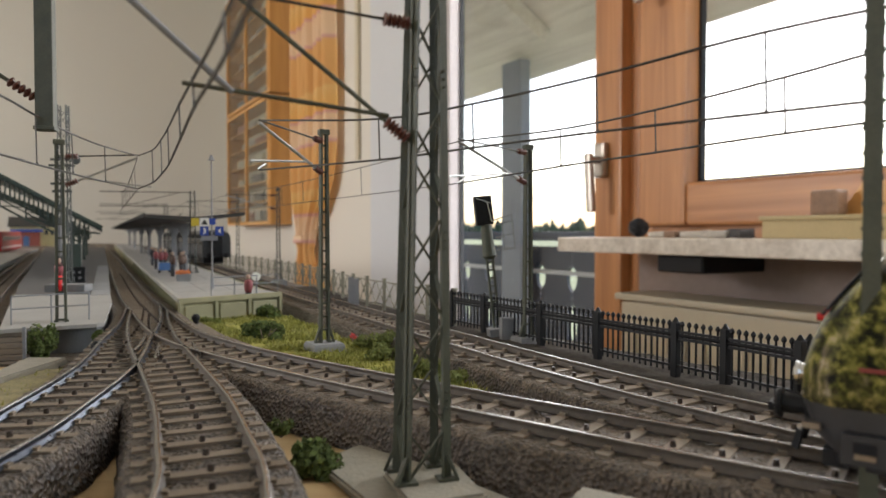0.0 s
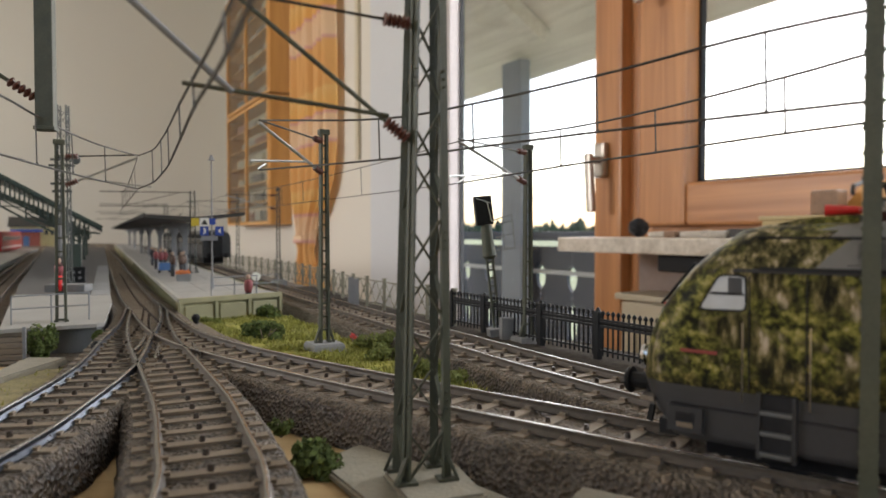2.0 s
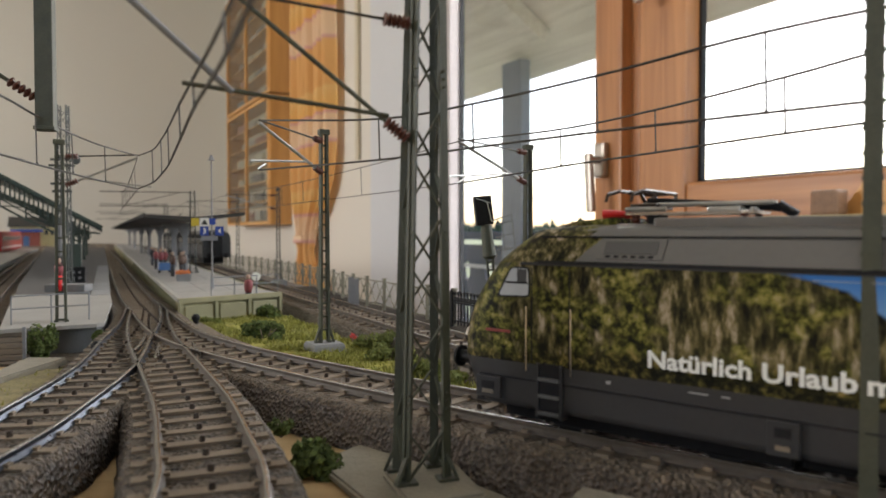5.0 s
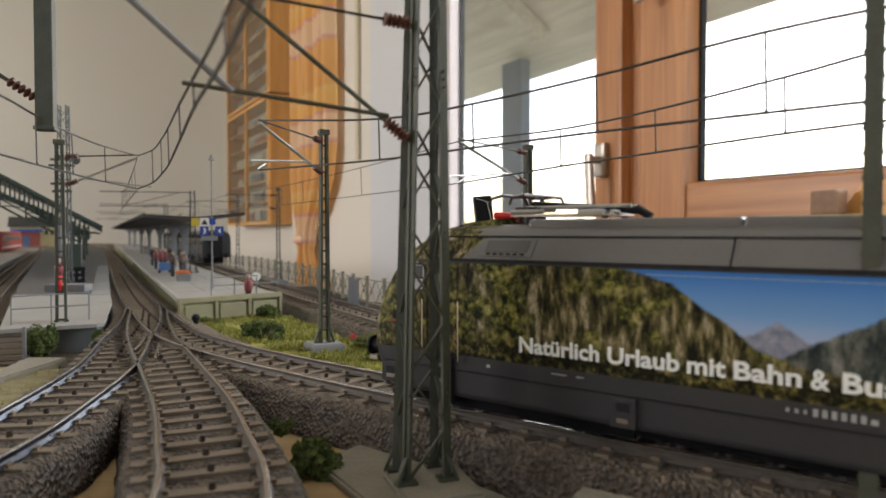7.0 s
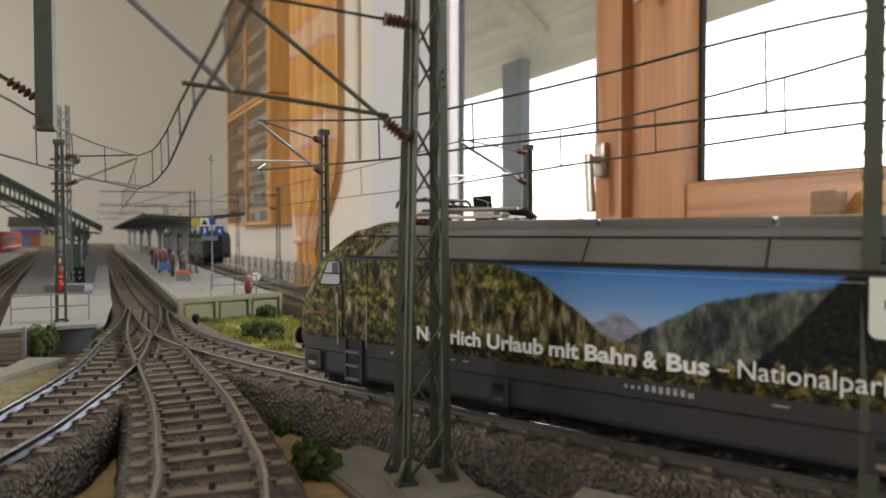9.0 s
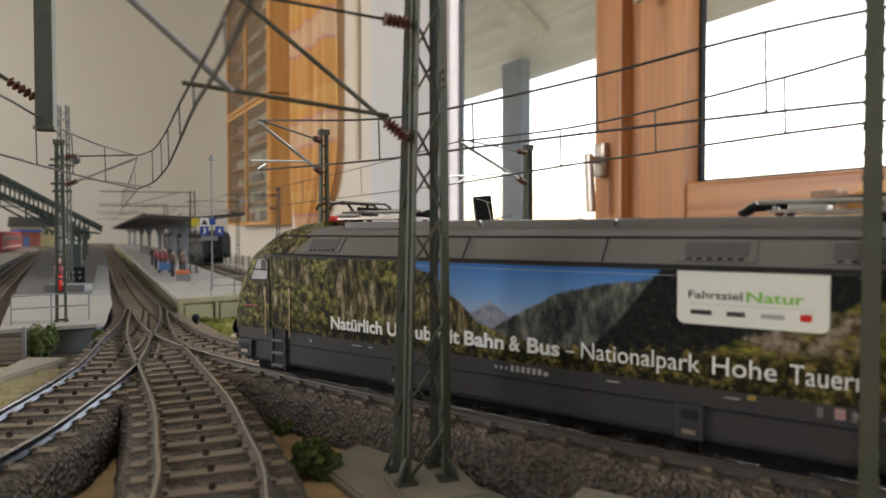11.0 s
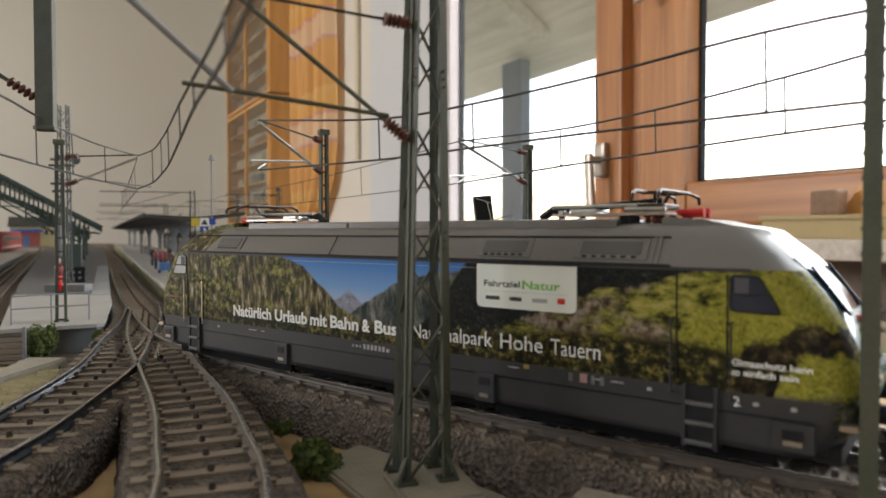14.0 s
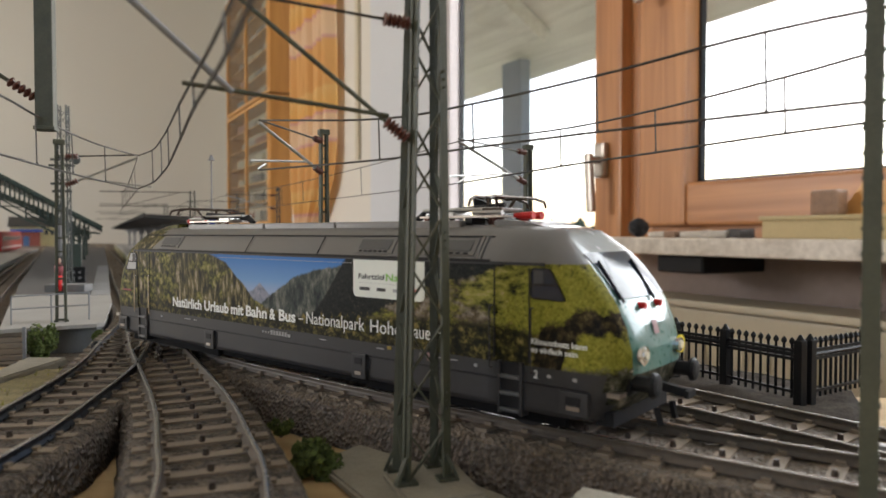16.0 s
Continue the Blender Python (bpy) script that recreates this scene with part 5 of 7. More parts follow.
# the tall lattice tower close to the lens
def lattice_tower(label, x, y, z0, z1, a0, a1, turn, lean, leg, n, material):
    e = thing("lattice_mast", label, "mast", "catenary masts", m=pose(x, y, 0, 0, 0, turn))
    def corner(s, q, f):
        a = a0 + (a1 - a0) * f
        return Vector((s * a / 2 + lean * f, q * a / 2, z0 + (z1 - z0) * f))
    for s in (-1, 1):
        for q in (-1, 1):
            bm = bmesh.new()
            p0, p1 = corner(s, q, 0), corner(s, q, 1)
            bar(bm, p0, p1, leg, leg * 0.35)
            bar(bm, p0 + Vector((-s * 0, -q * leg * 0.33, 0)), p1 + Vector((0, -q * leg * 0.33, 0)), leg * 0.35, leg)
            for f in (0.1, 0.3, 0.5, 0.7, 0.9):
                c = corner(s, q, f)
                for k in (-0.0016, 0, 0.0016):
                    box(bm, c.x - 0.0002, c.x + 0.0002, c.y - leg * 0.55, c.y - leg * 0.1, c.z + k - 0.0002, c.z + k + 0.0002)
            part("leg", bm, material, e)
            bm = bmesh.new()
            bar(bm, p0 + Vector((s * 0.0022, q * 0.0006, 0)), p0 + Vector((0, 0, 0.0052)), 0.0012, 0.0006)
            box(bm, p0.x - 0.002, p0.x + 0.002, p0.y - 0.0016, p0.y + 0.0016, z0, z0 + 0.0006)
            part("foot_plate", bm, material, e)
    for face in range(4):
        for i in range(n):
            f0, f1 = i / n, (i + 1) / n
            ends = {0: ((-1, -1), (1, -1)), 1: ((1, -1), (1, 1)), 2: ((1, 1), (-1, 1)), 3: ((-1, 1), (-1, -1))}[face]
            if (i + face) % 2:
                ends = ends[::-1]
            bm = bmesh.new()
            bar(bm, corner(*ends[0], f0), corner(*ends[1], f1), leg * 0.42, leg * 0.2)
            part("brace", bm, material, e)
    return e


M_SLABTOP = -0.0113
tower = lattice_tower("grey-green riveted lattice mast on a concrete slab", -0.0045, 0.1365, M_SLABTOP + 0.0028, 0.150, 0.0083, 0.0034, 18.5, 0.0016, 0.0018, 15, M_MAST)


def tower_arm():
    inv = tower.matrix_world.inverted()
    def seg(name, a, b, r, material, ins=True, label=""):
        a, b = inv @ Vector(a), inv @ Vector(b)
        d = (b - a).normalized()
        k = 0.0
        if ins:
            bm = bmesh.new(); insulator(bm, a, a + d * 0.0055, 0.0013, 6)
            part("insulator", bm, M_INS, tower, "brown ribbed insulator")
            k = 0.0055
        bm = bmesh.new(); tube(bm, a + d * k, b, r, 8)
        part(name, bm, material, tower, label)
    seg("stay", (-0.0065, 0.1325, 0.0811), (-0.0365, 0.1180, 0.0822), 0.0003, M_WIRE)
    seg("strut", (-0.0070, 0.1325, 0.0588), (-0.0365, 0.1180, 0.0822), 0.00045, M_MAST)
    seg("registration_arm", (-0.0105, 0.1305, 0.0630), (-0.0440, 0.1150, 0.0659), 0.00042, M_MAST, False)
    seg("steady_arm", (-0.0365, 0.1180, 0.0650), (-0.0485, 0.1040, 0.0770), 0.0006, M_COLUMN, False)


bpy.context.view_layer.update()
tower_arm()
tall = lattice_tower("tall dark lattice mast on the station platform", -0.252, 0.452, 0.0046, 0.125, 0.0068, 0.0052, 10, 0.0, 0.0011, 16, M_MAST_DARK)
for z, w in ((0.072, 0.014), (0.084, 0.016), (0.088, 0.014), (0.067, 0.012)):
    part("cross_arm", B(-w / 2, w / 2, -0.0040, -0.0028, z, z + 0.0016), M_MAST_DARK, tall)
bm = bmesh.new(); revolve(bm, [(0.0022, 0.0), (0.0030, 0.0006), (0.0030, 0.0016), (0.0022, 0.0022)], 16, pose(0.0090, -0.004, 0.0885, 90))
part("tension_wheel", bm, M_MAST_DARK, tall)
part("weight_stack", B(-0.0045, -0.0006, -0.0052, -0.0036, 0.0250, 0.0460, bevel=0.0003), M_COLUMN, tall, "grey tension weights")

# mast close at the side, seen as a dark post
edge_mast = thing("slim_mast", "dark grey-green post standing close to the lens", "mast", "catenary masts", m=pose(0.0645, 0.1020, 0, 0, 0, -32))
bm = bmesh.new(); box(bm, -0.00125, 0.00125, -0.0012, 0.0012, BOARD_Z + 0.001, 0.12)
part("shaft", bm, M_MAST, edge_mast)
for i in range(34):
    z = BOARD_Z + 0.004 + i * 0.0038
    part("rivet_strip", B(-0.00145, 0.00145, -0.0006, 0.0006, z, z + 0.0006), M_MAST, edge_mast)
bm = bmesh.new(); box(bm, -0.005, 0.005, -0.005, 0.005, BOARD_Z, BOARD_Z + 0.0016, None, 0.0004)
part("foot", bm, M_CONC, edge_mast)

# gantry: a beam overhead with a hanging post and arm
gantry = thing("gantry", "grey-green overhead gantry with a hanging post", "gantry", m=pose(-0.1165, 0.200, 0, 0, 0, 15))
part("hanging_post", B(-0.0024, 0.0024, -0.0022, 0.0022, 0.0712, 0.150, bevel=0.0003), M_MAST, gantry)
part("post_end", B(-0.0028, 0.0028, -0.0026, 0.0026, 0.0705, 0.0716, bevel=0.0002), M_MAST, gantry)
part("beam", B(-0.150, 0.010, -0.004, 0.004, 0.150, 0.158, bevel=0.0004), M_MAST, gantry)
part("upright", B(-0.150, -0.144, -0.004, 0.004, BOARD_Z, 0.150, bevel=0.0004), M_MAST, gantry)
bm = bmesh.new(); insulator(bm, (-0.0028, 0, 0.080), (-0.0095, -0.001, 0.0845), 0.0016, 5)
part("insulator", bm, M_INS, gantry, "brown ribbed insulator")
bm = bmesh.new(); tube(bm, (-0.0095, -0.001, 0.0845), (-0.030, -0.006, 0.098), 0.0006, 8)
part("strut", bm, M_MAST, gantry)


# contact wires hung from carrier wires
def catenary(label, spans, drop, n_drop):
    """spans: support points (x, y, contact z, carrier z)."""
    e = thing("overhead_wire", label, "wire", "overhead wires")
    for a, b in zip(spans, spans[1:]):
        a, b = Vector(a), Vector(b)
        L = (b.xy - a.xy).length
        sag = drop * min(1.0, L / 0.2)
        con = bmesh.new(); tube(con, (a.x, a.y, a.z), (b.x, b.y, b.z), 0.00022, 5)
        part("contact_wire", con, M_WIRE, e)
        car = bmesh.new()
        f = lambda u: Vector((a.x + (b.x - a.x) * u, a.y + (b.y - a.y) * u, a[3] + (b[3] - a[3]) * u - 4 * sag * u * (1 - u)))
        rings = []
        for i in range(13):
            p = f(i / 12)
            rings.append([car.verts.new(p + Vector((0.00022 * math.cos(q * 1.2566) * 0.7, 0.00022 * math.cos(q * 1.2566) * 0.7, 0.00022 * math.sin(q * 1.2566)))) for q in range(5)])
        for g, h in zip(rings, rings[1:]):
            for q in range(5):
                car.faces.new((g[q], g[(q + 1) % 5], h[(q + 1) % 5], h[q]))
        part("carrier_wire", car, M_WIRE, e)
        k = max(2, int(round(L * n_drop)))
        for i in range(1, k):
            p = f(i / k)
            d = bmesh.new(); tube(d, p, (p.x + 0.0004, p.y, a.z + (b.z - a.z) * i / k), 0.00016, 5)
            part("dropper", d, M_WIRE, e)
    return e


def V4(*r):
    return [Vector(q) for q in r]


def thread(bm, pts, r, n=6):
    """A round wire through pts."""
    rings = []
    for i, c in enumerate(pts):
        d = (pts[min(i + 1, len(pts) - 1)] - pts[max(i - 1, 0)]).to_track_quat("Z", "Y").to_matrix()
        rings.append([bm.verts.new(c + d @ Vector((r * math.cos(2 * math.pi * k / n), r * math.sin(2 * math.pi * k / n), 0))) for k in range(n)])
    for a, b in zip(rings, rings[1:]):
        for k in range(n):
            bm.faces.new((a[k], a[(k + 1) % n], b[(k + 1) % n], b[k]))
    bm.faces.new(rings[0][::-1]); bm.faces.new(rings[-1])


def hung_wire(label, pts):
    """A contact wire under a sagging carrier; pts: (x, y, contact z, carrier z), a dropper at every inner point."""
    e = thing("overhead_wire", label, "wire", "overhead wires")
    p = np.array(pts, float)
    q = np.vstack([2 * p[0] - p[1], p, 2 * p[-1] - p[-2]])
    for nm, col in (("contact_wire", 2), ("carrier_wire", 3)):
        line = []
        for i in range(1, len(q) - 2):
            for u in np.linspace(0, 1, 6, endpoint=False):
                a, b, c, d = q[i - 1], q[i], q[i + 1], q[i + 2]
                line.append(0.5 * (2 * b + (c - a) * u + (2 * a - 5 * b + 4 * c - d) * u * u + (3 * b - a - 3 * c + d) * u ** 3))
        line.append(p[-1])
        bm = bmesh.new()
        thread(bm, [Vector((a[0], a[1], a[col])) for a in line], 0.00032)
        part(nm, bm, M_WIRE, e, "", True)
    for x, y, zc, zm in pts[1:-1]:
        bm = bmesh.new(); tube(bm, (x, y, zc), (x - 0.0003, y, zm), 0.00022, 5)
        tube(bm, (x, y, zc - 0.0003), (x, y, zc + 0.0006), 0.00034, 5)
        part("dropper", bm, M_WIRE, e)
    return e


hung_wire("thin overhead wires above the main track", [(-0.061, 0.226, 0.0614, 0.0778), (-0.0179, 0.1924, 0.0612, 0.0727), (0.0077, 0.1724, 0.0621, 0.0732), (0.0344, 0.1517, 0.0630, 0.0755), (0.0618, 0.1303, 0.0635, 0.0789), (0.090, 0.1083, 0.0638, 0.0800), (0.152, 0.060, 0.0640, 0.0810)])
hung_wire("thin overhead wires above the back track", [(0.006, 0.262, 0.0596, 0.0757), (0.0376, 0.2167, 0.0617, 0.0735), (0.0584, 0.1868, 0.0626, 0.0743), (0.0791, 0.1574, 0.0635, 0.0765), (0.1000, 0.1275, 0.0637, 0.0790), (0.150, 0.056, 0.0640, 0.0800)])
hung_wire("curved overhead wires above the diverging track", [(-0.1345, 0.300, 0.0600, 0.0745), (-0.1160, 0.272, 0.0607, 0.0737), (-0.0980, 0.237, 0.0612, 0.0732), (-0.0838, 0.208, 0.0616, 0.0729), (-0.0588, 0.1525, 0.0617, 0.0697), (-0.0418, 0.1146, 0.0617, 0.0668), (-0.0253, 0.0800, 0.0617, 0.0664), (-0.0100, 0.0450, 0.0617, 0.0664)])
hung_wire("thin overhead wires above the side track", [(-0.1345, 0.300, 0.0600, 0.0745), (-0.1300, 0.262, 0.0601, 0.0736), (-0.1235, 0.227, 0.0602, 0.0734), (-0.1170, 0.196, 0.0602, 0.0742), (-0.1100, 0.165, 0.0602, 0.0752), (-0.1000, 0.100, 0.0602, 0.0760)])
catenary("thin overhead wires into the station", V4((-0.1345, 0.300, 0.0600, 0.0745), (-0.285, 0.60, 0.0600, 0.076)), 0.0045, 26)
catenary("thin overhead wires above the far back track", V4((0.006, 0.262, 0.0596, 0.0757), (-0.212, 0.662, 0.0605, 0.077), (-0.302, 0.80, 0.0605, 0.077), (-0.64, 1.50, 0.0605, 0.077)), 0.0028, 19)


# span frames with cross wires over the far station tracks
for x, y in ((-0.300, 0.62), (-0.43, 0.88), (-0.60, 1.2)):
    lt = lattice_tower("slim dark lattice mast on the platform", x + 0.075, y - 0.01, 0.0046, 0.078, 0.0050, 0.0036, 26, 0.0, 0.0008, 12, M_MAST_DARK)
    bm = bmesh.new(); tube(bm, (0, 0, 0.0765), (-0.075, 0.03, 0.0775), 0.0004, 5); tube(bm, (0, 0, 0.064), (-0.075, 0.03, 0.0645), 0.0004, 5)
    tube(bm, (-0.01, 0.004, 0.0765), (-0.055, 0.022, 0.0645), 0.0003, 5)
    part("bracket", bm, M_MAST_DARK, lt)


# lattice fence along the back track
fence_line = spline([(0.006, 0.349), (-0.0286, 0.4085), (-0.0628, 0.474), (-0.109, 0.583), (-0.166, 0.703), (-0.239, 0.834), (-0.296, 0.926), (-0.45, 1.22), (-0.6, 1.5)], 0.0285)
PH = 0.0165
bm = bmesh.new()
Lp = 0.0277
box(bm, 0, Lp, -0.0004, 0.0004, PH - 0.0007, PH); box(bm, 0, Lp, -0.0004, 0.0004, 0.0008, 0.0015)
for k in range(2):
    x0, x1 = Lp * k / 2, Lp * (k + 1) / 2
    bar(bm, (x0, -0.0003, 0.0012), (x1, -0.0003, PH - 0.0004), 0.0005, 0.0004); bar(bm, (x0, 0.0003, PH - 0.0004), (x1, 0.0003, 0.0012), 0.0005, 0.0004)
for k in (0.25, 0.75):
    tube(bm, (Lp * k, -0.0007, PH / 2), (Lp * k, 0.0007, PH / 2), 0.0010, 8)
latt_me = finish(bm, "lattice", M_LATT)
post_me = finish(B(-0.0009, 0.0009, -0.0009, 0.0009, -0.0015, PH + 0.0012, bevel=0.0002), "post", M_LATT)
cap_me = finish(B(-0.0013, 0.0013, -0.0012, 0.0012, PH + 0.0012, PH + 0.0020), "cap", M_LATT)
for a, b in zip(fence_line, fence_line[1:]):
    yaw = math.degrees(math.atan2(b[1] - a[1], b[0] - a[0]))
    f = thing("lattice_fence_panel", "khaki lattice fence panel with crossed bars", "fence", "lattice fence panels", m=pose(a[0], a[1], -0.0065, 0, 0, yaw))
    part("post", post_me, None, f); part("cap", cap_me, None, f)
    part("lattice", latt_me, None, f)

# black picket fence
def picket_panel(a, b, last=False):
    a, b = Vector((a[0], a[1], 0)), Vector((b[0], b[1], 0))
    L = (b - a).length
    f = thing("picket_fence_panel", "black iron picket fence panel with pointed bars", "fence", "black fence panels", m=pose(a.x, a.y, -0.0075, 0, 0, math.degrees(math.atan2(b.y - a.y, b.x - a.x))))
    for x in ((0, L) if last else (0,)):
        part("post", PK_POST, None, f).location.x = x
    part("rail", B(0.0011, L - 0.0011, -0.0006, 0.0006, 0.0026, 0.0034), M_BLACK, f)
    part("rail", B(0.0011, L - 0.0011, -0.0006, 0.0006, 0.0118, 0.0127), M_BLACK, f)
    part("rail", B(0.0011, L - 0.0011, -0.0006, 0.0006, 0.0143, 0.0151), M_BLACK, f)
    n = int(round(L / 0.0027))
    for i in range(1, n):
        part("picket", PK, None, f).location.x = L * i / n


bm = bmesh.new()
box(bm, -0.00125, 0.00125, -0.00125, 0.00125, -0.0008, 0.0178, None, 0.0002)
tube(bm, (0, 0, 0.0178), (0, 0, 0.0194), 0.0012, 8, 0.0003)
PK_POST = finish(bm, "post", M_BLACK)
bm = bmesh.new()
tube(bm, (0, 0, 0.0010), (0, 0, 0.0166), 0.00042, 6); revolve(bm, [(0.0004, 0.0164), (0.0009, 0.0170), (0.0007, 0.0177), (0.0001, 0.0184)], 6)
tube(bm, (-0.00135, 0.0, 0.0135), (0.00135, 0.0, 0.0135), 0.0007, 6)
PK = finish(bm, "picket", M_BLACK)
pk_line = [(0.0047, 0.349), (0.0200, 0.3265), (0.0420, 0.290), (0.0597, 0.2605), (0.0790, 0.2295), (0.0890, 0.2130), (0.1005, 0.1900)]
for i, (a, b) in enumerate(zip(pk_line, pk_line[1:])):
    picket_panel(a, b, i == len(pk_line) - 2)
picket_panel((0.1042, 0.1918), (0.134, 0.2100), True)

# semaphore-style signal by the fence
sig = thing("signal", "dark signal head on a leaning lattice post", "signal", m=pose(0.0250, 0.318, 0, 0, -6.5, 12))
for s in (-1, 1):
    part("upright", B(s * 0.0014 - 0.0004, s * 0.0014 + 0.0004, -0.0008, 0.0008, -0.006, 0.030), M_MAST, sig)
for i in range(9):
    part("rung", B(-0.0012, 0.0012, -0.0005, 0.0005, -0.003 + i * 0.0037, -0.0022 + i * 0.0037), M_MAST, sig)
bm = bmesh.new(); revolve(bm, [(0.0022, 0.0285), (0.0035, 0.0300), (0.0030, 0.0340), (0.0024, 0.0460)], 14)
part("column", bm, M_MAST, sig)
part("signal_head", B(-0.0048, 0.0034, -0.0024, 0.0014, 0.0445, 0.0580, bevel=0.0005), M_BLACK, sig, "black signal board")
bm = bmesh.new()
for a, b in (((-0.0040, -0.0025, 0.0572), (0.0024, -0.0025, 0.0545)), ((0.0010, -0.0025, 0.0552), (0.0022, -0.0025, 0.0460)), ((0.0015, -0.0025, 0.0470), (0.0032, -0.0025, 0.0455))):
    bar(bm, a, b, 0.0006, 0.0002)
part("white_stripe", bm, M_TEXT, sig)
bm = bmesh.new()
for a, b in (((0.004, 0, 0.032), (0.013, 0, 0.032)), ((0.004, 0, 0.044), (0.013, 0, 0.045)), ((0.013, 0, 0.032), (0.013, 0, 0.048)), ((0.008, 0, 0.032), (0.008, 0, 0.046)), ((0.004, 0, 0.038), (0.013, 0, 0.039)), ((0.002, 0, 0.046), (0.013, 0, 0.048))):
    tube(bm, a, b, 0.00028, 5)
part("ladder_cage", bm, M_COLUMN, sig, "pale wire guard rail")
part("foot", B(-0.0045, 0.0045, -0.0035, 0.0035, -0.0115, -0.004, bevel=0.0004), M_CONC, sig)
relay = thing("relay_box", "grey relay box standing beside the signal", "cabinet", m=pose(0.0295, 0.308, BOARD_Z, 0, 0, 15))
part("body", B(-0.0035, 0.0035, -0.002, 0.002, 0.0, 0.0145, bevel=0.0003), M_CONC, relay)
part("door", B(-0.0028, 0.0028, -0.0023, -0.0018, 0.002, 0.0135), M_CONC, relay)
kil = thing("trackside_post", "pale grey trackside marker post", "post", m=pose(-0.0545, 0.408, BOARD_Z + 0.004, 0, 0, 20))
part("post", B(-0.0026, 0.0008, -0.0008, 0.0008, 0.0, 0.0225), M_COLUMN, kil)
part("wing", B(0.0009, 0.0038, -0.0006, 0.0006, 0.0, 0.0215), M_COLUMN, kil)

# ---- station: platforms, canopy, train, small things ----
PD = Vector((-0.450, 0.893, 0.0))
PN = Vector((0.893, 0.450, 0.0))
PLAT_Z = 0.0046


def plat_pt(u, v, z=0.0):
    """A point of the island platform: u along it from its near left corner, v across it."""
    return Vector((-0.1420, 0.3665, z)) + PD * u + PN * v


def frame_on(origin, axis, z=0.0):
    a = Vector((axis[0], axis[1], 0)).normalized()
    return Matrix(((a.x, -a.y, 0, origin[0]), (a.y, a.x, 0, origin[1]), (0, 0, 1, z), (0, 0, 0, 1)))


plat = thing("station_platform", "long pale island platform with olive panelled sides", "platform")
c0, c1 = plat_pt(0, 0), Vector((-0.0985, 0.4085, 0))
f0, f1 = plat_pt(2.1, 0.0), plat_pt(2.1, 0.052)
bm = bmesh.new()
prism(bm, [(c0.x + 0.001, c0.y + 0.001), (c1.x - 0.001, c1.y + 0.0005), (f1.x, f1.y), (f0.x + 0.001, f0.y)], BOARD_Z, PLAT_Z - 0.0013)
part("core", bm, M_CREAM, plat)
# slabs laid across, three in a row
sl = bmesh.new(); box(sl, 0.0003, 0.0347, 0.0002, 0.0166, -0.0013, 0.0); slab_me = finish(sl, "slab", M_PLAT)
k = 0
for i in range(60):
    for j in range(3):
        if k < 180:
            q = plat_pt(0.046 + i * 0.035, 0.0015 + j * 0.0168, PLAT_Z)
            part("slab", slab_me, None, plat).matrix_local = frame_on(q, PD, PLAT_Z) @ pose(0, -0.0168, 0)
            k += 1
bm = bmesh.new()
e0, e1 = plat_pt(0.0455, 0.0015), plat_pt(0.0455, 0.0515)
prism(bm, [(c0.x + 0.0012, c0.y + 0.001), (c1.x - 0.001, c1.y + 0.0003), (e1.x, e1.y), (e0.x, e0.y)], PLAT_Z - 0.0013, PLAT_Z)
part("end_slab", bm, M_PLAT, plat)
m = frame_on(c0, PD, 0)
part("edge_stone", B(-0.001, 2.1, -0.0012, 0.0014, PLAT_Z - 0.0022, PLAT_Z + 0.0002, m), M_PLAT_EDGE, plat)
for i in range(60):
    part("side_rib", B(0.003 + i * 0.0105, 0.0048 + i * 0.0105, -0.0006, 0.0010, -0.0115, PLAT_Z - 0.0024, m), M_CREAM, plat)
part("side_plinth", B(0, 2.0, -0.0016, 0.001, BOARD_Z, -0.0105, m), M_CREAM, plat)
ax = (c1 - c0)
m = frame_on(c0, ax, 0)
W = ax.length
part("end_coping", B(-0.0012, W + 0.001, -0.0013, 0.002, PLAT_Z - 0.0024, PLAT_Z + 0.0002, m), M_CREAM, plat)
part("end_plinth", B(-0.001, W, -0.0012, 0.002, BOARD_Z, -0.0095, m), M_CREAM, plat)
for i in range(4):
    part("end_pier", B(i * W / 3 - 0.0008, i * W / 3 + 0.0008, -0.0012, 0.002, -0.0095, PLAT_Z - 0.0024, m), M_CREAM, plat)
for i in range(3):
    part("end_panel", B(i * W / 3 + 0.0022, (i + 1) * W / 3 - 0.0022, -0.0006, 0.001, -0.0080, PLAT_Z - 0.0042, m, 0.0004), M_CREAM, plat)


def railing(label, p, q, z, h, n):
    p, q = Vector((*p, z)), Vector((*q, z))
    e = thing("railing", label, "railing", "platform railings")
    for i in range(n):
        a = p.lerp(q, i / (n - 1))
        bm = bmesh.new(); tube(bm, a, a + Vector((0, 0, h)), 0.00035, 6)
        part("post", bm, M_COLUMN, e)
    for k in (h, h * 0.55):
        bm = bmesh.new(); tube(bm, p + Vector((0, 0, k)), q + Vector((0, 0, k)), 0.00035, 6)
        part("bar", bm, M_COLUMN, e)


railing("thin grey railing at the platform end", (-0.1315, 0.384), (-0.1010, 0.414), PLAT_Z, 0.0105, 4)

# canopy on grey columns
can = thing("platform_canopy", "long flat grey canopy on pale grey columns", "canopy")
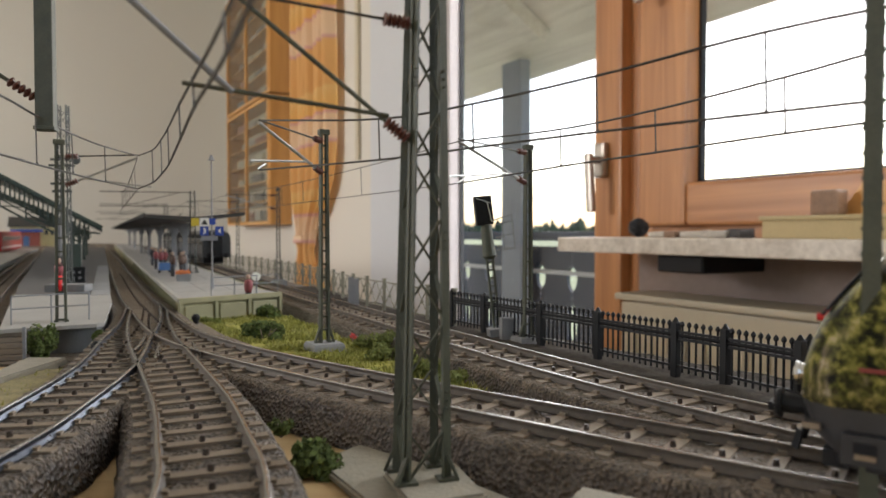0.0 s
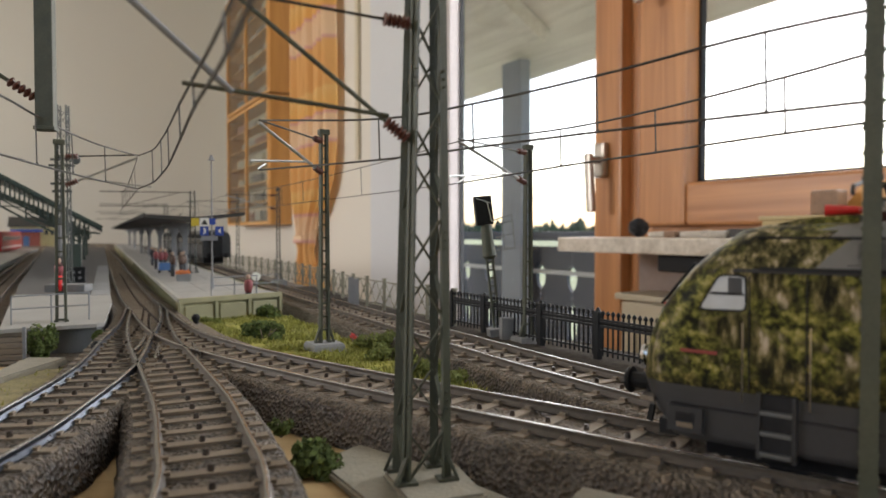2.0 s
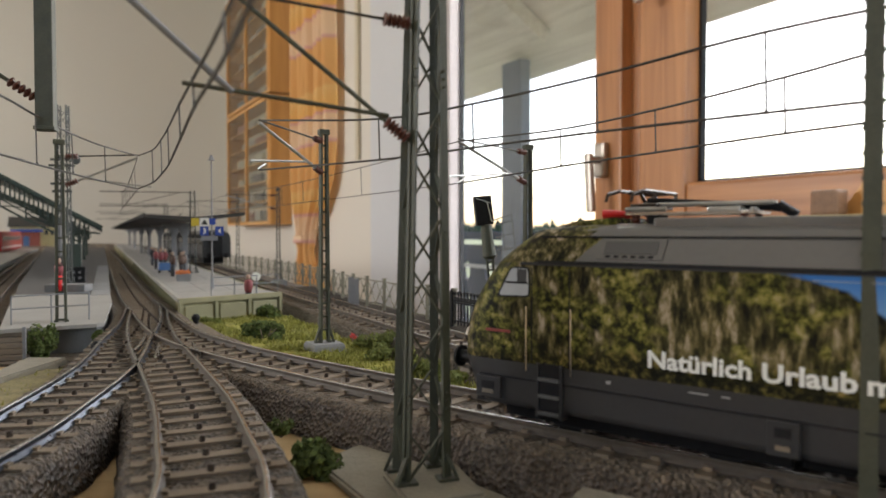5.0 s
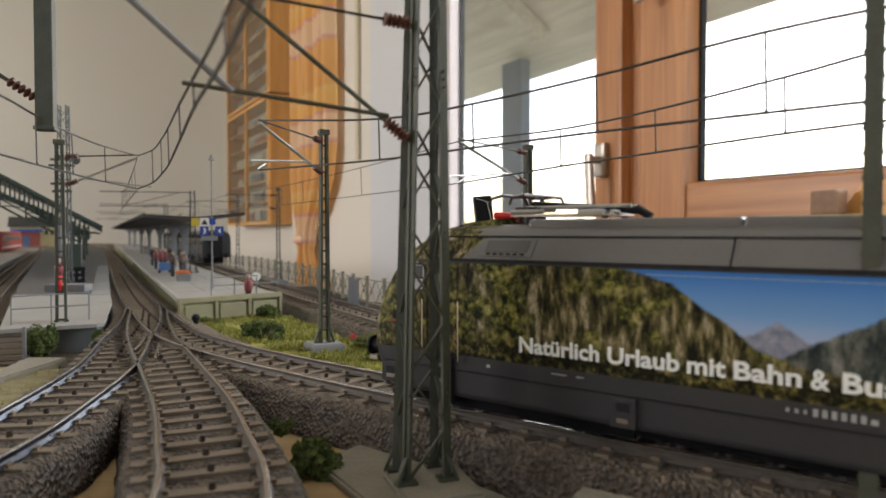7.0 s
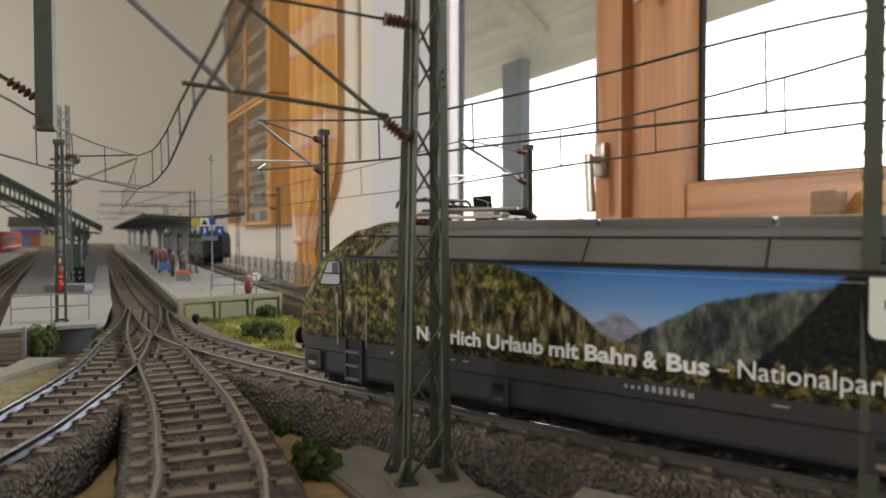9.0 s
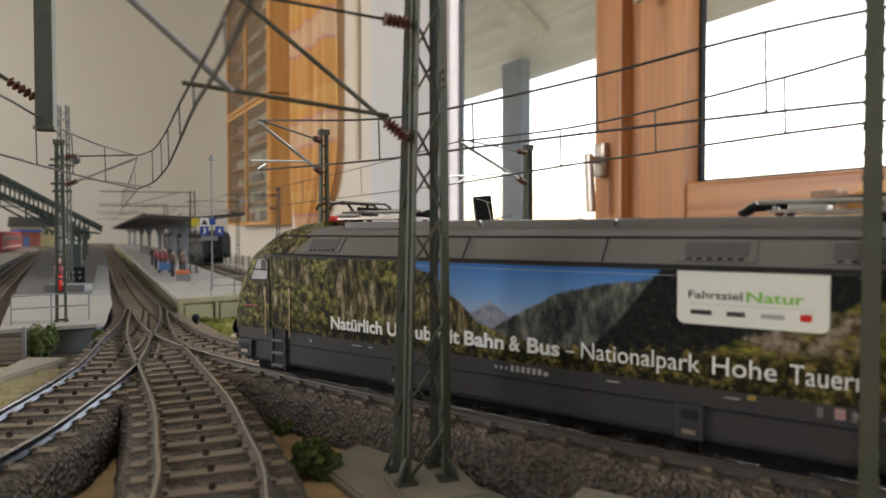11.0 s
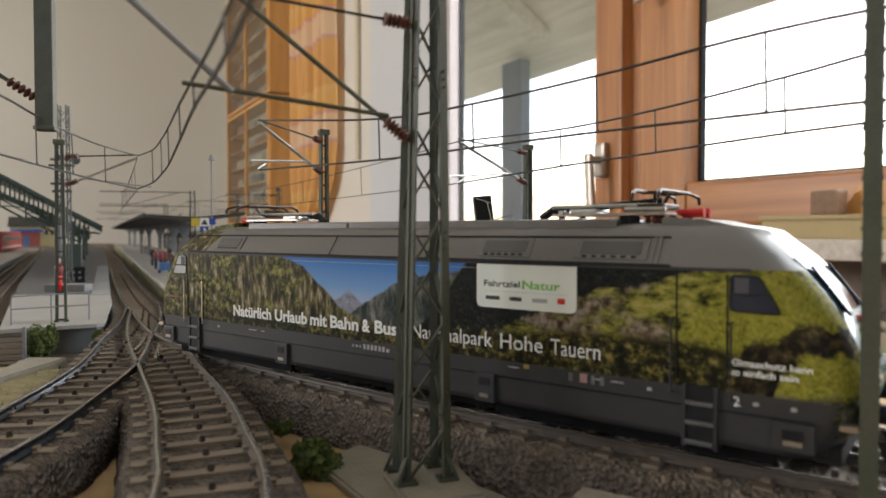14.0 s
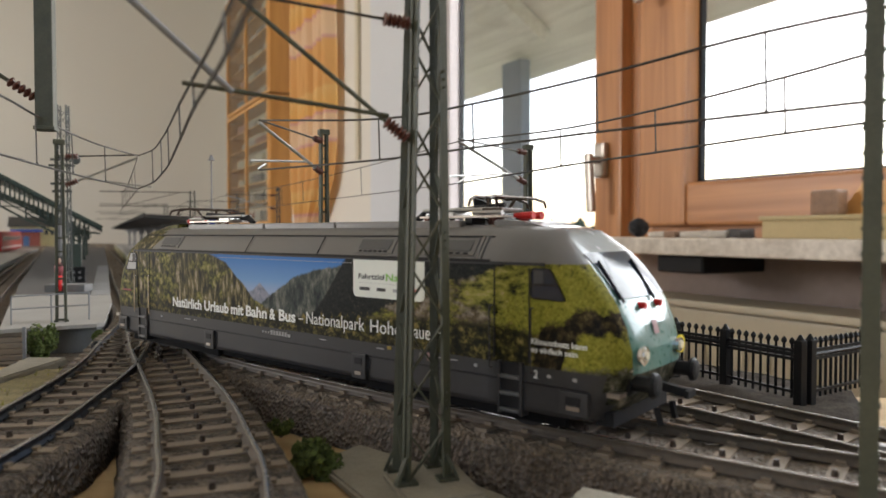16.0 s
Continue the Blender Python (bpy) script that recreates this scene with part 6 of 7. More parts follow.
for u in (0.268, 0.371, 0.56, 0.78, 1.02, 1.30, 1.62):
    q = plat_pt(u, 0.030)
    mm = frame_on(q, PD, 0)
    bm = bmesh.new(); box(bm, -0.0024, 0.0024, -0.0024, 0.0024, PLAT_Z, 0.0425, mm, 0.0004)
    col = part("column", bm, M_COLUMN, can)
    bm = bmesh.new()
    prof = [(-0.0024, 0.036), (-0.0055, 0.0445), (-0.011, 0.0480), (-0.011, 0.0495), (0.011, 0.0495), (0.011, 0.0480), (0.0055, 0.0445), (0.0024, 0.036)]
    va = [bm.verts.new(mm @ Vector((-0.0015, y, z))) for y, z in prof]; vb = [bm.verts.new(mm @ Vector((0.0015, y, z))) for y, z in prof]
    for j in range(8):
        bm.faces.new((va[j], va[(j + 1) % 8], vb[(j + 1) % 8], vb[j]))
    bm.faces.new(va[::-1]); bm.faces.new(vb)
    part("bracket", bm, M_COLUMN, col)
m = frame_on(plat_pt(0.150, 0.026), PD, 0)
bm = bmesh.new()
prof = [(-0.0354, 0.0540), (-0.0354, 0.0564), (0.0, 0.0525), (0.0356, 0.0540), (0.0356, 0.0520), (0.0, 0.0494)]
va = [bm.verts.new(m @ Vector((0, y, z))) for y, z in prof]; vb = [bm.verts.new(m @ Vector((1.70, y, z))) for y, z in prof]
for j in range(6):
    bm.faces.new((va[j], va[(j + 1) % 6], vb[(j + 1) % 6], vb[j]))
bm.faces.new(va[::-1]); bm.faces.new(vb)
part("roof", bm, M_GREYROOF, can, "weathered grey canopy roof")
for v, z in ((-0.0362, 0.0538), (0.0357, 0.0518)):
    part("fascia", B(0, 1.70, v, v + 0.0006, z, z + 0.0030, m), M_GREYROOF, can)

# station signs on a lamp post
lp = thing("lamp_post", "thin pale lamp post with blue platform signs", "lamp post", m=pose(-0.1485, 0.436, 0, 0, 0, 20))
bm = bmesh.new(); tube(bm, (0, 0, PLAT_Z), (0, 0, 0.0870), 0.00055, 8, 0.0004); tube(bm, (0, 0, PLAT_Z), (0, 0, 0.014), 0.0009, 8)
part("pole", bm, M_COLUMN, lp)
bm = bmesh.new(); revolve(bm, [(0.0022, 0.0868), (0.0016, 0.0880), (0.0005, 0.0905)], 12)
part("shade", bm, M_COLUMN, lp)
for x, t in ((-0.0072, "3"), (0.0020, "4")):
    s = part("sign", B(x, x + 0.0052, -0.0010, -0.0004, 0.0388, 0.0446), M_BLUE, lp, "blue platform number sign")
    lettering(t, x + 0.0016, x + 0.0036, 0.0400, 0.0034, 0.01, "numeral", s, None, -0.0011)
part("sign", B(-0.0022, 0.0022, -0.0010, -0.0004, 0.0456, 0.0496), M_BLUE, lp, "small blue sign")
part("train_indicator", B(-0.0068, 0.0036, -0.0012, 0.0004, 0.0355, 0.0384), M_COLUMN, lp, "grey train indicator")
part("warning_board", B(-0.0072, -0.0016, -0.0012, -0.0004, 0.0446, 0.0500), M_TEXT, lp, "white warning board with dark triangle")
bm = bmesh.new(); prism(bm, [(-0.0066, 0.0456), (-0.0022, 0.0456), (-0.0044, 0.0492)], 0.0012, 0.00135, Matrix(((1, 0, 0, 0), (0, 0, -1, 0), (0, 1, 0, 0), (0, 0, 0, 1))))
part("triangle", bm, M_PRINT, lp)
part("yellow_board", B(-0.0125, -0.0076, -0.0008, -0.0002, 0.0448, 0.0498), M_YEL, lp, "yellow timetable board")
bm = bmesh.new(); tube(bm, (-0.0125, 0, 0.0472), (0.0018, 0, 0.0472), 0.00035, 6)
part("cross_arm", bm, M_COLUMN, lp)


def figure(label, x, y, z, turn, torso, legs, lean=0, seated=False):
    """A toy figure, one plain shape: stump of legs, torso, round top."""
    bm = bmesh.new()
    h = 0.010 if not seated else 0.0055
    revolve(bm, [(0.0013, 0), (0.0016, h * 0.5), (0.0018, h)], 10)
    revolve(bm, [(0.0018, h), (0.0026, h + 0.0035), (0.0024, h + 0.0065), (0.0009, h + 0.0075)], 10)
    n0 = len(bm.faces)
    revolve(bm, [(0.0004, h + 0.0072), (0.0013, h + 0.0083), (0.0013, h + 0.0094), (0.0005, h + 0.0104)], 10)
    bm.faces.ensure_lookup_table()
    for i, f in enumerate(bm.faces):
        f.material_index = 2 if i >= n0 else (0 if f.calc_center_median().z > h else 1)
    ob = part("toy_figure", bm, [torso, legs, M_SKIN], None, "", True)
    tagged(ob, label, "figurine", "toy figures")
    ob.matrix_world = pose(x, y, z, lean, 0, turn)


figure("small red toy figure seated at the platform end", -0.1145, 0.3985, PLAT_Z - 0.0045, 20, M_FIG[0], M_FIG[3], 0, True)
for u, v, c in ((0.30, 0.012, 0), (0.315, 0.017, 0), (0.335, 0.010, 0), (0.205, 0.014, 2), (0.198, 0.020, 2), (0.40, 0.02, 3), (0.42, 0.012, 3), (0.22, 0.024, 2)):
    q = plat_pt(u, v)
    figure("small painted toy figure standing on the platform", q.x, q.y, PLAT_Z, 30, M_FIG[c], M_FIG[3])
q = plat_pt(0.262, 0.012)
cart = thing("luggage_cart", "blue luggage cart standing on the platform", "cart", m=frame_on(q, PD, PLAT_Z))
part("body", B(-0.007, 0.007, -0.0045, 0.0045, 0.0025, 0.0092, bevel=0.0006), M_FIG[1], cart)
for x in (-0.0045, 0.0045):
    for y in (-0.0042, 0.0042):
        bm = bmesh.new(); tube(bm, (x, y - 0.0005, 0.0016), (x, y + 0.0005, 0.0016), 0.0016, 10)
        part("wheel", bm, M_BLACK, cart)
q = plat_pt(0.150, 0.0165)
tub = thing("planter", "square grey planter with orange flowers", "planter", m=frame_on(q, PD, PLAT_Z))
bm = bmesh.new()
v = [[bm.verts.new((sx * s, sy * s, z)) for sx, sy in ((-1, -1), (1, -1), (1, 1), (-1, 1))] for s, z in ((0.0044, 0), (0.0054, 0.0048), (0.0048, 0.0050))]
for a, b in zip(v, v[1:]):
    for i in range(4):
        bm.faces.new((a[i], a[(i + 1) % 4], b[(i + 1) % 4], b[i]))
bm.faces.new(v[-1]); bm.faces.new(v[0][::-1])
part("tub", bm, M_CONC, tub)
bm = bmesh.new()
rr = random.Random(8)
for i in range(160):
    p = Vector((rr.uniform(-0.0048, 0.0048), rr.uniform(-0.0048, 0.0048), 0.005 + rr.uniform(0, 0.002)))
    tube(bm, p, p + Vector((rr.uniform(-0.0006, 0.0006), rr.uniform(-0.0006, 0.0006), 0.0009)), 0.0006, 5, 0.0002)
part("flowers", bm, M_ORANGE, tub)

# round white signal disc behind the end railing
disc = thing("signal_disc", "round white stop disc on a short post", "sign", m=pose(-0.1115, 0.404, PLAT_Z, 0, 0, 30))
bm = bmesh.new(); tube(bm, (0, 0, 0), (0, 0, 0.009), 0.0004, 6)
part("post", bm, M_COLUMN, disc)
bm = bmesh.new(); tube(bm, (0, -0.0003, 0.0098), (0, 0.0003, 0.0098), 0.0027, 20)
part("disc", bm, M_PANEL, disc)

# dark coaches on the track behind the island platform


def coach(u0):
    e = thing("passenger_coach", "dark grey model passenger coach behind the platform", "coach", "coaches", m=frame_on(plat_pt(u0, 0.092), PD, 0))
    bm = bmesh.new()
    prof = [(-0.0165, 0.009), (-0.017, 0.030), (-0.0155, 0.0385), (-0.010, 0.0425), (0, 0.0438), (0.010, 0.0425), (0.0155, 0.0385), (0.017, 0.030), (0.0165, 0.009)]
    va = [bm.verts.new((0, y, z)) for y, z in prof]; vb = [bm.verts.new((0.30, y, z)) for y, z in prof]
    k = len(prof)
    for j in range(k):
        bm.faces.new((va[j], va[(j + 1) % k], vb[(j + 1) % k], vb[j]))
    bm.faces.new(va[::-1]); bm.faces.new(vb)
    part("body", bm, M_COACH, e)
    part("band", B(0.004, 0.296, 0.0166, 0.0174, 0.0135, 0.0245), M_COACH_LIGHT, e, "grey side band")
    for i in range(16):
        part("window", B(0.012 + i * 0.0175, 0.0235 + i * 0.0175, 0.0166, 0.0176, 0.0255, 0.0335), M_COACH_PANE, e, "dark coach window")
    part("gangway", B(-0.004, 0, -0.006, 0.006, 0.011, 0.036, bevel=0.0006), M_BLACK, e, "black end gangway")
    for y in (-0.010, 0.010):
        bm = bmesh.new(); tube(bm, (-0.006, y, 0.012), (0, y, 0.012), 0.0016, 10); tube(bm, (-0.0068, y, 0.012), (-0.006, y, 0.012), 0.0030, 12)
        part("buffer", bm, M_BLACK, e)
    for u in (0.05, 0.25):
        part("bogie", B(u - 0.022, u + 0.022, -0.0125, 0.0125, 0.0005, 0.0095, bevel=0.001), M_BLACK, e)


coach(0.50)
coach(0.815)

# ---- left side: second platform with ramp, stairs, roof hall ----
lp_line = [(-0.1375, 0.2715), (-0.1775, 0.360), (-0.2330, 0.470), (-0.365, 0.735), (-0.86, 1.72)]
lp_out = [(-0.938, 1.60), (-0.425, 0.700), (-0.2935, 0.470)]
lplat = thing("side_platform", "pale grey side platform with worn edges", "platform")
bm = bmesh.new(); prism(bm, [(-0.2485, 0.3925), (-0.1925, 0.3925), *lp_line[2:], *lp_out], BOARD_Z, PLAT_Z - 0.0012)
part("core", bm, M_CONC, lplat)
# sloping end ramp
bm = bmesh.new()
rp = [(-0.1800, 0.2740, 0.0012), (-0.1500, 0.2930, 0.0012), (-0.1485, 0.2965, 0.0013), (-0.1765, 0.3605, 0.0036), (-0.1930, 0.3930, PLAT_Z), (-0.2490, 0.3930, PLAT_Z)]
hi = [bm.verts.new(q) for q in rp]; mid = [bm.verts.new((x, y, z - 0.0016)) for x, y, z in rp]
bm.faces.new(hi)
for i in range(6):
    bm.faces.new((mid[i], mid[(i + 1) % 6], hi[(i + 1) % 6], hi[i]))
bm.faces.new(mid[::-1])
part("ramp_slab", bm, M_PLAT, lplat)
bm = bmesh.new()
rp = [(-0.1735, 0.2870, 0.0), (-0.1512, 0.2950, 0.0), (-0.1785, 0.3605, 0.0018), (-0.1940, 0.3920, 0.0028), (-0.2475, 0.3920, 0.0028), (-0.1830, 0.2850, -0.001)]
hi = [bm.verts.new((x, y, z - 0.0004)) for x, y, z in rp]; lo = [bm.verts.new((x, y, BOARD_Z)) for x, y, z in rp]
bm.faces.new(hi); bm.faces.new(lo[::-1])
for i in range(6):
    bm.faces.new((lo[i], lo[(i + 1) % 6], hi[(i + 1) % 6], hi[i]))
part("ramp_core", bm, M_CONC, lplat)
bm = bmesh.new(); prism(bm, [(-0.1935, 0.3935), (-0.2315, 0.4705), (-0.3635, 0.7355), (-0.858, 1.7205), (-0.938, 1.600), (-0.426, 0.7000), (-0.2945, 0.470), (-0.2485, 0.3935)], PLAT_Z - 0.0012, PLAT_Z - 0.0003)
part("paving", bm, M_PAVE_SHADED, lplat)
for i in range(10):
    q0 = Vector((-0.1935, 0.3935, 0)).lerp(Vector((-0.3635, 0.7355, 0)), i / 10)
    q1 = Vector((-0.1935, 0.3935, 0)).lerp(Vector((-0.3635, 0.7355, 0)), (i + 0.97) / 10)
    mm = frame_on(q0, q1 - q0, 0)
    part("edge_slab", B(0, (q1 - q0).length, 0.0, 0.010, PLAT_Z - 0.0006, PLAT_Z + 0.0002, mm, 0.0003), M_CONC, lplat)
railing("thin grey railing at the side platform ramp", (-0.1810, 0.2835), (-0.1585, 0.3030), 0.0018, 0.0120, 3)
st = thing("concrete_stairs", "brown-grey stairs beside the side platform", "stairs", m=pose(-0.1740, 0.2850, BOARD_Z, 0, 0, 20))
for i in range(6):
    part("step", B(-0.018, 0.0, -0.017 + i * 0.0022, 0.0, i * 0.0021, i * 0.0021 + 0.0018), M_SLEEPER, st)
part("stair_post", B(0.0006, 0.0018, -0.017, -0.0158, 0.0, 0.0155), M_COLUMN, st)
fig_post = thing("platform_box", "dark equipment box on the side platform", "box", m=pose(-0.2680, 0.492, PLAT_Z - 0.0003, 0, 0, 25))
part("body", B(-0.0075, 0.0075, -0.005, 0.005, 0, 0.0115, bevel=0.0006), M_BLACK, fig_post)
part("top", B(-0.0050, 0.0050, -0.004, 0.004, 0.0115, 0.0280, bevel=0.0006), M_GREEN_IRON, fig_post)
for z in (0.003, 0.007):
    for x in (-0.004, 0.0, 0.004):
        part("drawer_knob", B(x - 0.0008, x + 0.0008, -0.0056, -0.0049, z, z + 0.0014), M_COLUMN, fig_post)
figure("small orange-red toy figure on the side platform", -0.2335, 0.412, PLAT_Z, 0, M_FIG[0], M_RED)
bench = thing("concrete_block", "long grey block on the side platform", "block", m=pose(-0.232, 0.420, PLAT_Z, 0, 0, 4))
part("body", B(-0.012, 0.012, -0.006, 0.006, -0.0004, 0.0042, bevel=0.0005), M_CONC, bench)

# roof of the station hall: dark green arched trusses and a sloping eave
hall = thing("station_hall_roof", "dark green station hall roof on iron trusses", "roof")


def hall_pt(u, v, z):
    return Vector((-0.2856, 0.560, z)) + PD * u - PN * v


HV = [-0.004, 0.012, 0.030, 0.050, 0.0675, 0.090, 0.115]
HZ = [0.0445, 0.0535, 0.0635, 0.0755, 0.0855, 0.0970, 0.1070]
bm = bmesh.new()
rows = [[bm.verts.new(hall_pt(u, v, z)) for v, z in [*zip(HV, HZ), *[(v, z - 0.003) for v, z in zip(HV[::-1], HZ[::-1])]]] for u in (0.0, 0.9)]
k = len(rows[0])
for j in range(k):
    bm.faces.new((rows[0][j], rows[1][j], rows[1][(j + 1) % k], rows[0][(j + 1) % k]))
bm.faces.new(rows[0][::-1]); bm.faces.new(rows[1])
part("roof_shell", bm, M_GREEN_IRON, hall, "dark green roof shell")
for i in range(4):
    u = 0.002 + i * 0.2
    bm = bmesh.new()
    pts = [(v, z - 0.0150) for v, z in zip(HV[1:], HZ[1:])]
    low = [(v, z - 0.0035 - 0.006 * abs(math.sin(v * 30))) for v, z in pts]
    for q, w in ((pts, 0.0022), (low, 0.0016)):
        for a, b in zip(q, q[1:]):
            bar(bm, hall_pt(u, *a), hall_pt(u, *b), 0.0016, w)
    for a, b, c in zip(pts, low, low[1:]):
        bar(bm, hall_pt(u, *a), hall_pt(u, *b), 0.0009, 0.0009); bar(bm, hall_pt(u, *a), hall_pt(u, *c), 0.0009, 0.0009)
    for v in (-0.002, 0.006, 0.014):
        bar(bm, hall_pt(u, v, 0.040 + v * 0.1), hall_pt(u, 0.020, 0.0425), 0.0012, 0.0014)
    part("truss", bm, M_GREEN_IRON, hall)
    bm = bmesh.new(); tube(bm, hall_pt(u, 0.018, PLAT_Z - 0.0004), hall_pt(u, 0.018, 0.050), 0.0022, 10, 0.0016)
    part("iron_column", bm, M_GREEN_IRON, hall)
for i in range(34):
    v = 0.006 + i * 0.0032
    z = float(np.interp(v, HV, HZ))
    bm = bmesh.new(); bar(bm, hall_pt(-0.001, v, z - 0.0155), hall_pt(-0.001, v, z - 0.001), 0.0010, 0.0008)
    part("gable_slat", bm, M_GREEN_IRON, hall)
bm = bmesh.new()
for a, b in zip(range(6), range(1, 7)):
    bar(bm, hall_pt(-0.002, HV[a], HZ[a] + 0.0006), hall_pt(-0.002, HV[b], HZ[b] + 0.0006), 0.0020, 0.0022)
part("gable_rail", bm, M_GREEN_IRON, hall)

# far left: outer platform, red train, coloured house
op = thing("outer_platform", "pale outer platform beyond the dark tracks", "platform")
bm = bmesh.new(); prism(bm, [(-0.55, 0.62), (-0.424, 0.63), (-0.470, 0.712), (-0.83, 1.37), (-0.93, 1.56), (-1.06, 1.50)], BOARD_Z, PLAT_Z)
part("slab", bm, M_PLAT, op)
rt = thing("red_railcar", "red model railcar standing far in the station", "railcar", m=frame_on(Vector((-0.80, 1.20, 0)), PD, 0))
bm = bmesh.new(); box(bm, 0, 0.32, -0.017, 0.017, 0.006, 0.043, None, 0.003)
part("body", bm, M_REDT, rt)
for i in range(12):
    part("window", B(0.015 + i * 0.0245, 0.031 + i * 0.0245, -0.0176, -0.0165, 0.026, 0.034), M_TINT_GLASS, rt)
part("stripe", B(0.002, 0.318, -0.0175, -0.0165, 0.012, 0.015), M_TEXT, rt)
hs = thing("model_house", "small yellow house with red base and blue door", "house", m=frame_on(Vector((-1.66, 2.60, BOARD_Z)), (0.9, 0.45), BOARD_Z))
part("wall", B(0, 0.16, 0, 0.1, 0, 0.075), M_HOUSE_Y, hs)
part("base", B(0.012, 0.10, -0.012, -0.0005, 0.0, 0.055), M_HOUSE_R, hs, "red annex")
part("door", B(0.045, 0.065, -0.015, -0.0115, 0.0, 0.040), M_FIG[1], hs, "blue door")
part("blue_roof", B(0.002, 0.11, -0.02, -0.0005, 0.056, 0.066), M_BLUE, hs, "blue porch roof")
bm = bmesh.new()
v = [bm.verts.new(q) for q in ((-0.008, -0.008, 0.0755), (0.168, -0.008, 0.0755), (0.168, 0.108, 0.0755), (-0.008, 0.108, 0.0755), (-0.008, 0.05, 0.115), (0.168, 0.05, 0.115))]
for ix in ((0, 1, 5, 4), (2, 3, 4, 5), (1, 2, 5), (3, 0, 4), (3, 2, 1, 0)):
    bm.faces.new([v[i] for i in ix])
part("roof", bm, M_GREYROOF, hs)
for x in (0.115, 0.135):
    part("window", B(x, x + 0.012, -0.002, 0.001, 0.045, 0.062), M_TINT_GLASS, hs)

# ---- ground cover, turf, bushes ----
def patch(name, label, poly, z, material, amp=0.0012, step=0.006):
    """A lumpy sheet over a polygon, with a skirt down to the board."""
    xs, ys = [p[0] for p in poly], [p[1] for p in poly]
    bm = bmesh.new()
    vs = [bm.verts.new((x, y, z)) for x, y in poly]
    bm.faces.new(vs)
    bmesh.ops.triangulate(bm, faces=bm.faces[:])
    n = 1
    while n < 6 and max(e.calc_length() for e in bm.edges) > step:
        bmesh.ops.subdivide_edges(bm, edges=[e for e in bm.edges if e.calc_length() > step], cuts=1, use_grid_fill=True)
        n += 1
    rim = {v for e in bm.edges if e.is_boundary for v in e.verts}
    for v in bm.verts:
        v.co.z += amp * (noise.noise(v.co * 90) + 0.6 * noise.noise(v.co * 260)) - (0.0004 if v in rim else 0)
    ext = bmesh.ops.extrude_edge_only(bm, edges=[e for e in bm.edges if e.is_boundary])
    for g in ext["geom"]:
        if isinstance(g, bmesh.types.BMVert):
            g.co.z = BOARD_Z
    bmesh.ops.recalc_face_normals(bm, faces=bm.faces[:])
    return structure(name, bm, material, label, "ground", True)


def blades(name, label, poly, z, count, h, material, seed):
    r = random.Random(seed)
    xs, ys = [p[0] for p in poly], [p[1] for p in poly]
    def inside(x, y):
        c = False
        j = len(poly) - 1
        for i in range(len(poly)):
            if (poly[i][1] > y) != (poly[j][1] > y) and x < (poly[j][0] - poly[i][0]) * (y - poly[i][1]) / (poly[j][1] - poly[i][1]) + poly[i][0]:
                c = not c
            j = i
        return c
    V, F = [], []
    while len(F) < count:
        x, y = r.uniform(min(xs), max(xs)), r.uniform(min(ys), max(ys))
        if not inside(x, y) or noise.noise(Vector((x * 70, y * 70, seed))) < r.uniform(-0.5, 0.25):
            continue
        a, hh = r.uniform(0, 6.28), h * r.uniform(0.4, 1.2)
        w = 0.00035
        k = len(V)
        dx, dy = math.cos(a) * w, math.sin(a) * w
        zz = z + 0.0012 * noise.noise(Vector((x, y, z)) * 90) - 0.0004
        lx, ly = r.uniform(-1, 1) * hh * 0.6, r.uniform(-1, 1) * hh * 0.6
        V += [(x - dx, y - dy, zz), (x + dx, y + dy, zz), (x + lx, y + ly, zz + hh)]
        F.append((k, k + 1, k + 2))
    me = bpy.data.meshes.new(name)
    me.from_pydata(V, [], F)
    me.materials.append(material)
    return tagged(part(name, me, None), label, "grass", "", "stuff")


def bush(label, x, y, z, rx, ry, rz, count, material, seed, size=0.0011):
    """A low shrub of foam flock: a few twigs and many small leaves in uneven clumps."""
    e = thing("shrub", label, "shrub", "shrubs", m=pose(x, y, z))
    r = random.Random(seed)
    bm = bmesh.new()
    for i in range(7):
        a = r.uniform(0, 6.28)
        tube(bm, (0, 0, -0.001), (rx * 0.6 * math.cos(a), ry * 0.6 * math.sin(a), rz * 0.7), 0.0004, 5, 0.0002)
    part("twigs", bm, M_SLEEPER, e)
    clumps = [(Vector((r.uniform(-0.75, 0.75) * rx, r.uniform(-0.75, 0.75) * ry, r.uniform(0.15, 0.75) * rz)), r.uniform(0.28, 0.5)) for _ in range(11)]
    V, F = [], []
    for i in range(count):
        c, k = r.choice(clumps)
        d = Vector((r.gauss(0, 1), r.gauss(0, 1), r.gauss(0, 1))).normalized() * (r.random() ** 0.4)
        p = c + Vector((d.x * rx * k, d.y * ry * k, d.z * rz * k))
        p.z = max(p.z, 0.0)
        u = Vector((r.gauss(0, 1), r.gauss(0, 1), r.gauss(0, 1))).normalized() * size * r.uniform(0.5, 1.1)
        w = u.orthogonal().normalized() * size * r.uniform(0.3, 0.6)
        n = len(V)
        V += [tuple(p - u), tuple(p + w), tuple(p + u), tuple(p - w)]
        F.append((n, n + 1, n + 2, n + 3))
    me = bpy.data.meshes.new("leaves")
    me.from_pydata(V, [], F)
    me.materials.append(material)
    tagged(part("leaves", me, None, e), "", "", "", "stuff")


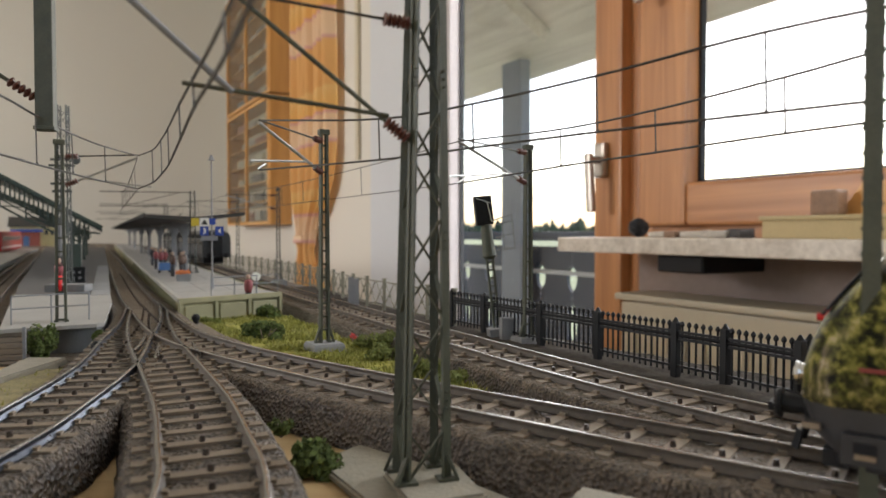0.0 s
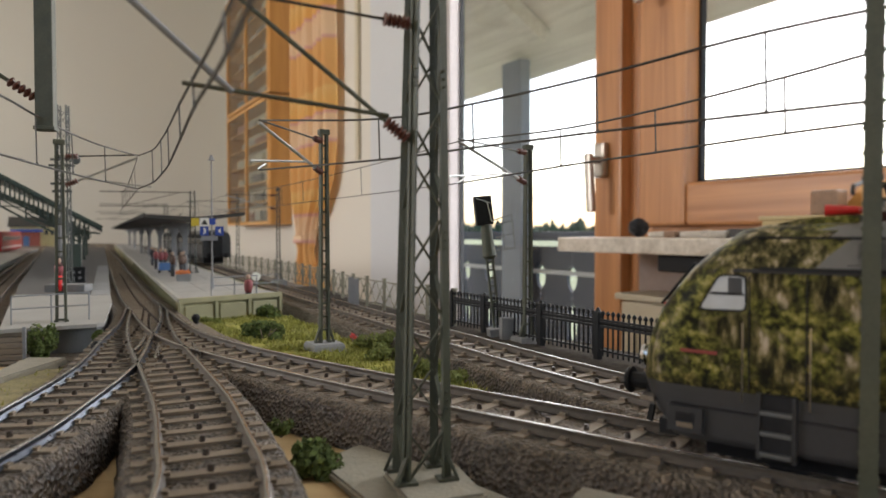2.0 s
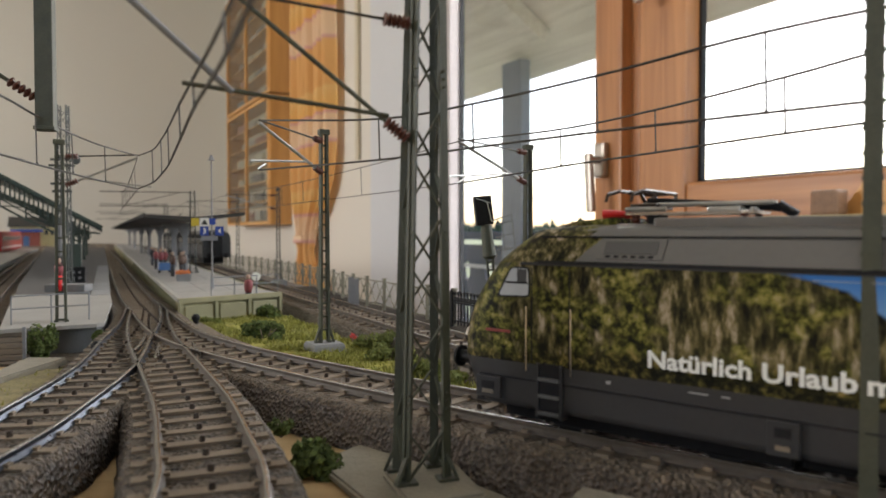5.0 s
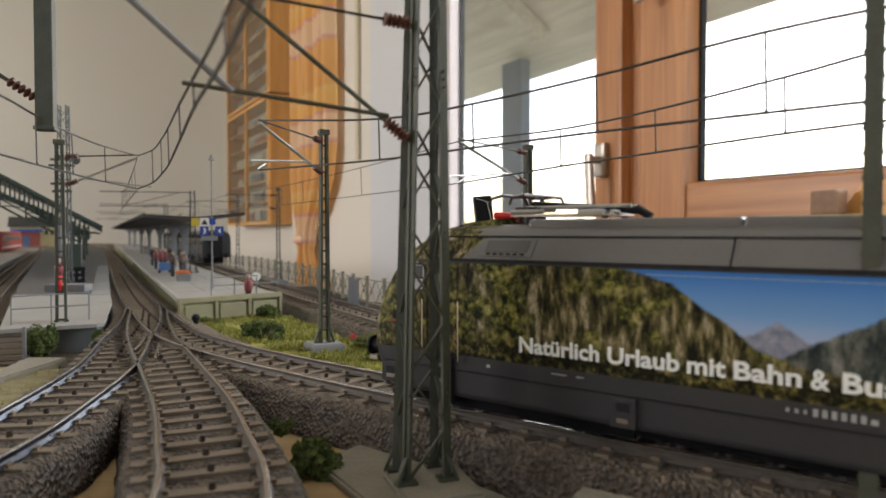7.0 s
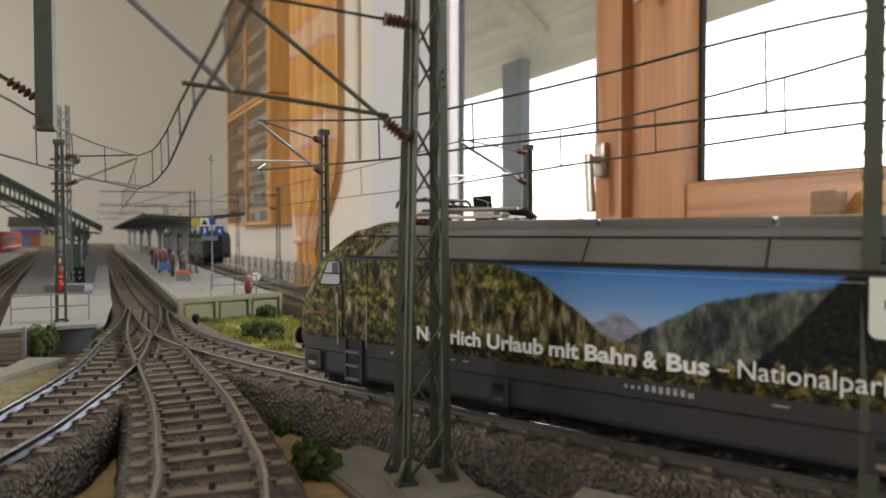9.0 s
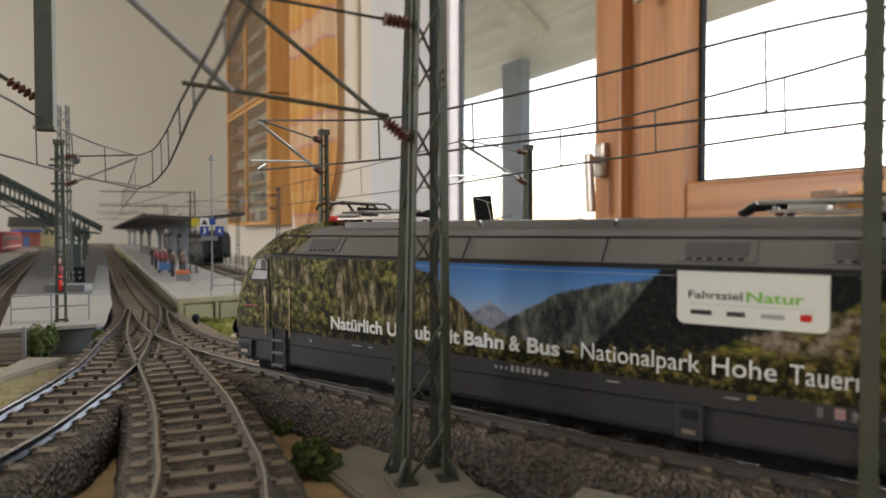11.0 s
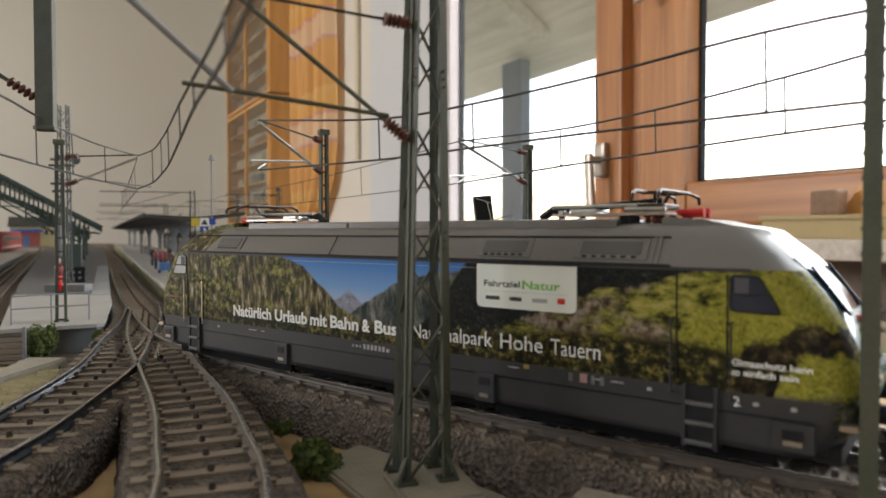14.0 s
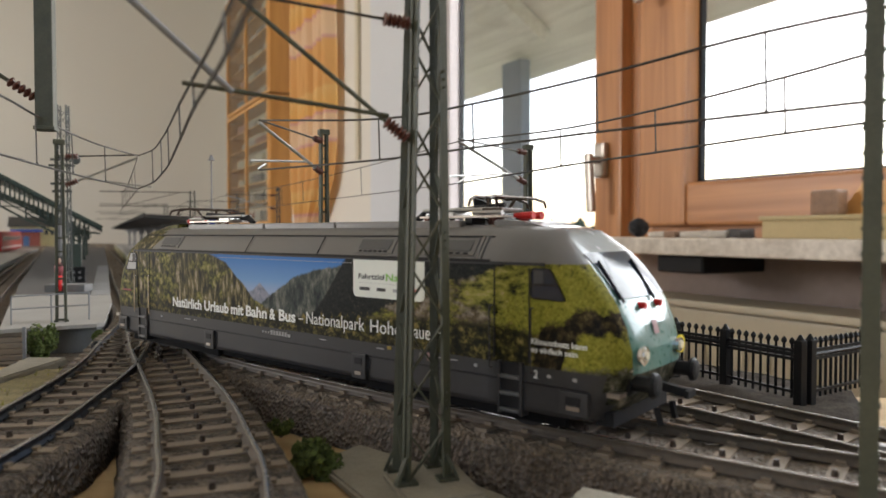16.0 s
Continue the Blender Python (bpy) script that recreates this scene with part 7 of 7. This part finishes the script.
DARK = [(0.095, 0.150), (0.128, 0.212), (0.108, 0.219), (0.028, 0.3505), (-0.022, 0.428), (-0.122, 0.638), (-0.272, 0.928), (-0.95, 2.19), (-1.49, 3.28), (-2.8, 2.9), (-1.2, 1.2), (-0.36, 0.30), (-0.11, 0.255), (-0.03, 0.205), (0.05, 0.145)]
bm = bmesh.new()
prism(bm, DARK, BOARD_Z + 0.0004, BOARD_Z + 0.0012)
structure("ballast_ground", bm, M_BALLAST_TOP, "dark gritty ground cover between the tracks", "ground")
FENCE_STRIP = [(0.052, 0.2085), (0.100, 0.1500), (0.126, 0.2080), (0.104, 0.2140), (0.025, 0.3460), (-0.025, 0.4260), (-0.120, 0.620), (-0.150, 0.600), (-0.036, 0.375), (0.020, 0.268)]
patch("fence_verge", "dark gritty verge between back track and fence", FENCE_STRIP, -0.0078, M_VERGE)
TURF = [(-0.112, 0.300), (-0.072, 0.262), (-0.040, 0.2350), (-0.012, 0.2080), (0.010, 0.1915), (0.0165, 0.1950), (-0.006, 0.238), (-0.036, 0.288), (-0.066, 0.345), (-0.098, 0.396), (-0.142, 0.352), (-0.130, 0.325)]
patch("turf", "moss and yellow-green turf between the tracks", TURF, -0.0068, M_GRASS)
blades("grass_flock", "short yellow-green model grass", TURF, -0.0068, 11000, 0.0024, M_BLADE, 3)
LEFT_G = [(-0.36, 0.10), (-0.125, 0.10), (-0.1220, 0.160), (-0.1290, 0.215), (-0.145, 0.262), (-0.190, 0.246), (-0.36, 0.19)]
patch("left_ground", "sandy green ground beside the side track", LEFT_G, -0.0108, M_TAN)
blades("dry_grass_flock", "sparse yellow model grass", LEFT_G, -0.0108, 2600, 0.0016, M_BLADE, 5)
bush("dark green shrub on the sandy board", -0.0262, 0.1475, BOARD_Z, 0.0068, 0.0052, 0.0058, 2600, M_BUSH, 11)
bush("tiny green tuft on the ballast edge", -0.0405, 0.1685, -0.0095, 0.0026, 0.0022, 0.003, 500, M_BUSH, 12)
bush("dark green shrub beside the ramp mast", -0.1660, 0.2790, BOARD_Z + 0.001, 0.0062, 0.0040, 0.0135, 2200, M_BUSH, 13)
bush("small dark shrub at the platform wall", -0.0975, 0.380, -0.0075, 0.0085, 0.005, 0.0075, 1500, M_BUSH, 14)
bush("dark green shrub in the turf", -0.0795, 0.300, -0.0075, 0.0095, 0.006, 0.0080, 1800, M_BUSH, 15)
bush("light green shrub near the mast foot", -0.0285, 0.278, -0.0075, 0.0090, 0.006, 0.0075, 1600, M_BUSH_L, 16)
bush("light green shrub with uneven clumps", -0.020, 0.252, -0.0075, 0.0085, 0.006, 0.0065, 1500, M_BUSH_L, 17)
bush("light green low shrub", -0.0065, 0.226, -0.0075, 0.0075, 0.006, 0.0060, 1400, M_BUSH_L, 18)
bush("light green low shrub beside the tower", 0.003, 0.2095, -0.0075, 0.0060, 0.005, 0.0052, 1200, M_BUSH_L, 19)
bush("pale green tuft at the platform end", -0.122, 0.352, -0.0075, 0.0075, 0.004, 0.0048, 900, M_BUSH_L, 20)
bush("small green tuft beyond the platform", -0.1465, 0.560, -0.008, 0.012, 0.006, 0.009, 900, M_BUSH_L, 21)
bush("red flowering tuft by the mast foot", -0.0375, 0.281, -0.0035, 0.0014, 0.0012, 0.0022, 90, M_RED, 22, 0.0006)
bush("small shrub at the ramp corner", -0.1475, 0.2915, -0.006, 0.0030, 0.0022, 0.0050, 400, M_BUSH, 23)

# point motors and cover slabs
for x, y, a in ((-0.1235, 0.338, 20), (-0.1300, 0.2535, -30)):
    pm = thing("point_lantern", "small black point lantern beside the track", "lantern", "point lanterns", m=pose(x, y, BOARD_Z + 0.005, 0, 0, a))
    part("base", B(-0.004, 0.004, -0.002, 0.002, -0.0046, 0.001, bevel=0.0004), M_BLACK, pm)
    bm = bmesh.new(); tube(bm, (0, 0, 0.001), (0, 0, 0.0042), 0.0014, 10); revolve(bm, [(0.0010, 0.0036), (0.0021, 0.0048), (0.0021, 0.0062), (0.0010, 0.0074)], 10)
    part("lantern", bm, M_BLACK, pm)


def slab(label, poly, z0, z1, material, bev=0.0006):
    bm = bmesh.new()
    prism(bm, poly, z0, z1)
    bmesh.ops.bevel(bm, geom=bm.edges[:], offset=bev, segments=2, affect="EDGES")
    tagged(part("concrete_slab", bm, material), label, "slab", "concrete slabs")


slab("sandy concrete slab under the lattice mast", [(-0.0285, 0.1505), (-0.0060, 0.1130), (0.040, 0.0930), (0.0460, 0.1020), (0.0150, 0.1255), (-0.0045, 0.1485), (-0.0200, 0.1625)], BOARD_Z, BOARD_Z + 0.0022, M_SLAB)
slab("grey mast foot slab with chamfered edge", [(-0.0125, 0.1385), (-0.0060, 0.1215), (0.0085, 0.1265), (0.0025, 0.1455)], BOARD_Z + 0.0022, M_SLABTOP + 0.0028, M_SLAB)
slab("grey concrete cable trough cover", [(0.0195, 0.1100), (0.0240, 0.1180), (0.0640, 0.0925), (0.0600, 0.0850)], BOARD_Z, -0.0035, M_SLAB, 0.0009)
slab("pale concrete slab at the ramp mast", [(-0.1650, 0.268), (-0.1560, 0.2215), (-0.1510, 0.2215), (-0.1490, 0.268)], BOARD_Z, -0.0088, M_SLAB)
slab("thin grey kerb strip along the side track", [(-0.1560, 0.2200), (-0.1350, 0.1850), (-0.1320, 0.1862), (-0.1520, 0.2210)], BOARD_Z, -0.0088, M_CONC)

slab("grey gravel path beside the points", [(-0.1330, 0.3330), (-0.1050, 0.2930), (-0.0690, 0.2560), (-0.0660, 0.2590), (-0.0980, 0.3020), (-0.1240, 0.3460)], BOARD_Z, -0.0050, M_BALLAST_TOP, 0.0004)

# shiny frog and check rails of the points
pts_rails = thing("point_rails", "worn silver check rails of the three-way points", "rails")
for q in ([(-0.1040, 0.2480), (-0.0985, 0.2330), (-0.0955, 0.2270)], [(-0.0930, 0.2510), (-0.0850, 0.2340), (-0.0815, 0.2290)], [(-0.1185, 0.2700), (-0.1100, 0.2450), (-0.1065, 0.2320)]):
    bm = bmesh.new(); sweep(bm, spline(q, 0.002), rail_prof, True, 0.0001)
    part("check_rail", bm, M_RAILTOP, pts_rails)
rnd = random.Random(21)
for x, y in ((0.098, 0.082), (0.109, 0.094), (0.090, 0.125)):
    fr = thing("frog_casting", "bright frog casting of the crossing", "rail fitting", "frog castings", m=pose(x, y, -0.002, 0, 0, -36))
    part("casting", B(-0.008, 0.008, -0.0009, 0.0009, 0, 0.0021, bevel=0.0003), M_TUBE, fr)

# ---- room things: vitrines, curtain, things on the sill ----
M_SHELFGLASS = glass_mat("vitrine_glass", (0.93, 0.95, 0.93), 0.02)
M_VBACK = mat("pale_vitrine_back", (0.50, 0.45, 0.36), 0.8, var=0.1, scale=8)
M_MODELS = [mat("shelf_model_paint", c, 0.5, var=0.3, scale=60) for c in ((0.35, 0.33, 0.30), (0.15, 0.14, 0.14), (0.42, 0.37, 0.28), (0.25, 0.10, 0.08))]


def vitrine(label, z0, z1, shelves, seed):
    e = thing("wall_vitrine", label, "cabinet", "wall vitrines", m=WALL_M @ pose(2.04, 0, 0))
    Lc, dp, th = 0.86, 0.100, 0.016
    for nm, a in (("side_panel", (0, th, -dp, -0.001, z0, z1)), ("side_panel", (Lc - th, Lc, -dp, -0.001, z0, z1)), ("top_panel", (th, Lc - th, -dp, -0.001, z1 - th, z1)), ("bottom_panel", (th, Lc - th, -dp, -0.001, z0, z0 + th))):
        part(nm, B(*a, bevel=0.0015), M_CAB, e)
    part("back_panel", B(th, Lc - th, -0.008, -0.002, z0 + th, z1 - th), M_VBACK, e)
    for x in (th, Lc / 2 - 0.01, Lc - th - 0.018):
        part("door_frame", B(x, x + 0.018, -dp - 0.004, -dp + 0.008, z0 + th, z1 - th), M_CAB, e)
    r = random.Random(seed)
    for i in range(shelves):
        z = z0 + th + (z1 - z0 - 2 * th) * i / shelves
        if i:
            part("shelf", B(th, Lc - th, -dp + 0.012, -0.009, z, z + 0.006), M_CAB, e)
        x = 0.05
        while x < Lc - 0.2:
            w = r.uniform(0.09, 0.19)
            s = part("model_vehicle", B(x, x + w, -0.07, -0.035, z + 0.0065, z + 0.0065 + r.uniform(0.035, 0.048), bevel=0.006), r.choice(M_MODELS), e, "small model vehicle on a shelf")
            x += w + r.uniform(0.01, 0.05)
    for x0, x1 in ((th + 0.018, Lc / 2 - 0.01), (Lc / 2 + 0.008, Lc - th - 0.018)):
        g = part("glass_door", B(x0, x1, -dp + 0.001, -dp + 0.004, z0 + th, z1 - th), M_SHELFGLASS, e, "clear glass door")
        g.visible_shadow = False


vitrine("beech wall vitrine with glass doors and model shelves", 0.078, 0.668, 6, 31)
vitrine("upper beech wall vitrine with glass doors", 0.676, 1.30, 6, 32)

# orange curtain: hangs in folds, gathered by a tie
M_CURT = bpy.data.materials.new("orange_curtain_cloth")
M_CURT.use_nodes = True
cn, cl = M_CURT.node_tree.nodes, M_CURT.node_tree.links
cb = cn["Principled BSDF"]
cb.inputs["Roughness"].default_value = 0.9
ctc, csep, cw = cn.new("ShaderNodeTexCoord"), cn.new("ShaderNodeSeparateXYZ"), cn.new("ShaderNodeMath")
cl.new(ctc.outputs["Object"], csep.inputs[0])
cw.operation = "FRACT"
cm = cn.new("ShaderNodeMath"); cm.operation = "MULTIPLY_ADD"; cm.inputs[1].default_value, cm.inputs[2].default_value = 2.6, 0.32
cl.new(csep.outputs[2], cm.inputs[0]); cl.new(cm.outputs[0], cw.inputs[0])
cr = cn.new("ShaderNodeValToRGB")
stops = [(0.0, (0.80, 0.47, 0.18)), (0.30, (0.82, 0.50, 0.20)), (0.33, (0.72, 0.42, 0.40)), (0.36, (0.86, 0.66, 0.46)), (0.58, (0.86, 0.64, 0.42)), (0.61, (0.72, 0.40, 0.38)), (0.64, (0.84, 0.50, 0.16)), (0.85, (0.84, 0.58, 0.24)), (0.88, (0.80, 0.47, 0.18))]
while len(cr.color_ramp.elements) < len(stops):
    cr.color_ramp.elements.new(0.5)
for q, (p, c) in zip(cr.color_ramp.elements, stops):
    q.position, q.color = p, (*c, 1)
cl.new(cw.outputs[0], cr.inputs[0]); cl.new(cr.outputs[0], cb.inputs["Base Color"])
ctr, cmx = cn.new("ShaderNodeBsdfTranslucent"), cn.new("ShaderNodeMixShader")
cl.new(cr.outputs[0], ctr.inputs[0]); cmx.inputs[0].default_value = 0.35
cl.new(cb.outputs[0], cmx.inputs[1]); cl.new(ctr.outputs[0], cmx.inputs[2]); cl.new(cmx.outputs[0], cn["Material Output"].inputs[0])

curt = thing("curtain", "orange striped curtain gathered with a tie", "curtain", m=WALL_M.copy())
bm = bmesh.new()
zs = np.linspace(-0.45, 1.45, 60)
rows = []
for z in zs:
    g = 1 - 0.62 * math.exp(-((z - 0.01) / 0.16) ** 2) - (0.12 if z < 0 else 0)
    row = []
    for i in range(90):
        u = i / 89
        t = 1.62 + (u - 0.5) * 0.46 * g + (0.08 * math.exp(-((z - 0.0) / 0.2) ** 2))
        o = -0.055 + 0.020 * math.sin(u * 46 + 1.4 * math.sin(z * 2)) * (0.5 + 0.5 * g) + 0.008 * math.sin(u * 17 + z * 3)
        row.append(bm.verts.new((t, o, z)))
    rows.append(row)
for a, b in zip(rows, rows[1:]):
    for i in range(89):
        bm.faces.new((a[i], a[i + 1], b[i + 1], b[i]))
part("cloth", bm, M_CURT, curt, "", True)
part("tie_band", B(1.655, 1.765, -0.085, -0.025, -0.005, 0.03, bevel=0.01), M_CURT, curt)
part("curtain_rod", B(1.22, 2.0, -0.065, -0.045, 1.45, 1.47, bevel=0.005), M_METAL, curt)
# white wall strip, pipe cover next to the balcony door
in_wall(structure("door_reveal", B(0.70, 1.13, -0.012, -0.002, FLOOR_Z, 1.45, bevel=0.003), M_WHITE, "smooth white painted wall strip beside the door", "trim"))
in_wall(structure("shutter_strap", B(1.235, 1.262, -0.012, -0.002, 0.30, 1.45), M_RAD, "beige roller shutter strap on the wall", "trim"))

# things on the sill
SILL = 0.0325


def on_sill(t, o, turn=0):
    return WALL_M @ pose(t, o, SILL, 0, 0, turn)


fz = thing("fuzzy_ball", "black fuzzy ball with grey fibres", "ball", m=on_sill(-0.155, -0.075))
r = random.Random(5)
bm = bmesh.new()
bmesh.ops.create_icosphere(bm, subdivisions=3, radius=0.0165, matrix=Matrix.Translation((0, 0, 0.017)))
for v in bm.verts:
    v.co += (v.co - Vector((0, 0, 0.017))) * 0.12 * noise.noise(v.co * 120)
part("core", bm, M_BLACK, fz, "", True)
V, F = [], []
for i in range(1500):
    d = Vector((r.gauss(0, 1), r.gauss(0, 1), r.gauss(0, 1))).normalized()
    p = Vector((0, 0, 0.017)) + d * 0.0155
    w = d.orthogonal().normalized() * 0.00022
    k = len(V)
    V += [tuple(p - w), tuple(p + w), tuple(p + d * r.uniform(0.002, 0.005))]
    F.append((k, k + 1, k + 2))
me = bpy.data.meshes.new("fibres"); me.from_pydata(V, [], F); me.materials.append(mat("grey_fibre", (0.16, 0.15, 0.15), 0.9, var=0.4, island=True))
tagged(part("fibres", me, None, fz), "", "", "", "stuff")
M_ST = [mat("mineral_" + n, c, 0.5, var=0.4, scale=90, fine=600, bump=0.3) for n, c in (("pale", (0.45, 0.40, 0.34)), ("brown", (0.22, 0.13, 0.08)), ("dark", (0.05, 0.045, 0.045)))]
for i, (t, l, c, h) in enumerate(((-0.215, 0.034, 0, 0.010), (-0.250, 0.026, 1, 0.011), (-0.285, 0.042, 0, 0.010), (-0.330, 0.045, 0, 0.011), (-0.365, 0.020, 2, 0.013), (-0.342, 0.030, 2, 0.014))):
    bm = bmesh.new()
    box(bm, -l / 2, l / 2, -0.014, 0.014, 0, h, None, 0.003)
    for v in bm.verts:
        v.co += Vector((0, 0, 1)) * (0.0025 * noise.noise(v.co * 90 + Vector((i, 0, 0))) if v.co.z > h * 0.4 else 0)
    ob = tagged(part("mineral_piece", bm, M_ST[c]), "flat polished mineral piece on the sill", "stone", "mineral pieces")
    ob.matrix_world = on_sill(t, -0.085 - 0.006 * (i % 2), 8 * math.sin(i * 2.1)) @ pose(0, 0, 0.0001)
    if i == 5:
        ob.matrix_world = on_sill(t, -0.055, 6)
M_BOX = mat("pale_yellow_card", (0.46, 0.36, 0.19), 0.7, var=0.08, scale=20, fine=200)
yb = thing("card_box", "pale yellow cardboard box on the stone sill", "box", m=on_sill(-0.60, -0.08, 2))
part("tray", B(-0.17, 0.17, -0.055, 0.055, 0, 0.024, bevel=0.002), M_BOX, yb)
part("lid", B(-0.173, 0.173, -0.058, 0.058, 0.024, 0.030, bevel=0.002), M_BOX, yb)
wd = thing("wood_offcut", "light wooden offcut leaning on the card box", "wood", m=on_sill(-0.545, -0.075, 5) @ pose(0, 0, 0.0302))
bm = bmesh.new(); prism(bm, [(-0.045, 0.0), (0.035, 0.0), (0.035, 0.040), (-0.005, 0.044), (-0.030, 0.012)], -0.012, 0.012, Matrix(((-1, 0, 0, 0), (0, 0, 1, 0), (0, 1, 0, 0), (0, 0, 0, 1))))
bmesh.ops.recalc_face_normals(bm, faces=bm.faces[:])
part("block", bm, M_CAB, wd)
cork = tagged(part("bark_piece", B(-0.02, 0.02, -0.01, 0.01, 0, 0.032, bevel=0.004), M_ST[1]), "rough brown bark piece on the card box", "bark")
cork.matrix_world = on_sill(-0.505, -0.105, 10) @ pose(0, 0, 0.0302)


# ---- motion: the locomotive runs along a line fitted to the camera's view ----
def line_at(c, s):
    k = np.concatenate([[0], np.cumsum(np.hypot(*np.diff(c, axis=0).T))])
    return np.array([np.interp(s, k, c[:, 0]), np.interp(s, k, c[:, 1])])


# the bogies' running line, shifted off the rails to fit the camera's view
LINE_RUN_FITTED = [(0.3306, -0.0806), (0.2358, -0.0057), (0.1511, 0.0534), (0.0718, 0.1174), (0.051, 0.1334), (0.0312, 0.148), (0.0124, 0.1619), (-0.0077, 0.1777), (-0.0256, 0.1918), (-0.0578, 0.2186), (-0.0837, 0.2426), (-0.1067, 0.2688), (-0.125, 0.305), (-0.155, 0.357), (-0.2055, 0.45), (-0.342, 0.716), (-0.6, 1.22), (-0.872, 1.74), (-1.2, 2.37)]
RUN_FITTED = spline(LINE_RUN_FITTED, 0.002)
RUN_T = [0, 0.5, 1, 1.5, 2, 2.5, 3, 3.5, 4, 6.5, 7, 7.5, 8, 8.5, 9, 11.5, 12, 12.5, 13, 13.5, 14, 14.5, 15, 15.5, 16]
RUN_S = [0.2306, 0.2370, 0.2437, 0.2505, 0.2574, 0.2645, 0.2716, 0.2785, 0.2854, 0.319, 0.3257, 0.3321, 0.3388, 0.3457, 0.3529, 0.389, 0.3962, 0.4033, 0.4105, 0.4178, 0.4246, 0.4335, 0.443, 0.4525, 0.4616]


def run_at(t):
    """Distance of the locomotive's middle along the fitted running line, in metres, at t seconds."""
    return float(np.interp(t, RUN_T, RUN_S))


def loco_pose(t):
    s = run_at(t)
    a, b = line_at(RUN_FITTED, s + 0.0597), line_at(RUN_FITTED, s - 0.0597)
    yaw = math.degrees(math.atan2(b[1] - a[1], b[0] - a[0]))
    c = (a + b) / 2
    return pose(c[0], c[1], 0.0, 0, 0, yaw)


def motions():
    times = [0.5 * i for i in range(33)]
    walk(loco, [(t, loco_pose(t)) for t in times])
    for w, x in WHEELS:
        walk(w, [(t, pose(x, 0, 0.0070, 0, -math.degrees((run_at(t) - run_at(0)) / 0.0070), 0)) for t in times])


place_sleepers()
motions()
